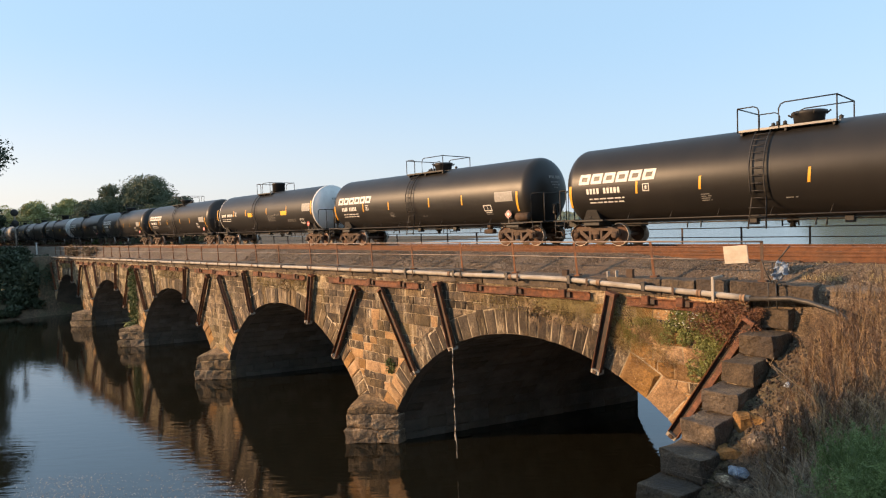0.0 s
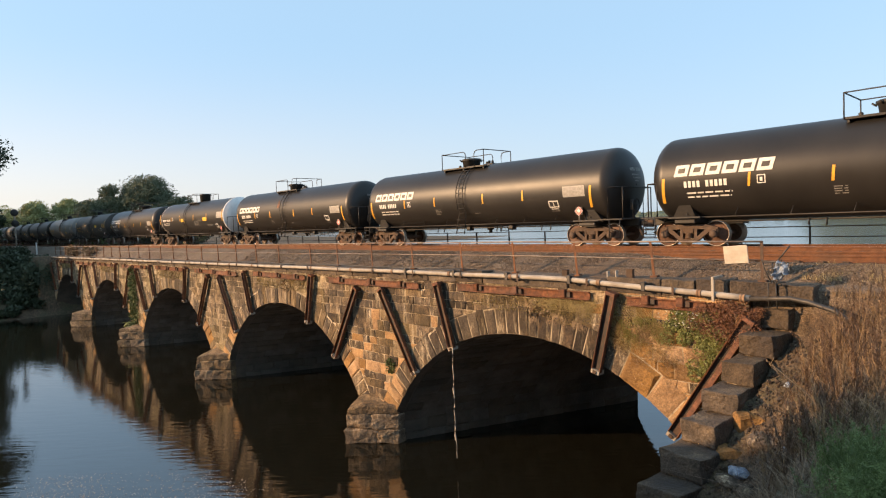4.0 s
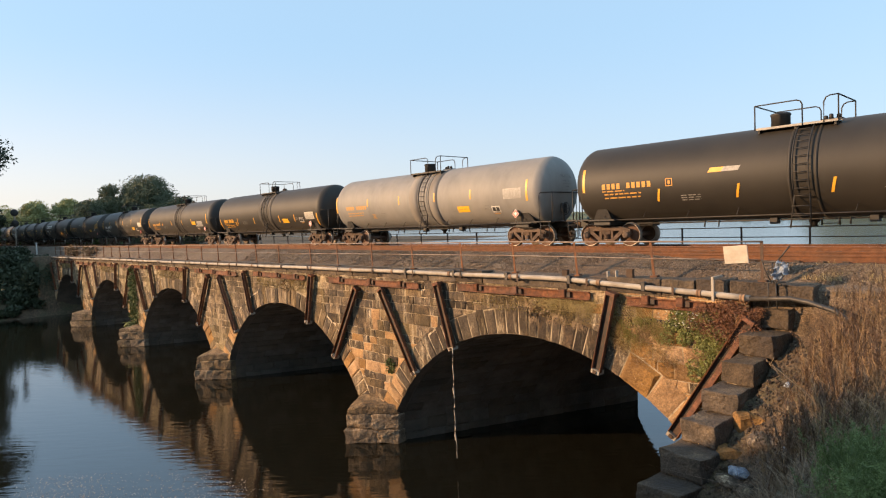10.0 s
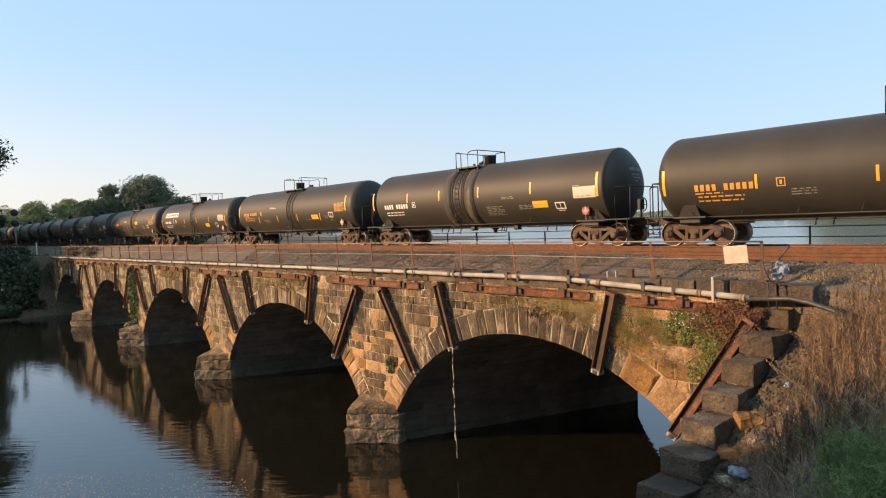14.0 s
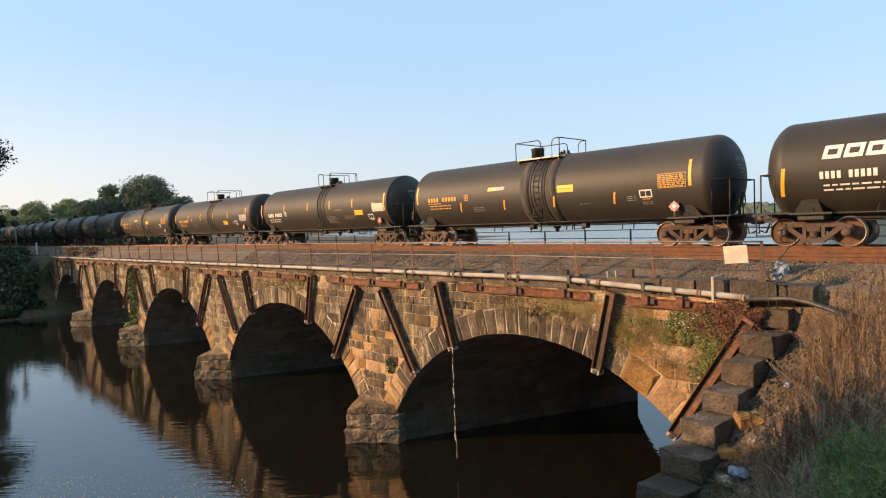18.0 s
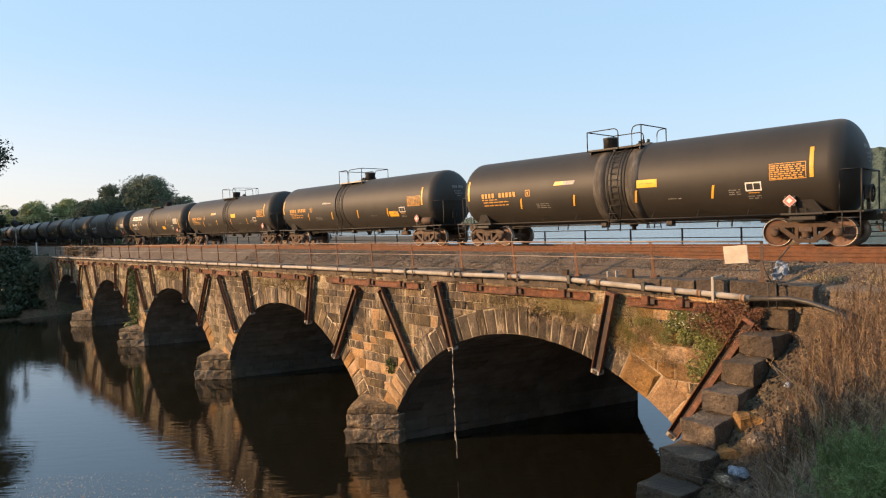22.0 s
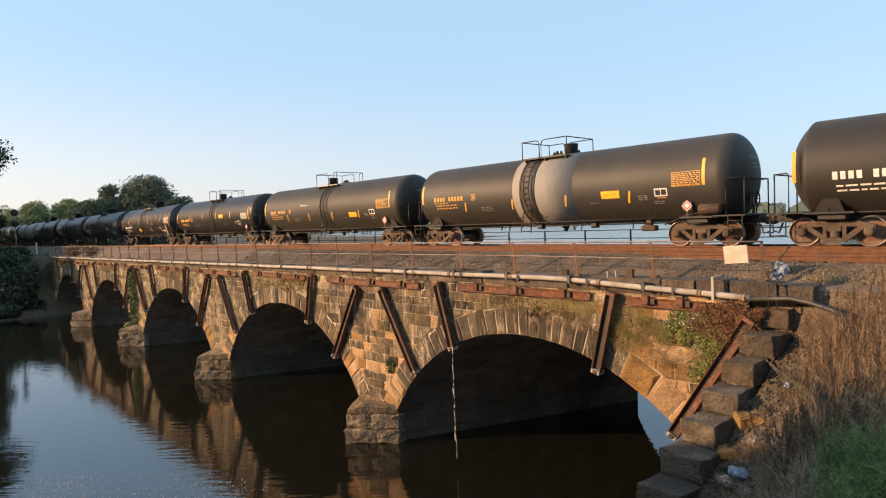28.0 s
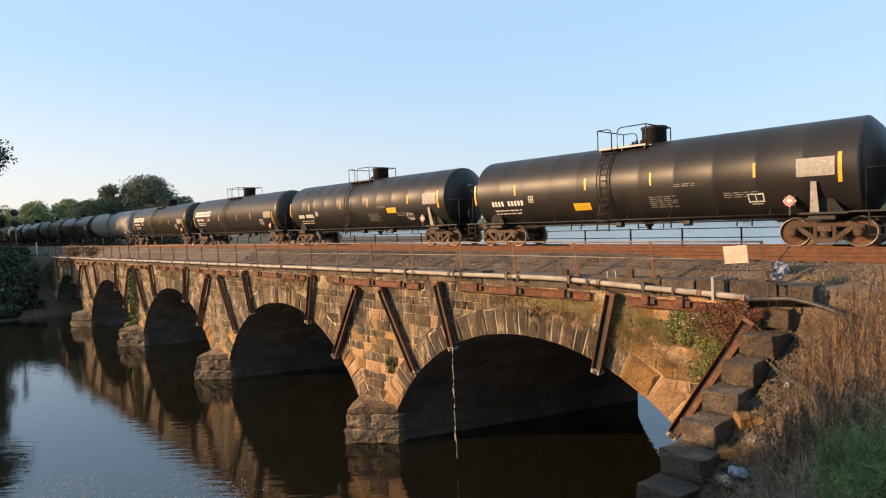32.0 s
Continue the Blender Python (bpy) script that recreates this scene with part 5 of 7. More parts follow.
def build_ring_stones():
    rnd = random.Random(5)
    top_angle = math.asin(HALF / ARCH_R)
    for k in range(N_ARCH):
        n = 41
        a, c = apex(k), crown(k) - ARCH_R
        cuts = [-top_angle + 2 * top_angle * i / n + (rnd.uniform(-.009, .009) if 0 < i < n else 0) for i in range(n + 1)]
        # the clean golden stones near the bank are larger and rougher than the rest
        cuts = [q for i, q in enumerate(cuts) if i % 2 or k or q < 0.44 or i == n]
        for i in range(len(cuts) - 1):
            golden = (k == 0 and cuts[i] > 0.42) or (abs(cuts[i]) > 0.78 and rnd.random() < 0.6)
            r1 = ARCH_R + RING_T * rnd.uniform(0.84, 1.04)
            g = 0.0022 if golden else 0.0030
            poly = [(a + ARCH_R * 0.999 * math.sin(cuts[i] + g), c + ARCH_R * math.cos(cuts[i] + g)), (a + ARCH_R * 0.999 * math.sin(cuts[i + 1] - g), c + ARCH_R * math.cos(cuts[i + 1] - g)),
                    (a + r1 * math.sin(cuts[i + 1] - g), c + r1 * math.cos(cuts[i + 1] - g)), (a + r1 * math.sin(cuts[i] + g), c + r1 * math.cos(cuts[i] + g))]
            poly = [(x + rnd.uniform(-.014, .014), z + rnd.uniform(-.014, .014)) for x, z in poly]
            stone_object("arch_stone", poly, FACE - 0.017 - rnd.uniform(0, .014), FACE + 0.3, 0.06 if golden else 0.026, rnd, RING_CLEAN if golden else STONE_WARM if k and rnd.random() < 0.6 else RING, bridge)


def build_face_stones():
    rnd = random.Random(11)
    far = bm_new()
    z = -8.3
    rows = []
    while z < -0.98:
        h = rnd.choice((0.31, 0.36, 0.40, 0.46))
        rows.append((z, min(z + h, -0.96)))
        z += h
    for z0, z1 in rows:
        x = RIGHT_END - 0.1
        while x > LEFT_END:
            w = rnd.choice((0.38, 0.5, 0.65, 0.8, 1.0, 1.2)) * rnd.uniform(0.85, 1.1)
            x0 = max(x - w, LEFT_END)
            s = sag(x) * (1.0 if z0 > -3 else 0.5)
            j0, j1, j2 = rnd.uniform(-.035, .035), rnd.uniform(-.035, .035), rnd.uniform(-.028, .028)
            poly = [(x0 + j0, z0 + s), (x + j1, z0 + s), (x - j1, z1 + s + j2), (x0 - j0, z1 + s - j2)]
            zc = (z0 + z1) / 2 + s
            xc = (x0 + x) / 2
            ok = True
            for k in range(N_ARCH):
                a, c = apex(k), crown(k) - ARCH_R
                dx, dz = xc - a, zc - c
                r = math.hypot(dx, dz)
                big = ARCH_R + RING_T * 0.94
                if abs(dx) < HALF and zc < SPRING:
                    ok = False
                    break
                if zc > SPRING - 0.3 and r < big + 0.9:
                    poly = clip_poly(poly, a + dx / r * big, c + dz / r * big, dx / r, dz / r)
                    if len(poly) < 3:
                        ok = False
                        break
                elif zc <= SPRING - 0.3 and abs(dx) < HALF + 0.9:
                    poly = clip_poly(poly, a + math.copysign(HALF, dx), zc, math.copysign(1, dx), 0)
                    if len(poly) < 3:
                        ok = False
                        break
            x = x0
            if not ok or poly_area(poly) < 0.02:
                continue
            poly = shrink(poly, rnd.uniform(0.010, 0.022))
            proud = FACE - 0.015 - rnd.uniform(0, 0.012)
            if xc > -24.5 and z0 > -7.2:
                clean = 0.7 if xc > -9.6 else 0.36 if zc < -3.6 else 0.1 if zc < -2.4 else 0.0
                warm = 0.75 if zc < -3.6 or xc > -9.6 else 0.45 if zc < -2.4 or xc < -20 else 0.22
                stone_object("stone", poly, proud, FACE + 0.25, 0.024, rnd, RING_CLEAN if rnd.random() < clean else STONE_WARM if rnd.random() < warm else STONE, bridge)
            else:
                rough_block(far, poly, proud, FACE + 0.25, 0.024, rnd)
    bmesh.ops.recalc_face_normals(far, faces=far.faces)
    tagged(part("far_stones", far, STONE_JOINED, bridge), kind="stuff")


def build_barrels():
    """Courses of stone inside the arches, laid along the slanting vault, each block a little proud of its joints."""
    rnd = random.Random(14)
    top_angle = math.asin(HALF / ARCH_R)
    for k in range(N_ARCH - 1):
        a, c = apex(k), crown(k) - ARCH_R
        cuts = [(HALF, -8.6), (HALF, -8.1), (HALF, -7.55)]
        n = 38
        for i in range(n + 1):
            t = top_angle * (1 - 2 * i / n)
            cuts.append((ARCH_R * math.sin(t), c + ARCH_R * math.cos(t)))
        cuts += [(-HALF, -7.55), (-HALF, -8.1), (-HALF, -8.6)]
        verts, faces = [], []
        for (x0, z0), (x1, z1) in zip(cuts, cuts[1:]):
            d = Vector((x1 - x0, 0, z1 - z0)).normalized()
            inward = Vector((d.z, 0, -d.x))
            if inward.dot(Vector((-(x0 + x1) / 2, 0, c - (z0 + z1) / 2))) < 0:
                inward = -inward
            y = FACE + 0.32
            while y < BACK - 0.2:
                w = min(rnd.uniform(0.55, 1.25), BACK - 0.02 - y)
                lift = 0.02 + rnd.uniform(0, 0.035)
                base = len(verts)
                for h, g in ((-0.05, 0.004), (lift, 0.012), (lift + 0.02, 0.07)):
                    for (px, pz), yy, sg, sy in (((x0, z0), y, 1, 1), ((x1, z1), y, -1, 1), ((x1, z1), y + w, -1, -1), ((x0, z0), y + w, 1, -1)):
                        q = Vector((a + px + SKEW * (yy - FACE), yy, pz)) + d * g * sg + Vector((0, g * sy, 0)) + inward * (h + (rnd.uniform(-.012, .012) if h > 0.03 else 0))
                        verts.append(q)
                for r in (0, 4):
                    faces += [(base + r + i, base + r + (i + 1) % 4, base + r + 4 + (i + 1) % 4, base + r + 4 + i) for i in range(4)]
                faces.append((base + 8, base + 9, base + 10, base + 11))
                y += w
        me = bpy.data.meshes.new("barrel_stones")
        me.from_pydata(verts, [], faces)
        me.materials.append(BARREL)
        tagged(part("barrel_stones", me, None, bridge), kind="stuff")


def prism(bm, plan, z0, z1, bevel=0.04, top=None):
    """A block with a polygon plan; top gives other heights for its upper corners."""
    lo = [bm.verts.new((x, y, z0)) for x, y in plan]
    hi = [bm.verts.new((x, y, (top[i] if top else z1))) for i, (x, y) in enumerate(plan)]
    n = len(plan)
    fs = [bm.faces.new(list(reversed(lo))), bm.faces.new(hi)]
    for i in range(n):
        fs.append(bm.faces.new((lo[i], lo[(i + 1) % n], hi[(i + 1) % n], hi[i])))
    bmesh.ops.recalc_face_normals(bm, faces=bm.faces)
    if bevel:
        bmesh.ops.bevel(bm, geom=list({e for f in fs for e in f.edges}), offset=bevel, segments=2, affect="EDGES", profile=0.6)


def roughen(bm, amount, scale, seed):
    for v in bm.verts:
        n = noise.noise_vector((v.co * scale) + Vector((seed, seed * 1.7, -seed)))
        v.co += n * amount


def build_piers():
    for i, px in enumerate(PIERS):
        rnd = random.Random(60 + i)
        nose = empty("pier_cutwater", (px, FACE, WATER))
        tagged(nose, "pointed pier nose of weathered brown stone blocks in the water", "pier", "pier noses", kind="structure")
        w, out = 1.40, 1.42
        tip = (-SKEW * out * 0.6, -out)
        wr = 1.31
        corners = [(-w, 0.35), (-w, -0.02), tip, (wr, -0.02), (wr, 0.35)]
        for z0, z1, grow in ((-1.4, -0.02, 0.14), (-0.01, 0.57, 0.11), (0.58, 1.19, 0.0)):
            cs = [(x * (1 + grow * .5), y * (1 + grow) if y < 0 else y) for x, y in corners]
            mid_l = rnd.uniform(0.4, 0.6)
            mid_r = rnd.uniform(0.4, 0.6)
            lerp = lambda a, b, t: (a[0] + (b[0] - a[0]) * t, a[1] + (b[1] - a[1]) * t)
            ml, mr = lerp(cs[1], cs[2], mid_l), lerp(cs[2], cs[3], mid_r)
            for plan in ([cs[0], cs[1], ml, (ml[0], 0.35)], [(ml[0], 0.35), ml, cs[2], mr, (mr[0], 0.35)], [(mr[0], 0.35), mr, cs[3], cs[4]]):
                bm = bm_new()
                prism(bm, plan, z0 + rnd.uniform(0, .015), z1 - 0.012, 0.05)
                bmesh.ops.subdivide_edges(bm, edges=[e for e in bm.edges if e.calc_length() > 0.3], cuts=3, use_grid_fill=True)
                roughen(bm, 0.035, 6.0, i * 5 + z1)
                roughen(bm, 0.085, 2.1, i * 3 + z0)
                part("pier_block", bm, PIER, nose)
        bm = bm_new()
        prism(bm, [(-w * .97, 0.35), (-w * .97, -0.02), (tip[0], -out * 0.97), (wr * .97, -0.02), (wr * .97, 0.35)], 1.20, 1.6, 0.06,
              top=[1.55, 1.5, 1.36, 1.5, 1.55])
        for v in bm.verts:
            if v.co.z > 1.33:
                d = max(abs(v.co.x) / w, -v.co.y / out)
                v.co.z += 0.62 * max(0.0, 1 - d)
        bmesh.ops.subdivide_edges(bm, edges=bm.edges, cuts=2, use_grid_fill=True)
        for v in bm.verts:
            if v.co.z > 1.3:
                d = abs(v.co.x) / w + max(0.0, -v.co.y) / out
                v.co.z = max(v.co.z, 1.34 + 0.78 * max(0.0, 1 - d))
        roughen(bm, 0.05, 2.5, i + 9)
        part("pier_cap", bm, PIER, nose, "sloping weathered cap stone")


def build_copings():
    rnd = random.Random(21)
    coping = empty("coping", (0, FACE, 0))
    tagged(coping, "dark weathered coping stones along the bridge edge", "coping", kind="structure")
    x = -4.12
    i = 0
    while x > LEFT_END:
        w = rnd.uniform(1.1, 2.1) if x < -7 else (0.78, 1.1, 0.85, 0.9)[min(i, 3)]
        s = sag(x)
        h = rnd.uniform(-0.05, 0.03)
        top = -0.50 + h if x > -8.5 else -0.57 + h
        bm = bm_new()
        prism(bm, [(x - w + 0.015, -0.05 + rnd.uniform(-.02, .02)), (x - 0.015, -0.05 + rnd.uniform(-.02, .02)), (x - 0.015, 0.6), (x - w + 0.015, 0.6)],
              -0.96 + s, top + s, 0.03)
        if x > -30:
            bmesh.ops.subdivide_edges(bm, edges=[e for e in bm.edges if e.calc_length() > 0.3], cuts=3, use_grid_fill=True)
            roughen(bm, 0.03, 5.0, x * 2)
        roughen(bm, 0.03, 2.0, x)
        part("coping_stone", bm, COPING, coping)
        x -= w
        i += 1


def build_wing_wall():
    """Stepped wall that goes down the bank towards the water."""
    rnd = random.Random(31)
    wing = empty("wing_wall", (-5.3, FACE, -1.0))
    tagged(wing, "stepped dark stone wing wall running down the bank", "wing wall", kind="structure")
    base = Vector((5.3, -FACE, 1.0))
    for k in range(9):
        y0 = 15.3 - 0.72 * k
        x0 = -5.36 - 0.145 * k
        zt = -1.12 - 0.52 * k
        w = (0.74, 0.78, 0.72, 0.78, 0.8, 0.95, 1.0, 1.0, 1.0)[k]
        bm = bm_new()
        turned = Matrix.Rotation(radians(-6 + rnd.uniform(-3, 3)), 2)
        plan = [Vector((x0 + w / 2, y0 + 0.3)) + turned @ Vector(c) for c in ((-w / 2, -0.3), (w / 2, -0.3), (w / 2, 0.85), (-w / 2, 0.85))]
        prism(bm, [tuple(c) for c in plan], zt - 0.50, zt, 0.028,
              top=[zt + rnd.uniform(-.05, .02) for _ in range(4)])
        bmesh.ops.subdivide_edges(bm, edges=[e for e in bm.edges if e.calc_length() > 0.3], cuts=3, use_grid_fill=True)
        roughen(bm, 0.030, 6.5, k * 2.9)
        roughen(bm, 0.045, 1.7, k * 1.3)
        bmesh.ops.translate(bm, verts=bm.verts, vec=base)
        part("wall_block", bm, COPING, wing)
        bm = bm_new()
        prism(bm, [(x0 + 0.07, y0 + 0.09), (x0 + w - 0.05, y0 + 0.09), (x0 + w, y0 + 1.3), (x0 + 0.12, y0 + 1.3)], -9.5, zt - 0.505, 0.03)
        roughen(bm, 0.03, 2.0, k * 2.3)
        bmesh.ops.translate(bm, verts=bm.verts, vec=base)
        part("wall_core", bm, STONE, wing)


build_ring_stones()
build_face_stones()
build_barrels()
build_piers()
build_copings()
build_wing_wall()


# ---------------------------------------------------------------- steel on the face: wales, struts, pipe
def build_struts():
    rnd = random.Random(41)
    for k in range(N_ARCH):
        a = apex(k)
        for top_dx, top_z, foot_dx, foot_z in ((7.15, -1.38, 5.15, -4.66), (3.45, -0.95, 2.87, -3.30), (-3.9, -1.02, -3.2, -3.40), (-7.36, -1.42, -5.4, -4.64)):
            s = sag(a)
            A = Vector((a + top_dx, FACE - 0.20, top_z + s))
            B = Vector((a + foot_dx, FACE - 0.17, foot_z + s * 0.9))
            strut = empty("steel_strut", B)
            tagged(strut, "rusty dark steel channel strut bolted to the bridge face", "strut", "struts on the bridge face")
            d = (A - B).normalized()
            side = Vector((d.z, 0, -d.x))
            outv = Vector((0, -1, 0))
            L = (A - B).length

            def slab(u0, u1, v0, v1, mat, name, w0=0.0, w1=L, label=""):
                bm = bm_new()
                vs = []
                for w in (w0, w1):
                    for u in (u0, u1):
                        for v in (v0, v1):
                            vs.append(bm.verts.new(d * w + side * u + outv * v))
                for q in ((0, 1, 3, 2), (4, 6, 7, 5), (0, 4, 5, 1), (2, 3, 7, 6), (0, 2, 6, 4), (1, 5, 7, 3)):
                    bm.faces.new([vs[i] for i in q])
                bmesh.ops.recalc_face_normals(bm, faces=bm.faces)
                return part(name, bm, mat, strut, label)
            slab(-0.13, 0.13, 0.0, 0.015, DARK_STEEL, "web")
            if k == 0 and top_dx > 7:
                # added rust-coloured strip imitates sunlight on one half of the web
                slab(0.0, 0.125, 0.017, 0.03, RUST, "cover_plate", 0.3, L - 0.3, "rusty strip coloured as the sunlit side of the web")
            slab(-0.145, -0.125, -0.03, 0.11, RUST, "flange")
            slab(0.125, 0.145, -0.03, 0.11, RUST, "flange")
            slab(-0.15, 0.15, -0.14, 0.12, RUST, "top_plate", L - 0.10, L)
            slab(-0.135, 0.135, -0.15, 0.125, PIPE, "foot_plate", -0.07, 0.05, "pale worn foot bracket")
            slab(-0.055, 0.055, 0.125, 0.165, DARK_STEEL, "bolt", -0.055, 0.035)


def build_wales():
    rnd = random.Random(43)
    for k in range(N_ARCH):
        a = apex(k)
        for x0, x1, z in ((3.84, 6.1, -1.03), (-2.9, 2.7, -1.0), (-11.4, -5.0, -1.03)):
            if (k == N_ARCH - 1 and x0 < -10) or (k > 0 and x0 > 0):
                continue
            s = sag(a + x0)
            wale = empty("rusty_wale", (a + x0, FACE - 0.1, z + s))
            tagged(wale, "rusty steel beam bolted along the stone face", "steel beam", "wales on the bridge face")
            n = 2 if x1 - x0 > 4 else 1
            for i in range(n):
                u0 = (x1 - x0) * i / n + 0.03
                u1 = (x1 - x0) * (i + 1) / n - 0.03
                dz = rnd.uniform(-.03, .03)
                bm = bm_new()
                box(bm, u0, u1, -0.03, -0.015, -0.24 + dz, dz)
                box(bm, u0, u1, -0.10, -0.03, -0.02 + dz, dz + 0.004)
                box(bm, u0, u1, -0.10, -0.03, -0.244 + dz, -0.22 + dz)
                part("channel", bm, RUST, wale)
            m = max(2, int((x1 - x0) / 1.7))
            for i in range(m):
                u = (x1 - x0) * (i + 0.5) / m + rnd.uniform(-.15, .15)
                bm = bm_new()
                box(bm, u - 0.10, u + 0.10, -0.17, -0.02, -0.19, 0.04, bevel=0.015)
                part("anchor_plate", bm, RUST, wale)
                bm = bm_new()
                box(bm, u + 0.11, u + 0.26, -0.108, -0.03, -0.19, -0.03, bevel=0.01)
                part("anchor_nut", bm, DARK_STEEL, wale, "black anchor nut")


def pipe_z(x):
    z = -0.65 + sag(x)
    if x > -11:
        z -= 0.24 * ((x + 11) / 5.5) ** 1.3
    return z


def build_pipe():
    ob = empty("long_pipe", (0, FACE - 0.3, -0.7))
    tagged(ob, "long pale galvanised pipe slung along the bridge edge", "pipe")
    y = FACE - 0.22
    xs = [-5.45 - 0.5 * i for i in range(12)] + [-11.5 - 2.0 * i for i in range(37)]
    off = Vector((0, -(FACE - 0.3), 0.7))
    bm = bm_new()
    tube(bm, [Vector((x, y + 0.02 * math.sin(x), pipe_z(x) + 0.012 * math.sin(x * 0.9))) + off for x in xs], 0.076, 12)
    part("pipe_run", bm, PIPE, ob, smooth=True)
    bm = bm_new()
    tube(bm, [Vector(c) + off for c in ((-5.45, y, pipe_z(-5.45)), (-4.58, y, -0.83), (-4.2, y - 0.06, -0.88), (-3.67, y - 0.12, -1.03), (-3.2, y - 0.25, -1.35))], 0.055, 12)
    part("buried_end", bm, PIPE_DARK, ob, "blackened pipe end running into the bank", smooth=True)
    bm = bm_new()
    tube(bm, [Vector((-14.5 - 2.0 * i, y + 0.10, pipe_z(-14.5 - 2.0 * i) + 0.17 + 0.025 * math.sin(i * 1.7))) + off for i in range(35)], 0.022, 6)
    part("cable", bm, PIPE_DARK, ob, "thin dark cable above the pipe", smooth=True)
    for x in (-8.15, -10.55, -13.0, -15.5, -18.2):
        bm = bm_new()
        tube(bm, [Vector((x + 0.13 * math.cos(a * 0.7) * (1 - a / 16), y - 0.02 + 0.06 * math.sin(a), pipe_z(x) + 0.09 + 0.05 * math.sin(a * 0.7))) + off for a in range(12)], 0.014, 5)
        box(bm, *(v for v in ((x - 0.05) + off.x, (x + 0.05) + off.x, y - 0.10 + off.y, y + 0.10 + off.y, pipe_z(x) - 0.10 + off.z, pipe_z(x) + 0.13 + off.z)))
        part("cable_clamp", bm, PIPE_DARK, ob, "black clamp with a coil of cable")
    x = -5.6
    i = 0
    while x > -84:
        bm = bm_new()
        lathe(bm, [(x - 0.06, 0.07), (x - 0.06, 0.098), (x - 0.025, 0.098), (x - 0.02, 0.09), (x + 0.02, 0.09), (x + 0.025, 0.098), (x + 0.06, 0.098), (x + 0.06, 0.07)], "x", 14, at=Vector((0, y, pipe_z(x))) + off)
        part("pipe_coupling", bm, COUPLING, ob, "tan rust-stained coupling")
        x -= 1.05 if i == 0 else 2.9 if i % 2 else 3.3
        i += 1
    x = -7.3
    while x > -84:
        bm = bm_new()
        z = pipe_z(x)
        box(bm, x - 0.03, x + 0.03, FACE - 0.34, FACE + 0.05, z - 0.125, z - 0.095)
        box(bm, x - 0.03, x + 0.03, FACE - 0.345, FACE - 0.325, z - 0.12, z + 0.10)
        bmesh.ops.translate(bm, verts=bm.verts, vec=off)
        part("pipe_hanger", bm, DARK_STEEL, ob)
        x -= 2.6
    # tall pale bracket by the corner
    bm = bm_new()
    box(bm, -6.31, -6.25, FACE - 0.34, FACE - 0.28, -1.0, -0.42)
    box(bm, -6.31, -6.25, FACE - 0.35, FACE + 0.25, -0.44, -0.39)
    bmesh.ops.translate(bm, verts=bm.verts, vec=off)
    part("corner_bracket", bm, PIPE, ob, "pale steel angle bracket")


build_struts()
build_wales()
build_pipe()


# ---------------------------------------------------------------- railings
def rail_post(parent, x, y, z0, z1, lean, mat):
    bm = bm_new()
    box(bm, -0.035, 0.035, -0.035, -0.022, 0, z1 - z0)
    box(bm, -0.035, -0.022, -0.022, 0.035, 0, z1 - z0)
    box(bm, -0.10, 0.10, -0.08, 0.08, -0.02, 0.03)
    return part("post", bm, mat, parent, at=pose(x, y, z0, 0, lean, 0))


def build_near_railing():
    rnd = random.Random(51)
    y = FACE + 0.2
    fence = empty("deck_railing", (0, y, -0.5))
    tagged(fence, "rusty pipe handrail with leaning steel angle posts", "railing")
    xs = [-5.32, -8.1, -10.58, -13.03, -15.51, -18.27, -20.96, -23.62, -26.0, -29.2]
    while xs[-1] > -82:
        xs.append(xs[-1] - 2.6)
    tops = []
    for i, x in enumerate(xs):
        z0 = -0.56 + sag(x) * 0.6 if x < -8.5 else -0.50
        z1 = 0.46 + sag(x) * 0.8
        rail_post(fence, x + 0.03, 0, z0 + 0.5, z1 + 0.5, -5.5 if i else -1, RAIL if i else DARK_STEEL)
        dx = -math.tan(radians(5.5)) * (z1 - z0) if i else 0
        tops.append(Vector((x + 0.03 + dx, -0.03, z1 + 0.5)))
    for n, dz, r in (("top_rail", 0.0, 0.024), ("middle_rail", -0.46, 0.018)):
        bm = bm_new()
        pts = [p_ + Vector((0, 0, dz + rnd.uniform(-.012, .012))) for p_ in tops]
        tube(bm, pts, r, 6)
        part(n, bm, HANDRAIL, fence)
    return fence


def build_far_railing():
    y = BACK - 0.35
    fence = empty("far_railing", (0, y, -0.5))
    tagged(fence, "dark steel handrail on the far edge of the deck", "railing")
    x = 8.0
    xs = []
    while x > -110:
        xs.append(x)
        x -= 2.55
    for x in xs:
        bm = bm_new()
        box(bm, -0.03, 0.03, -0.03, 0.03, 0, 1.05)
        part("post", bm, DARK_STEEL, fence, at=(x, 0, 0))
    for n, z in (("top_rail", 1.02), ("middle_rail", 0.62)):
        bm = bm_new()
        tube(bm, [(xs[0], 0, z), (xs[-1], 0, z)], 0.022, 6)
        part(n, bm, DARK_STEEL, fence)
    bm = bm_new()
    box(bm, -110, 8, -0.08, 0.12, -0.1, 0.14)
    part("edge_beam", bm, DARK_STEEL, fence, "dark edge beam")


build_near_railing()
build_far_railing()


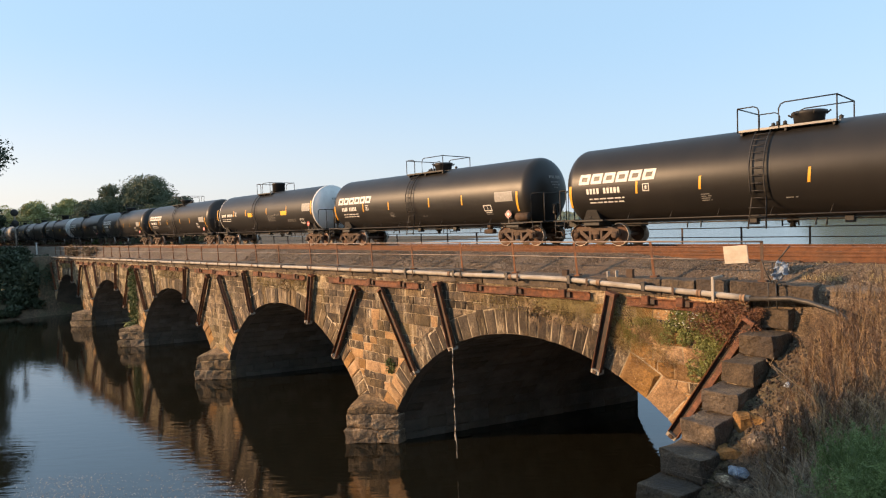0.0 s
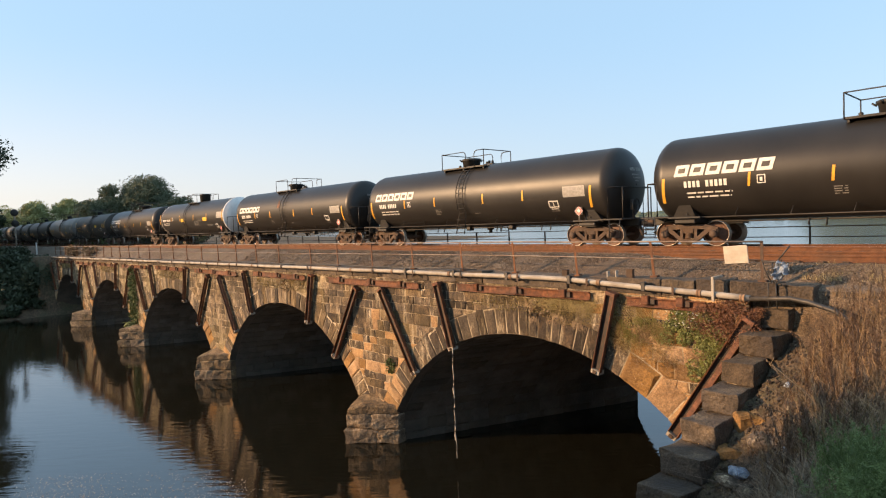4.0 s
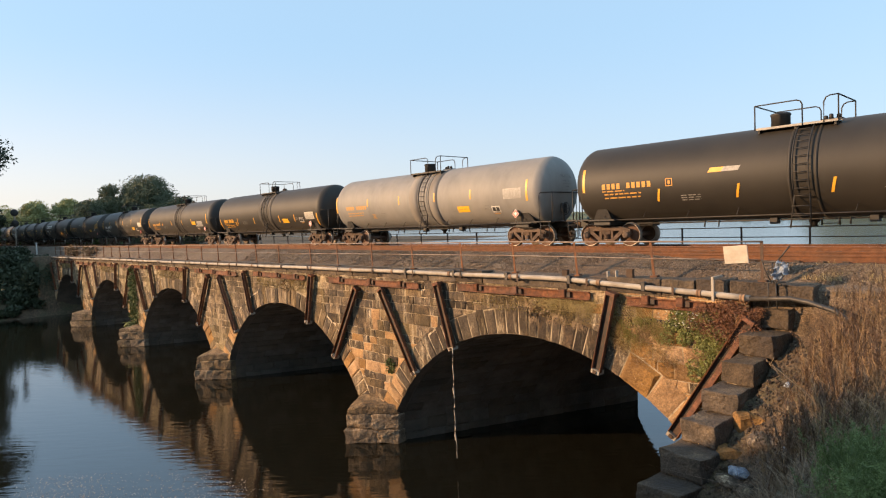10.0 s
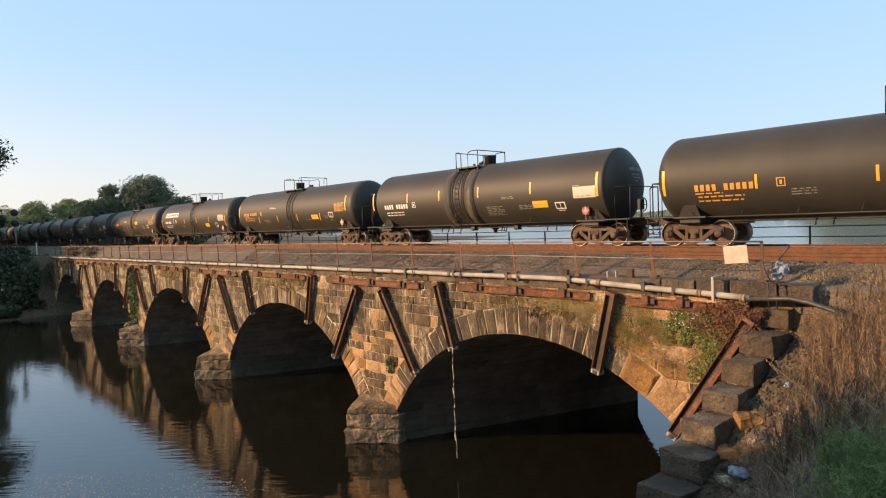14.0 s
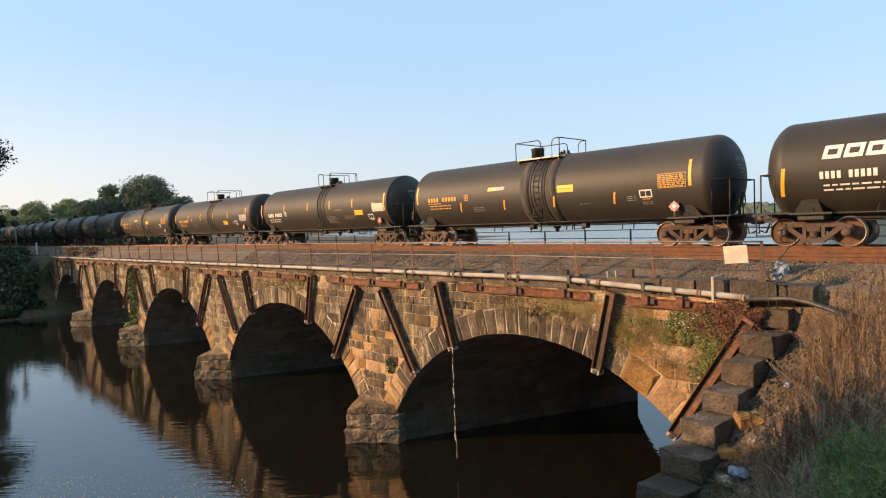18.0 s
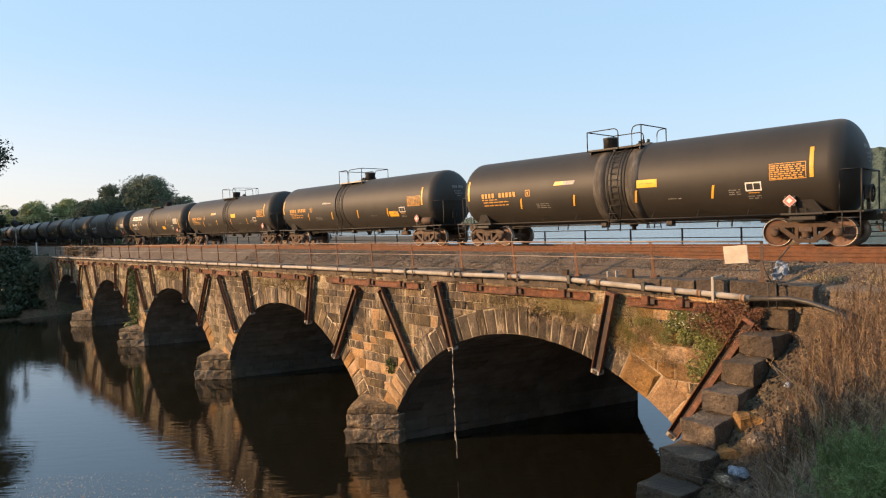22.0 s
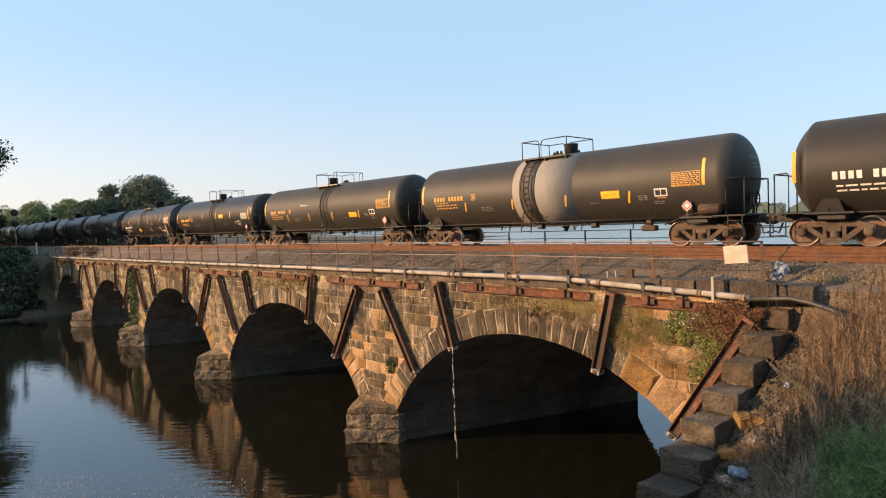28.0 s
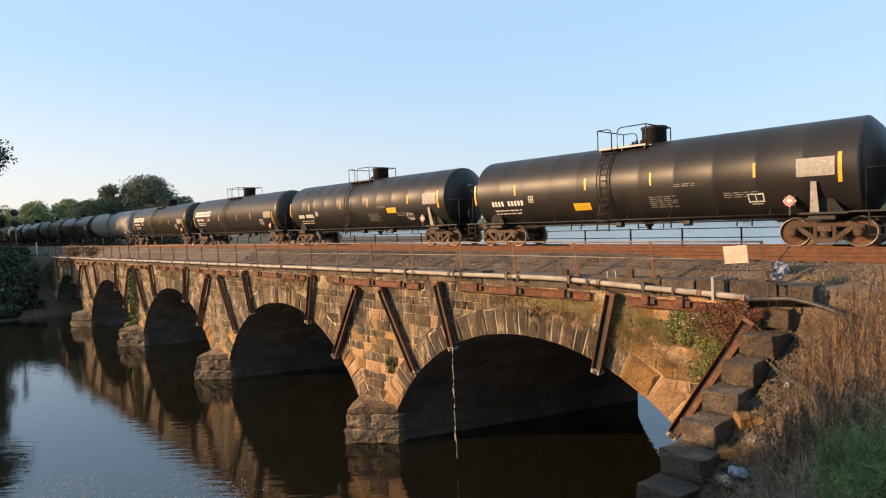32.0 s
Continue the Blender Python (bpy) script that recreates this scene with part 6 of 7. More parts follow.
def build_corner_clutter():
    y = FACE + 0.14
    board = empty("bleached_board", (-5.86, y, 0.1))
    tagged(board, "bleached blank wooden board hung on the railing", "board")
    bm = bm_new()
    box(bm, -0.30, 0.27, -0.014, 0.014, -0.22, 0.22, bevel=0.006)
    ob = part("panel", bm, BOARD, board)
    ob.matrix_basis = pose(0, -0.04, 0.04, 4, -4, 0)
    for x in (-0.2, 0.2):
        bm = bm_new()
        tube(bm, [(x, -0.05, 0.2), (x, 0.02, 0.33)], 0.008, 5)
        part("wire_tie", bm, DARK_STEEL, board)
    for x, h, m, lab in ((-8.72, 0.26, TRUCK_STEEL, "brown steel junction box"), (-9.15, 0.20, ROPE, "short pale stake"), (-9.42, 0.17, ROPE, "short pale stake"), (-10.9, 0.18, TRUCK_STEEL, "small brown cable box")):
        bm = bm_new()
        ww = 0.10 if m is TRUCK_STEEL else 0.022
        box(bm, -ww, ww, -0.06, 0.06, 0.0, h, bevel=0.01)
        box(bm, -ww * 1.1, ww * 1.1, -0.07, 0.07, h, h + 0.02)
        ob = part("junction_box" if m is TRUCK_STEEL else "stake", bm, m, at=(x, FACE + 0.06, -0.58))
        tagged(ob, lab + " on the coping", "box" if m is TRUCK_STEEL else "stake", "small fixtures on the coping")
    # twisted frame with a snagged sheet of plastic
    stand = empty("bent_steel_frame", (-4.86, FACE - 0.25, -1.1))
    tagged(stand, "bent black steel frame standing on the wall block", "steel frame")
    for nm, pts, r in (("upright", [(-0.16, 0, 0.02), (-0.17, 0, 0.62)], 0.016), ("upright", [(0.02, 0, 0.02), (-0.01, 0, 0.62)], 0.016),
                       ("crossbar", [(-0.24, 0, 0.62), (0.04, 0, 0.60)], 0.014),
                       ("bent_arm", [(-0.1, 0, 0.62), (-0.25, 0, 0.95), (-0.3, 0, 1.15)], 0.014), ("bent_arm", [(-0.05, 0, 0.62), (-0.08, 0, 1.08)], 0.014),
                       ("bent_arm", [(-0.31, 0, 1.12), (0.1, 0, 1.10), (0.12, 0, 1.16)], 0.02), ("bent_arm", [(0.03, 0, 1.12), (0.30, 0, 1.48)], 0.018),
                       ("bent_arm", [(0.0, 0, 0.62), (0.16, 0.02, 0.78), (0.30, 0.02, 1.02)], 0.012)):
        bm = bm_new()
        tube(bm, pts, r, 6)
        part(nm, bm, PIPE_DARK, stand)
    rnd = random.Random(8)
    bm = bm_new()
    g = 9
    grid = [[bm.verts.new((-0.02 + 0.30 * i / (g - 1) + rnd.uniform(-.03, .03) - 0.06 * (j < 3), -0.05 + rnd.uniform(-.07, .07), 0.70 + 0.42 * j / (g - 1) + rnd.uniform(-.03, .03))) for i in range(g)] for j in range(g)]
    for j in range(g - 1):
        for i in range(g - 1):
            if (i, j) not in ((0, 7), (7, 0), (7, 1), (6, 0), (0, 0), (7, 7), (6, 7)):
                bm.faces.new((grid[j][i], grid[j][i + 1], grid[j + 1][i + 1], grid[j + 1][i]))
    bag = part("torn_plastic_sheet", bm, PLASTIC)
    bag.matrix_basis = Matrix.Translation((-4.86, FACE - 0.25, -1.1))
    tagged(bag, "torn pale plastic sheet snagged on a steel frame", "plastic sheet")
    # hanging rope under the first arch
    rope = part("hanging_rope", rope_mesh())
    tagged(rope, "frayed knotted rope hanging from a strut foot", "rope")


def rope_mesh():
    bm = bm_new()
    rnd = random.Random(3)
    x, y = APEX0 - 3.08, FACE - 0.3
    pts, rad = [], []
    n = 34
    for i in range(n + 1):
        z = -3.45 - 3.95 * i / n
        pts.append((x + 0.02 * math.sin(i * 0.9) + rnd.uniform(-.012, .012) + (0.06 * (i - 27) / 7 if i > 27 else 0), y, z))
        rad.append(0.014 + (0.02 if i in (12, 13, 27, 28) else 0) + rnd.uniform(0, .006))
    tube(bm, pts, rad, 6)
    return mesh_of(bm, "hanging_rope", ROPE)


build_corner_clutter()


def build_signal():
    s = empty("railway_signal", (-101, 14.1, -1.1))
    tagged(s, "dark railway colour-light signal with two heads on a mast", "railway signal")
    bm = bm_new()
    tube(bm, [(0, 0, 0), (0, 0, 6.4)], 0.09, 8)
    part("mast", bm, PIPE, s)
    for z in (5.9, 4.4):
        bm = bm_new()
        lathe(bm, [(0.0, 0.0), (0.0, 0.44), (0.06, 0.47), (0.10, 0.44), (0.10, 0.0)], "x", 20, at=(0.12, 0, z))
        box(bm, 0.02, 0.12, -0.2, 0.2, z - 0.3, z + 0.3, bevel=0.03)
        part("signal_head", bm, BLACK_PART, s)
    bm = bm_new()
    box(bm, -0.35, 0.35, -0.3, 0.3, 0.0, 1.3, bevel=0.03)
    part("relay_case", bm, PIPE, s, "grey steel relay case")
    p2 = empty("white_marker_post", (-96, 15.6, -1.0))
    tagged(p2, "short white track marker post", "marker post")
    bm = bm_new()
    box(bm, -0.08, 0.08, -0.08, 0.08, 0, 1.6, bevel=0.02)
    part("post", bm, MARK_WHITE, p2)


build_signal()


# ---------------------------------------------------------------- plants
def leaf_mesh(name, centres, size, mat, rng, flat=0.0, aspect=1.7):
    """Many small leaves, each a folded pair of triangles."""
    c = np.asarray(centres, float)
    n = len(c)
    a = rng.normal(size=(n, 3))
    a /= np.linalg.norm(a, axis=1)[:, None]
    b = rng.normal(size=(n, 3))
    b[:, 2] *= 1 - flat
    b -= a * (a * b).sum(1)[:, None]
    b /= np.linalg.norm(b, axis=1)[:, None] + 1e-9
    s = size * rng.uniform(0.6, 1.35, n)[:, None]
    nrm = np.cross(a, b)
    v = np.stack([c - a * s * aspect * 0.5, c + b * s * 0.5 + nrm * s * 0.15, c + a * s * aspect * 0.5, c - b * s * 0.5 + nrm * s * 0.15], 1).reshape(-1, 3)
    i = np.arange(n) * 4
    f = np.concatenate([np.stack([i, i + 1, i + 2], 1), np.stack([i, i + 2, i + 3], 1)])
    me = bpy.data.meshes.new(name)
    me.from_pydata(v.tolist(), [], f.tolist())
    me.materials.append(mat)
    return me


def blob_points(rng, centre, radii, n, shell=0.55):
    d = rng.normal(size=(n, 3))
    d /= np.linalg.norm(d, axis=1)[:, None]
    r = shell + (1 - shell) * rng.random(n)[:, None] ** 0.7
    return np.asarray(centre) + d * r * np.asarray(radii)


def build_tree(x, y, z, height, spread, mat, seed, leaves=5200, leaf=0.34, low=0.25, label="broad green tree on the river bank", name="tree", lumps=22):
    rng = np.random.default_rng(seed)
    tree = empty(name, (x, y, z))
    tagged(tree, label, "tree", "trees on the banks")
    bm = bm_new()
    tube(bm, [(0, 0, -0.4), (0.1, 0, height * 0.25), (0.0, 0.1, height * 0.55), (0.2, 0, height * 0.85)], [height * 0.028, height * 0.022, height * 0.014, height * 0.004], 8)
    centres = []
    for k in range(lumps):
        a = rng.uniform(0, math.tau)
        t = rng.random()
        hz = height * (low + (0.93 - low) * t)
        prof = math.sin(math.pi * min(0.98, 0.22 + 0.72 * t)) ** 0.8
        rr = spread * prof * rng.uniform(0.35, 0.95)
        c = np.array((rr * math.cos(a), rr * math.sin(a), hz))
        centres.append((c, spread * rng.uniform(0.30, 0.52)))
        if k % 2 == 0:
            tube(bm, [(0, 0, hz * 0.55), tuple(c * np.array((0.5, 0.5, 0.82))), tuple(c)], [height * 0.010, height * 0.007, 0.03], 5)
    part("trunk", bm, BARK, tree)
    per = leaves // lumps
    pts = np.concatenate([blob_points(rng, c, (r, r, r * 0.85), per, 0.35) for c, r in centres])
    part("crown", leaf_mesh("crown", pts, leaf, mat, rng), None, tree)
    return tree


def build_bush(x, y, z, r, h, mat, seed, n=1800, leaf=0.20, label="dark leafy bush on the bank"):
    rng = np.random.default_rng(seed)
    bush = empty("bush", (x, y, z))
    tagged(bush, label, "bush", "bushes on the banks")
    bm = bm_new()
    pts = []
    for k in range(9):
        a = rng.uniform(0, math.tau)
        c = (r * 0.55 * math.cos(a), r * 0.55 * math.sin(a), h * rng.uniform(0.25, 0.72))
        tube(bm, [(0, 0, -0.3), c], [0.05, 0.02], 5)
        pts.append(blob_points(rng, c, (r * 0.5, r * 0.5, h * 0.32), n // 9, 0.3))
    part("stems", bm, BARK, bush)
    part("foliage", leaf_mesh("foliage", np.concatenate(pts), leaf, mat, rng), None, bush)
    return bush


def build_trees():
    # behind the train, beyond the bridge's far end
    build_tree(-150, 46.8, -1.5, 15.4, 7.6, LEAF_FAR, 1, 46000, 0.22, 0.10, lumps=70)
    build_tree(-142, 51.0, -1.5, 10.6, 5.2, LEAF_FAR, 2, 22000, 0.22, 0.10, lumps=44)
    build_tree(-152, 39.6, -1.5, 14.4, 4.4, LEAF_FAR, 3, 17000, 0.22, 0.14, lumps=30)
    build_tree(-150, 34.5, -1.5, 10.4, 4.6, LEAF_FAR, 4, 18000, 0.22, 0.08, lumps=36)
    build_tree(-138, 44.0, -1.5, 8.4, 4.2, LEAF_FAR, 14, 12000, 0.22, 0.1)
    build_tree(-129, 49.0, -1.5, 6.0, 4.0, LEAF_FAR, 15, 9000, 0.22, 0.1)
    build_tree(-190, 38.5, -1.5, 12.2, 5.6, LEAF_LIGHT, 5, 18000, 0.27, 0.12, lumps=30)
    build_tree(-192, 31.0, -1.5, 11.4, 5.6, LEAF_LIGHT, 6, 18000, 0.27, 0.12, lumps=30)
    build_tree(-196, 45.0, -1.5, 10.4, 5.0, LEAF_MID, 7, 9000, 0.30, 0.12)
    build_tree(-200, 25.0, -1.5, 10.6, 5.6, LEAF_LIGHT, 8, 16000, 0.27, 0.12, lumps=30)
    build_tree(-215, 50.0, -1.5, 11.5, 6.5, LEAF_MID, 9, 9000, 0.34, 0.12)
    # on the far bank this side of the track; they shade the bridge's end
    build_tree(-94.0, 6.6, -2.5, 18.6, 6.4, LEAF_DARK, 10, 20000, 0.22, 0.66, lumps=40)
    build_tree(-97, 6.2, -2.2, 13.5, 6.0, LEAF_DARK, 17, 16000, 0.24, 0.12, lumps=38)
    build_tree(-99, 9.5, -2.0, 11.0, 4.0, LEAF_DARK, 11, 5500, 0.34, 0.10)
    build_tree(-104, -4, -1.6, 17.5, 7.5, LEAF_DARK, 12, 8000, 0.42, 0.10)
    build_tree(-92, -6, -3.0, 9.0, 4.5, LEAF_DARK, 13, 7000, 0.40, 0.10)
    build_tree(-110, 6, -1.5, 15.0, 6.0, LEAF_DARK, 16, 6000, 0.42, 0.10)
    # row added out of view on the left to shade the distant cars
    for i, x in enumerate((-117, -131, -146, -162, -180, -200, -225, -252, -280)):
        build_tree(x, 3.5 + (i % 3), -1.5, 15.0 + (i % 2), 7.5, LEAF_DARK, 200 + i, 5000, 0.75, 0.10, lumps=30)
    # added behind the camera, never in view: shade casters for the foot of the bank
    for i, (x, y, h) in enumerate(((-26.5, -11.5, 5.2), (-24.0, -11.5, 5.4), (-21.5, -11.5, 5.6), (-19.0, -11.5, 6.0), (-16.6, -12, 7.2), (-14.0, -12.5, 7.8), (-11.4, -13, 7.1))):
        build_tree(x, y, ground_height(x, y), h - ground_height(x, y) - 1.4, 3.9, LEAF_MID, 220 + i, 9000, 0.34, 0.12, lumps=44)
    for i, (x, y, z, r, h) in enumerate(((-88.5, 12.2, -6.0, 2.6, 5.6), (-92.5, 13.0, -3.5, 2.4, 3.6), (-86.8, 13.6, -6.6, 2.0, 5.6), (-86.0, 10.6, -7.6, 2.2, 3.4),
                                         (-91, 10.8, -5.0, 2.6, 5.4), (-97, 12.6, -2.0, 2.4, 2.6), (-84.4, 12.6, -7.7, 1.6, 2.6), (-84.6, 14.0, -7.2, 1.8, 6.0), (-87.5, 14.3, -6.0, 1.8, 5.2), (-90, 14.4, -4.0, 2.0, 3.4), (-83, 9.9, -7.9, 1.6, 1.6))):
        build_bush(x, y, z, r, h, LEAF_DARK, 30 + i, 2200, 0.24)
    for i in range(16):
        build_bush(-118 - i * 5.5, 29.5 + (i % 3), -1.6, 3.2, 4.0, LEAF_DARK if i % 3 else LEAF_MID, 60 + i, 1500, 0.36)
    for i, (x, y) in enumerate(((-76, 15.9), (-70, 16.0), (-79, 16.2))):
        build_bush(x, y, -0.95, 0.9, 1.3, GRASS_DRY, 50 + i, 600, 0.12, "dry brown weeds at the deck's edge")


build_trees()


def blades(name, roots, heights, width, mat, rng, lean=0.35):
    """Grass: each blade a bent strip of three triangles."""
    r = np.asarray(roots, float)
    n = len(r)
    h = np.asarray(heights, float)[:, None]
    a = rng.uniform(0, math.tau, n)
    side = np.stack([np.cos(a), np.sin(a), np.zeros(n)], 1) * (width * rng.uniform(0.7, 1.3, n))[:, None]
    b = rng.uniform(0, math.tau, n)
    tip = np.stack([np.cos(b), np.sin(b), np.zeros(n)], 1) * h * (lean * rng.random(n))[:, None]
    up = np.array((0, 0, 1.0))
    v = np.stack([r - side, r + side, r + side * 0.7 + up * h * 0.55 + tip * 0.35, r - side * 0.7 + up * h * 0.55 + tip * 0.35, r + up * h * 0.97 + tip], 1).reshape(-1, 3)
    i = np.arange(n) * 5
    f = np.concatenate([np.stack([i, i + 1, i + 2], 1), np.stack([i, i + 2, i + 3], 1), np.stack([i + 3, i + 2, i + 4], 1)])
    me = bpy.data.meshes.new(name)
    me.from_pydata(v.tolist(), [], f.tolist())
    me.materials.append(mat)
    return me


def bank_points(rng, n, x0, x1, y0, y1, margin=0.35):
    out = []
    while len(out) < n:
        x, y = rng.uniform(x0, x1), rng.uniform(y0, y1)
        if x > -4.55 - 0.2 * max(0, 15.3 - y) + margin:
            out.append((x, y, ground_height(x, y) - 0.02))
    return np.array(out)


def build_bank_plants():
    rng = np.random.default_rng(77)
    # matted dead grass lying on the bank
    pts = bank_points(rng, 34000, -6.5, 0.4, 4.5, 15.4)
    keep = np.array([noise.noise((p_[0] * 1.1, p_[1] * 1.1, 2.0)) + 0.30 * (p_[0] + 0.28 * p_[1]) > -0.25 for p_ in pts])
    pts = pts[keep]
    ob = part("matted_grass", blades("matted_grass", pts, rng.uniform(0.06, 0.26, len(pts)), 0.0042, STRAW, rng, 2.4))
    tagged(ob, "matted dead brown grass lying on the bank", "grass", kind="stuff")
    # long fallen stems
    pts = bank_points(rng, 900, -5.5, 0.5, 5.0, 14.8, 0.4)
    ob = part("fallen_stems", blades("fallen_stems", pts + np.array((0, 0, .06)), rng.uniform(0.12, 0.3, len(pts)), 0.006, STALK, rng, 5.0))
    tagged(ob, "long broken weed stems fallen across the bank", "weeds", kind="stuff")
    # taller straw by the track corner, in tufts
    pts = []
    for _ in range(150):
        y = rng.uniform(8.0, 15.2) if _ < 90 else rng.uniform(14.3, 15.7)
        x = -y * rng.uniform(0.12, 0.30) if _ < 90 else rng.uniform(-3.9, -0.6)
        for p_ in range(50):
            q = (x + rng.normal() * 0.16, y + rng.normal() * 0.16)
            if q[0] > -4.1:
                pts.append((*q, (ground_height(*q) if q[1] < 15.35 else -0.75) - 0.02))
    pts = np.array(pts)
    ob = part("tall_dry_grass", blades("tall_dry_grass", pts, rng.uniform(0.08, 0.40, len(pts)), 0.0042, GRASS_DRY, rng, 1.1))
    tagged(ob, "tall straw-coloured dead grass by the track", "grass", kind="stuff")
    # fresh green feathery weeds
    pts = []
    for cx, cy, r in ((-1.42, 6.2, 0.25), (-1.2, 6.1, 0.42), (-0.95, 6.0, 0.5), (-1.08, 6.8, 0.36), (-1.05, 5.4, 0.4), (-0.75, 5.8, 0.5), (-0.98, 7.3, 0.28)):
        for _ in range(620):
            a, d = rng.uniform(0, math.tau), r * math.sqrt(rng.random())
            x, y = cx + d * math.cos(a), cy + d * math.sin(a)
            pts.append((x, y, ground_height(x, y) - 0.02))
    pts = np.array(pts)
    hs = rng.uniform(0.08, 0.48, len(pts)) * np.array([0.75 + 1.3 * noise.noise((p_[0] * 5, p_[1] * 5, 1.0)) for p_ in pts])
    ob = part("green_grass", blades("green_grass", pts, hs, 0.0022, GRASS_GREEN, rng, 0.7))
    tagged(ob, "fresh green feathery weeds on the bank", "grass", kind="stuff")
    fluff = []
    for _ in range(420):
        q = pts[rng.integers(len(pts))]
        L = rng.uniform(0.16, 0.46)
        tip = np.array((rng.normal() * 0.22, rng.normal() * 0.22, 1.0)) * L
        t = rng.uniform(0.1, 1.0, 150)[:, None]
        fluff.append(q + tip * t + rng.normal(size=(150, 3)) * 0.034 * (1.15 - t))
    ob = part("feathery_weeds", leaf_mesh("feathery_weeds", np.concatenate(fluff), 0.0055, GRASS_GREEN, rng, aspect=6.0))
    tagged(ob, "fine feathery green leaves of low weeds", "weeds", kind="stuff")
    # short green grass at the track's edge
    pts = []
    while len(pts) < 1500:
        x, y = rng.uniform(-4.6, -1.0), rng.uniform(16.0, 17.3)
        if noise.noise((x * 1.3, y * 1.3, 6.0)) > -0.05:
            pts.append((x, y, -0.50 + 0.2 * (y - 16.0)))
    ob = part("verge_grass", blades("verge_grass", np.array(pts), rng.uniform(0.05, 0.2, len(pts)), 0.004, GRASS_OLIVE, rng, 0.9))
    tagged(ob, "sparse olive grass on the ballast shoulder", "grass", kind="stuff")
    # dead flower stalks
    rnd = random.Random(12)
    spots = []
    while len(spots) < 210:
        if len(spots) % 5 == 0:
            y = rnd.uniform(7.0, 14.8)
            x = -y * rnd.uniform(0.16, 0.31)
        else:
            x, y = spots[-1][0] + rnd.gauss(0, 0.16), spots[-1][1] + rnd.gauss(0, 0.16)
        if x > -4.55 - 0.2 * (15.3 - y) + 0.8 and y < 15.0:
            spots.append((x, y))
    for x, y in spots:
        h = rnd.uniform(0.40, 1.05) * (1.1 if y > 10 else 0.75)
        bm = bm_new()
        lx, ly = rnd.gauss(0, 0.10), rnd.gauss(0, 0.10)
        if rnd.random() < 0.2:
            lx, ly = lx * 4, ly * 4
        tube(bm, [(0, 0, -0.05), (lx * 0.3, ly * 0.3, h * 0.5), (lx, ly, h)], [0.008, 0.006, 0.003], 5)
        for k in range(rnd.randint(5, 11)):
            t = rnd.uniform(0.3, 0.95)
            a = rnd.uniform(0, math.tau)
            base = Vector((lx * t, ly * t, h * t))
            end = base + Vector((math.cos(a), math.sin(a), rnd.uniform(1.2, 3.0))) * rnd.uniform(0.02, 0.06)
            tube(bm, [base, end], [0.004, 0.002], 4)
        plume = rnd.choice((0.018, 0.03, 0.045, 0.075))
        for k in range(int((120 + 1600 * plume) * h)):
            t = rnd.uniform(0.22, 1.0)
            w = plume * (1.25 - t) * rnd.uniform(0.3, 1.4)
            a = rnd.uniform(0, math.tau)
            c = Vector((lx * t + w * math.cos(a), ly * t + w * math.sin(a), h * t))
            vs = [bm.verts.new(c + Vector((rnd.uniform(-.013, .013), rnd.uniform(-.013, .013), rnd.uniform(-.024, .024)))) for _ in range(3)]
            bm.faces.new(vs)
        ob = part("dead_weed_stalk", bm, GRASS_DRY if rnd.random() < 0.3 else STALK, at=pose(x, y, ground_height(x, y), 0, 0, rnd.uniform(0, 360)))
        tagged(ob, "tall dead brown weed stalk on the bank", "weed", "dead weeds on the bank")


build_bank_plants()


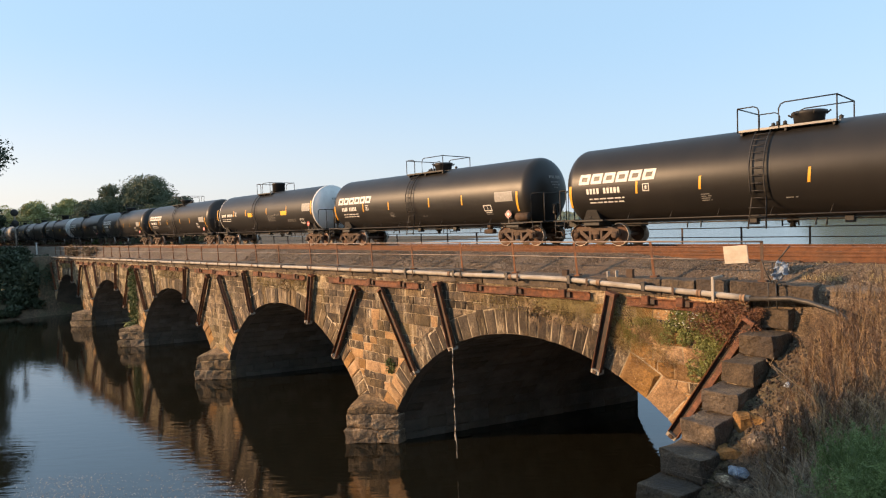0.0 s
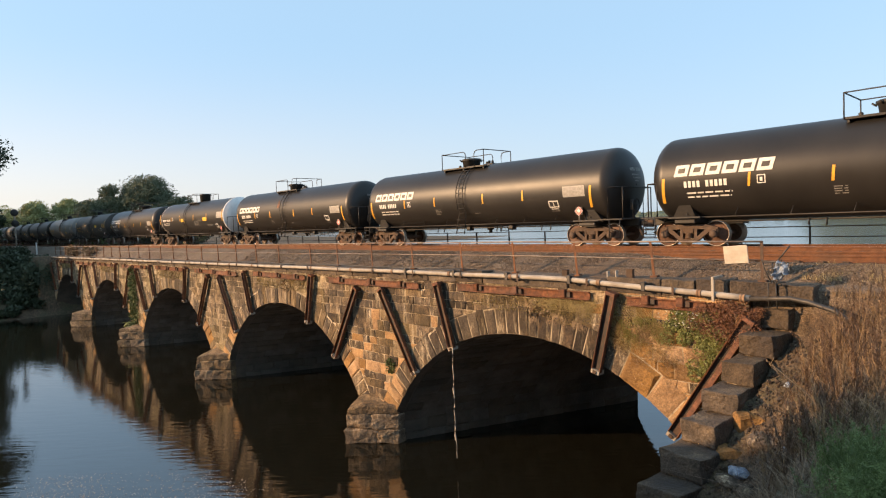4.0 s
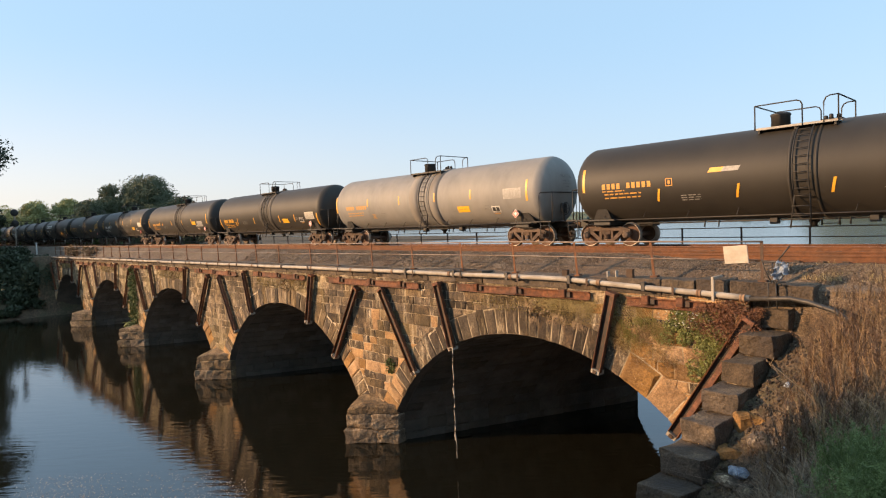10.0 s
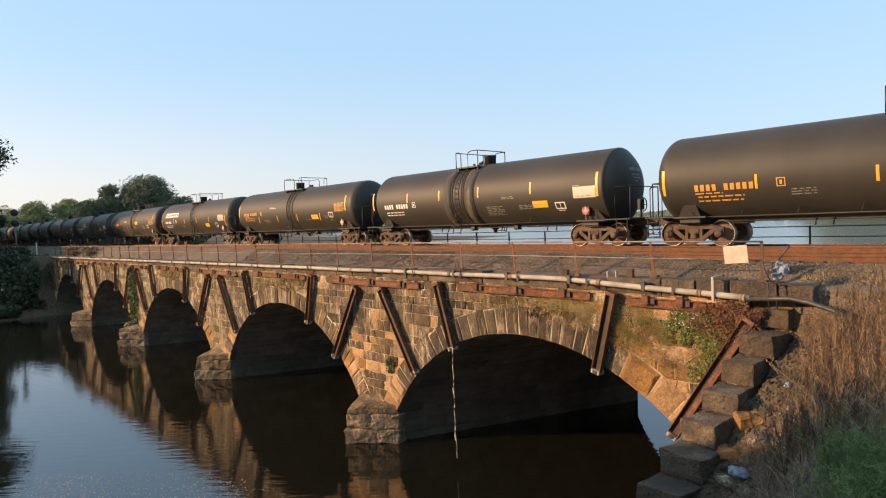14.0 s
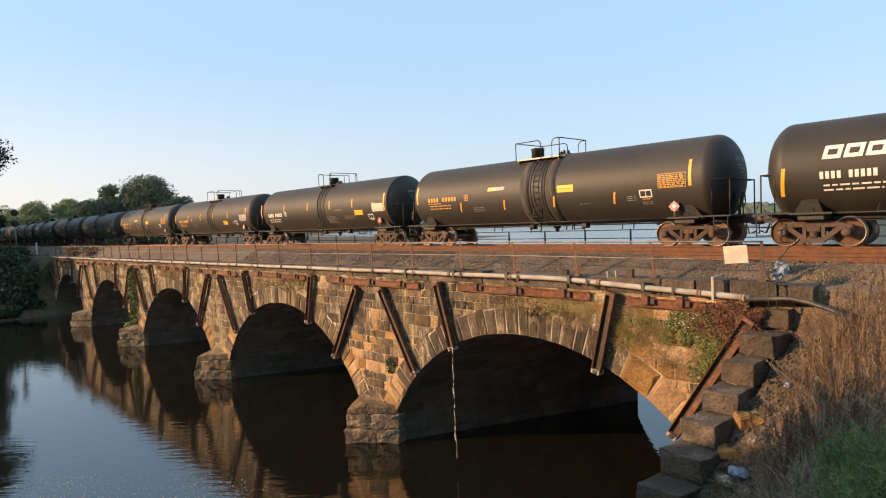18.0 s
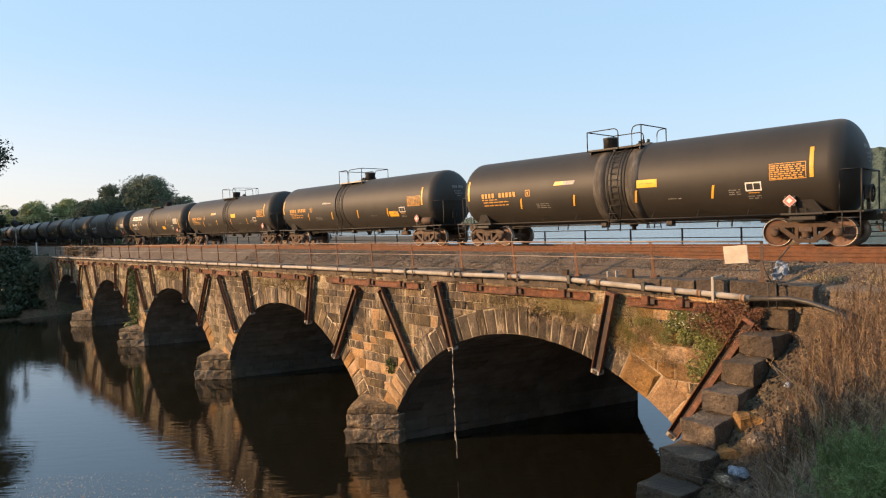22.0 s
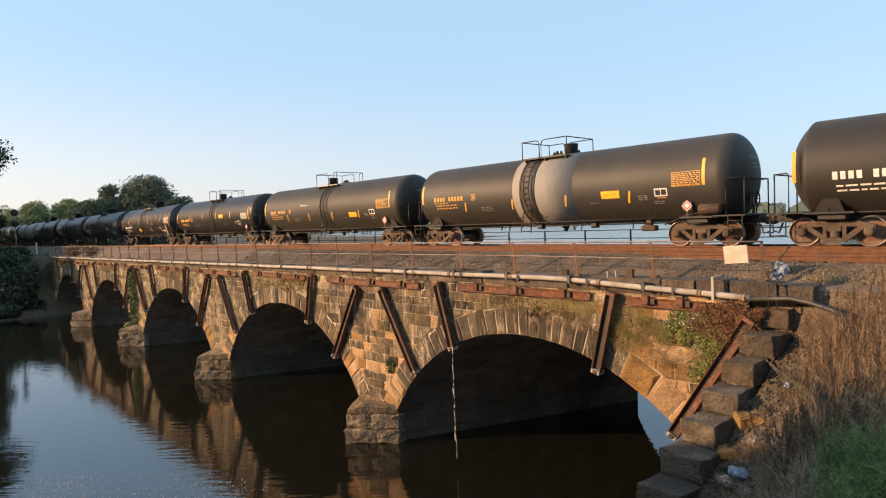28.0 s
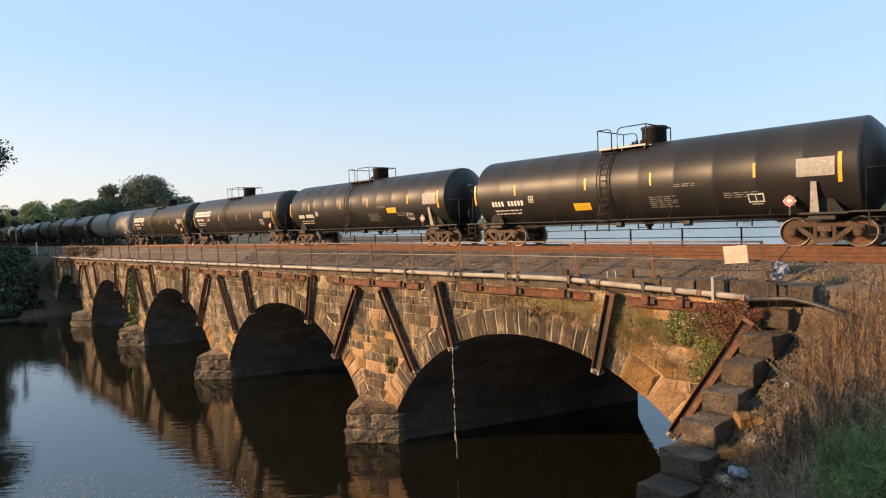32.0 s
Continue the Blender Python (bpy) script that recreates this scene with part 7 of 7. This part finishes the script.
def build_wall_plants():
    rng = np.random.default_rng(90)

    def cover(name, x0, x1, z0, z1, n, size, mat, label, depth=0.22, fn=None):
        pts = []
        while len(pts) < n:
            x, z = rng.uniform(x0, x1), rng.uniform(z0, z1)
            u, w = (x - x0) / (x1 - x0) * 2 - 1, (z - z0) / (z1 - z0) * 2 - 1
            k = noise.noise((x * 1.6, z * 1.6, len(name))) * 0.9
            if u * u + w * w + k > 0.95 or (fn and not fn(x, z)):
                continue
            if underside(x) + 0.15 > z:
                continue
            pts.append((x, FACE - 0.05 - depth * rng.random() ** 2, z))
        ob = part(name, leaf_mesh(name, pts, size, mat, rng))
        tagged(ob, label, "creeper", "plants on the bridge wall", kind="stuff")
    def bushy(name, lumps, per, size, mat, label):
        """A creeper in rounded lumps that bulge from the wall."""
        pts = []
        for x, z, r in lumps:
            p_ = blob_points(rng, (x, FACE - 0.04, z), (r, r * 0.75, r * 0.85), per, 0.6)
            pts.append(p_[(p_[:, 1] < FACE - 0.03) & np.array([underside(q[0]) + 0.05 < q[2] for q in p_])])
        ob = part(name, leaf_mesh(name, np.concatenate(pts), size, mat, rng, aspect=1.3))
        tagged(ob, label, "creeper", "plants on the bridge wall", kind="stuff")
    inside = lambda x0, x1, z0, z1, n, a, b: [(rng.uniform(x0, x1), rng.uniform(z0, z1), rng.uniform(a, b)) for _ in range(n)]
    bushy("green_creeper", inside(-7.6, -6.2, -2.2, -1.30, 26, 0.14, 0.30) + inside(-7.0, -6.0, -3.0, -2.0, 20, 0.13, 0.26), 420, 0.034, CREEPER, "sunlit green creeper on the bridge wall")
    bushy("red_creeper", inside(-6.6, -5.3, -2.0, -1.05, 24, 0.13, 0.26), 420, 0.030, IVY_RED, "rust-red dead creeper in lumps under the pipe")
    cover("pale_flowers", -7.7, -6.4, -1.8, -1.22, 130, 0.036, FLOWER, "pale flower heads in the creeper", 0.5)
    cover("red_creeper", -7.0, -5.15, -2.1, -0.95, 5000, 0.024, IVY_RED, "rust-red dead creeper under the pipe", 0.34)
    cover("red_creeper", -6.3, -5.2, -3.1, -1.6, 1800, 0.021, IVY_RED, "rust-red dead creeper beside the steps", 0.2)
    cover("dry_wall_weeds", -9.9, -6.2, -3.6, -1.4, 1500, 0.020, GRASS_DRY, "dry brown weeds rooted in the stone joints", 0.12)
    cover("wall_moss", -11.9, -9.7, -2.1, -1.30, 2600, 0.020, MOSS, "yellow-green moss along the wall top", 0.07)

    def tufts(name, spots, per, h, mat, label, droop):
        """Thin strands that stand out from the wall and hang over."""
        verts, faces = [], []
        for cx, cz, r in spots:
            for _ in range(per):
                x, z = cx + rng.normal() * r, cz + rng.normal() * r * 0.6
                if underside(x) + 0.1 > z:
                    continue
                L = h * rng.uniform(0.4, 1.2)
                lean, wd = rng.normal() * 0.35 * L, 0.0055
                b = len(verts)
                for t in (0.0, 0.5, 1.0):
                    q = (x + lean * t, FACE - 0.06 - 0.55 * L * t * (1 - 0.3 * t), z + L * (0.75 * t - droop * t * t))
                    verts.append((q[0] - wd * (1.1 - t), q[1], q[2]))
                    verts.append((q[0] + wd * (1.1 - t), q[1], q[2]))
                faces += [(b, b + 1, b + 3, b + 2), (b + 2, b + 3, b + 5, b + 4)]
        me = bpy.data.meshes.new(name)
        me.from_pydata(verts, [], faces)
        me.materials.append(mat)
        tagged(part(name, me), label, "grass", "plants on the bridge wall", kind="stuff")
    spread = lambda x0, x1, z0, z1, n, r: [(rng.uniform(x0, x1), rng.uniform(z0, z1), r) for _ in range(n)]
    tufts("wall_grass", spread(-9.5, -7.5, -2.7, -1.4, 24, 0.17), 110, 0.32, GRASS_OLIVE, "olive dry grass tufts growing from the wall", 0.5)
    tufts("wall_grass", spread(-9.3, -7.7, -2.3, -1.5, 11, 0.14), 120, 0.30, CREEPER, "green grass tufts growing from the wall", 0.45)
    tufts("wall_grass", spread(-9.2, -6.6, -3.0, -2.0, 18, 0.15), 90, 0.30, GRASS_DRY, "straw-coloured grass tufts growing from the wall", 0.6)
    tufts("wall_grass", spread(-12.0, -9.8, -1.55, -1.3, 16, 0.14), 130, 0.26, MOSS, "yellowed grass fringe along the wall top", 0.9)
    tufts("wall_grass", spread(-12.4, -10.2, -2.1, -1.5, 8, 0.10), 80, 0.26, GRASS_DRY, "straw-coloured grass hanging over the arch ring", 1.1)
    for k in range(N_ARCH):
        a = apex(k)
        cover("wall_moss", a - 2.6, a + 3.2, -1.85 + sag(a), -1.28 + sag(a), 1800, 0.024, MOSS, "yellow-green moss above the arch ring", 0.06)
        cover("wall_weeds", a + 0.2, a + 1.2, -2.0 + sag(a), -1.3 + sag(a), 120, 0.06, GRASS_DRY, "dry tufts above the arch ring", 0.1)
    cover("wall_tuft", -19.95, -19.35, -4.95, -4.3, 160, 0.07, LEAF_MID, "small green tuft in the pier wall", 0.14)
    cover("wall_tuft", -23.3, -22.8, -3.9, -3.3, 90, 0.07, LEAF_MID, "small green tuft in the pier wall", 0.12)
    cover("hanging_vine", -54.6, -52.6, -7.2, -1.4, 1500, 0.12, LEAF_MID, "long green vine hanging down a pier", 0.3)
    cover("hanging_vine", -54.9, -53.4, -7.6, -6.0, 500, 0.14, LEAF_LIGHT, "green leaves at the foot of the vine", 0.7)


build_wall_plants()


# ---------------------------------------------------------------- gravel, litter, floating specks
def pebbles(name, pts, size, mat, rng):
    base = np.array(((1, 0, 0), (-1, 0, 0), (0, 1, 0), (0, -1, 0), (0, 0, 1), (0, 0, -1)), float)
    tri = np.array(((0, 2, 4), (2, 1, 4), (1, 3, 4), (3, 0, 4), (2, 0, 5), (1, 2, 5), (3, 1, 5), (0, 3, 5)))
    n = len(pts)
    s = size * rng.uniform(0.5, 1.4, (n, 1, 1)) * rng.uniform(0.6, 1.2, (n, 1, 3))
    jit = rng.uniform(-0.35, 0.35, (n, 6, 3))
    v = (np.asarray(pts)[:, None, :] + (base[None] + jit) * s).reshape(-1, 3)
    f = (tri[None] + (np.arange(n) * 6)[:, None, None]).reshape(-1, 3)
    me = bpy.data.meshes.new(name)
    me.from_pydata(v.tolist(), [], f.tolist())
    me.materials.append(mat)
    return me


def build_gravel():
    rng = np.random.default_rng(101)
    pts = []
    for _ in range(30000):
        x = -2 - 33 * rng.random() ** 1.6
        y = rng.uniform(FACE + 0.6, NEAR - 0.9)
        t = (y - FACE - 0.75) / (NEAR - 1.9 - FACE - 0.75)
        z = heap(x, y) - 0.56 + 0.26 * t if t < 1 else heap(x, y) - 0.30 + min(0.085, 0.17 * (y - NEAR + 1.9))
        pts.append((x, y, z + sag(x) * max(0, min(1, (NEAR - 1.2 - y) / 1.5)) + 0.01))
    for _ in range(9000):
        x = -2 - 30 * rng.random() ** 1.5
        y = rng.uniform(NEAR - 0.65, D - 0.9)
        pts.append((x, y, -0.205 + heap(x, y)))
    tagged(part("ballast_stones", pebbles("ballast_stones", pts, 0.021, GRAVEL, rng)), "loose crushed ballast stones", "gravel", kind="stuff")
    pts = bank_points(rng, 7000, -6.4, -2.0, 7.0, 15.2, 0.0)
    pts = pts[[p_[0] < -4.55 - 0.2 * (15.3 - p_[1]) + 1.9 for p_ in pts]]
    tagged(part("bank_rubble", pebbles("bank_rubble", pts + np.array((0, 0, .02)), 0.042, RUBBLE, rng)), "loose grey rubble beside the wing wall", "gravel", kind="stuff")
    # bigger broken stones
    rnd = random.Random(17)
    for x, y, s in ((-4.35, 12.6, 0.34), (-4.7, 11.9, 0.28), (-4.2, 11.4, 0.22), (-4.0, 13.3, 0.2), (-4.9, 11.2, 0.26), (-5.2, 10.6, 0.3)):
        bm = bm_new()
        bmesh.ops.create_icosphere(bm, subdivisions=2, radius=s)
        for v in bm.verts:
            v.co.z *= 0.55
        roughen(bm, s * 0.35, 2.2 / s * 0.3, x * y)
        ob = part("broken_stone", bm, STONE, at=pose(x, y, ground_height(x, y) + s * 0.2, 0, 0, rnd.uniform(0, 360)))
        tagged(ob, "broken sandstone lump lying in the gravel", "stone", "broken stones")
    for x, y, w, h in ((-4.67, 13.35, 0.92, 0.32), (-4.95, 12.6, 0.5, 0.22)):
        bm = bm_new()
        box(bm, -w / 2, w / 2, -0.2, 0.3, -h, h * 0.08, bevel=0.05)
        bmesh.ops.subdivide_edges(bm, edges=[e for e in bm.edges if e.calc_length() > 0.15], cuts=3, use_grid_fill=True)
        roughen(bm, 0.12, 3.0, x)
        ob = part("ledge_stone", bm, RING_CLEAN, at=pose(x, y, ground_height(x, y), 0, 0, 38))
        tagged(ob, "golden sandstone ledge showing through the gravel bank", "stone", "broken stones")


build_gravel()


def build_litter():
    rnd = random.Random(23)
    for x, y, s, lab, mat in ((-4.58, 12.0, 0.19, "crumpled blue-white plastic litter", PLASTIC), (-3.55, 11.4, 0.07, "white plastic scrap", PLASTIC),
                              (-4.3, 14.0, 0.09, "white crushed bottle", PLASTIC), (-4.1, 11.0, 0.05, "white plastic scrap", PLASTIC), (-4.0, 10.6, 0.05, "white paper scrap", BOARD),
                              (-2.9, 13.2, 0.05, "white paper scrap", BOARD)):
        bm = bm_new()
        bmesh.ops.create_icosphere(bm, subdivisions=2, radius=s)
        for v in bm.verts:
            v.co += Vector((rnd.uniform(-1, 1), rnd.uniform(-1, 1), rnd.uniform(-1, 1))) * s * 0.28
            v.co.z *= 0.7
        ob = part("litter", bm, mat, at=pose(x, y, ground_height(x, y) + s * 0.6, 0, 0, rnd.uniform(0, 360)))
        tagged(ob, lab + " on the bank", "litter", "litter on the bank")


build_litter()


def build_specks():
    rng = np.random.default_rng(120)
    pts = []
    while len(pts) < 1900:
        depth = 19.4 + 3.2 * rng.random() ** 2
        across = rng.uniform(-0.74, -0.30) * depth
        x = -depth * math.sin(YAW) + across * math.cos(YAW)
        y = depth * math.cos(YAW) + across * math.sin(YAW)
        if y < 13 and noise.noise((x * 0.35, y * 0.35, 1.0)) + 0.25 > rng.uniform(-0.2, 0.6):
            pts.append((x, y, WATER + 0.006))
    c = np.array(pts)
    s = rng.uniform(0.006, 0.024, len(c))
    v, f = [], []
    for (x, y, z), r in zip(c, s):
        i = len(v)
        a = 0.82 + rng.uniform(-0.5, 0.5)
        v += [(x + r * math.cos(a + k * 1.57) * (0.8 if k % 2 else 2.4), y + r * math.sin(a + k * 1.57), z) for k in range(4)]
        f.append((i, i + 1, i + 2, i + 3))
    me = bpy.data.meshes.new("floating_leaves")
    me.from_pydata(v, [], f)
    me.materials.append(ROPE)
    tagged(part("floating_leaves", me), "pale scum and leaves floating on the river", "leaves", kind="stuff")


build_specks()


# ---------------------------------------------------------------- distance
def build_hills():
    """Wooded hill across the river, and the low far shore."""
    rng = np.random.default_rng(140)
    # green of the woods with bluish distance haze mixed into the colour
    mat = leaf_material("hazed_far_woods", (0.036, 0.062, 0.046), (0.062, 0.092, 0.066), 0.14)

    def ridge(name, dist, a0, a1, fn, leaf, count, label):
        pts = []
        for _ in range(count):
            a = rng.uniform(max(a0, 0.12), a1)
            top = fn(a)
            if top < 1:
                continue
            t = rng.random()
            dd = dist * (1 + 0.25 * t)
            z = WATER + (top - WATER) * min(1.0, t * 1.15) ** 0.8 + leaf * 0.5 * rng.random() + 2.4 * noise.noise((a * 110, t * 16, 3.0))
            pts.append((-dd * math.sin(a), dd * math.cos(a), z))
        n = len(pts)
        nrm = np.array((-0.25, -0.75, 0.55)) + rng.normal(size=(n, 3)) * 0.22
        nrm /= np.linalg.norm(nrm, axis=1)[:, None]
        u = np.cross(nrm, rng.normal(size=(n, 3)))
        u /= np.linalg.norm(u, axis=1)[:, None]
        w = np.cross(nrm, u)
        k = leaf * rng.uniform(0.5, 1.2, n)[:, None]
        c = np.array(pts)
        v = np.stack([c - u * k * 0.7, c + w * k * 0.6, c + u * k * 0.7, c - w * k * 0.6], 1).reshape(-1, 3)
        me = bpy.data.meshes.new(name)
        me.from_pydata(v.tolist(), [], np.arange(4 * n).reshape(-1, 4).tolist())
        me.materials.append(mat)
        ob = part(name, me)
        tagged(ob, label, "backdrop", kind="structure")
        n = 60
        verts, faces = [], []
        for i in range(n + 1):
            a = a0 + (a1 - a0) * i / n
            for t, k in ((0, 0.0), (0.35, 0.45), (0.8, 0.9), (1.3, 0.2)):
                dd = dist * (1 + 0.25 * t)
                verts.append((-dd * math.sin(a), dd * math.cos(a), WATER + (max(0.0, fn(a)) - WATER) * k))
        for i in range(n):
            for j in range(3):
                faces.append((i * 4 + j, i * 4 + j + 1, (i + 1) * 4 + j + 1, (i + 1) * 4 + j))
        me = bpy.data.meshes.new(name + "_ground")
        me.from_pydata(verts, [], faces)
        me.materials.append(mat)
        part(name + "_ground", me, None, ob)
    # bearings from +y towards -x; the hill climbs towards the right
    def hill(a):
        return 62 * smooth01((0.298 - a) / 0.075) ** 0.85 + (0.24 - a) * 25 * (a < 0.24) + 1.5 * math.sin(a * 130) + math.sin(a * 310)
    ridge("backdrop_hill", 650, -0.9, 0.36, hill, 1.25, 110000, "wooded green hill across the river")
    ridge("backdrop_shore", 1000, 0.3, 1.35, lambda a: 7 + 3 * math.sin(a * 23) + 2 * math.sin(a * 61), 7.0, 8000, "low wooded far shore")


build_hills()


# ---------------------------------------------------------------- what moves
def motions():
    """The train rolls by at an even pace; its wheels turn with it."""
    for car in CARS:
        start = car.location.copy()
        walk(car, [(t, pose(start.x + SPEED * t, start.y, start.z)) for t in (0.0, 8.0, 16.0, 24.0, 32.0)])
    turn = SPEED / FPS / 0.457
    for side, sets in WHEELSETS.items():
        first = sets[0]
        rows = []
        for i in range(32 * FPS + 1):
            rows.append((i / FPS, Matrix.Translation((side * 0.889, 0, 0.457)) @ Matrix.Rotation(turn * i, 4, "Y")))
        walk(first, rows)
        for other in sets[1:]:
            other.rotation_mode = "QUATERNION"
            keys = other.animation_data_create()
            keys.action = first.animation_data.action
            keys.action_slot = first.animation_data.action_slot


motions()
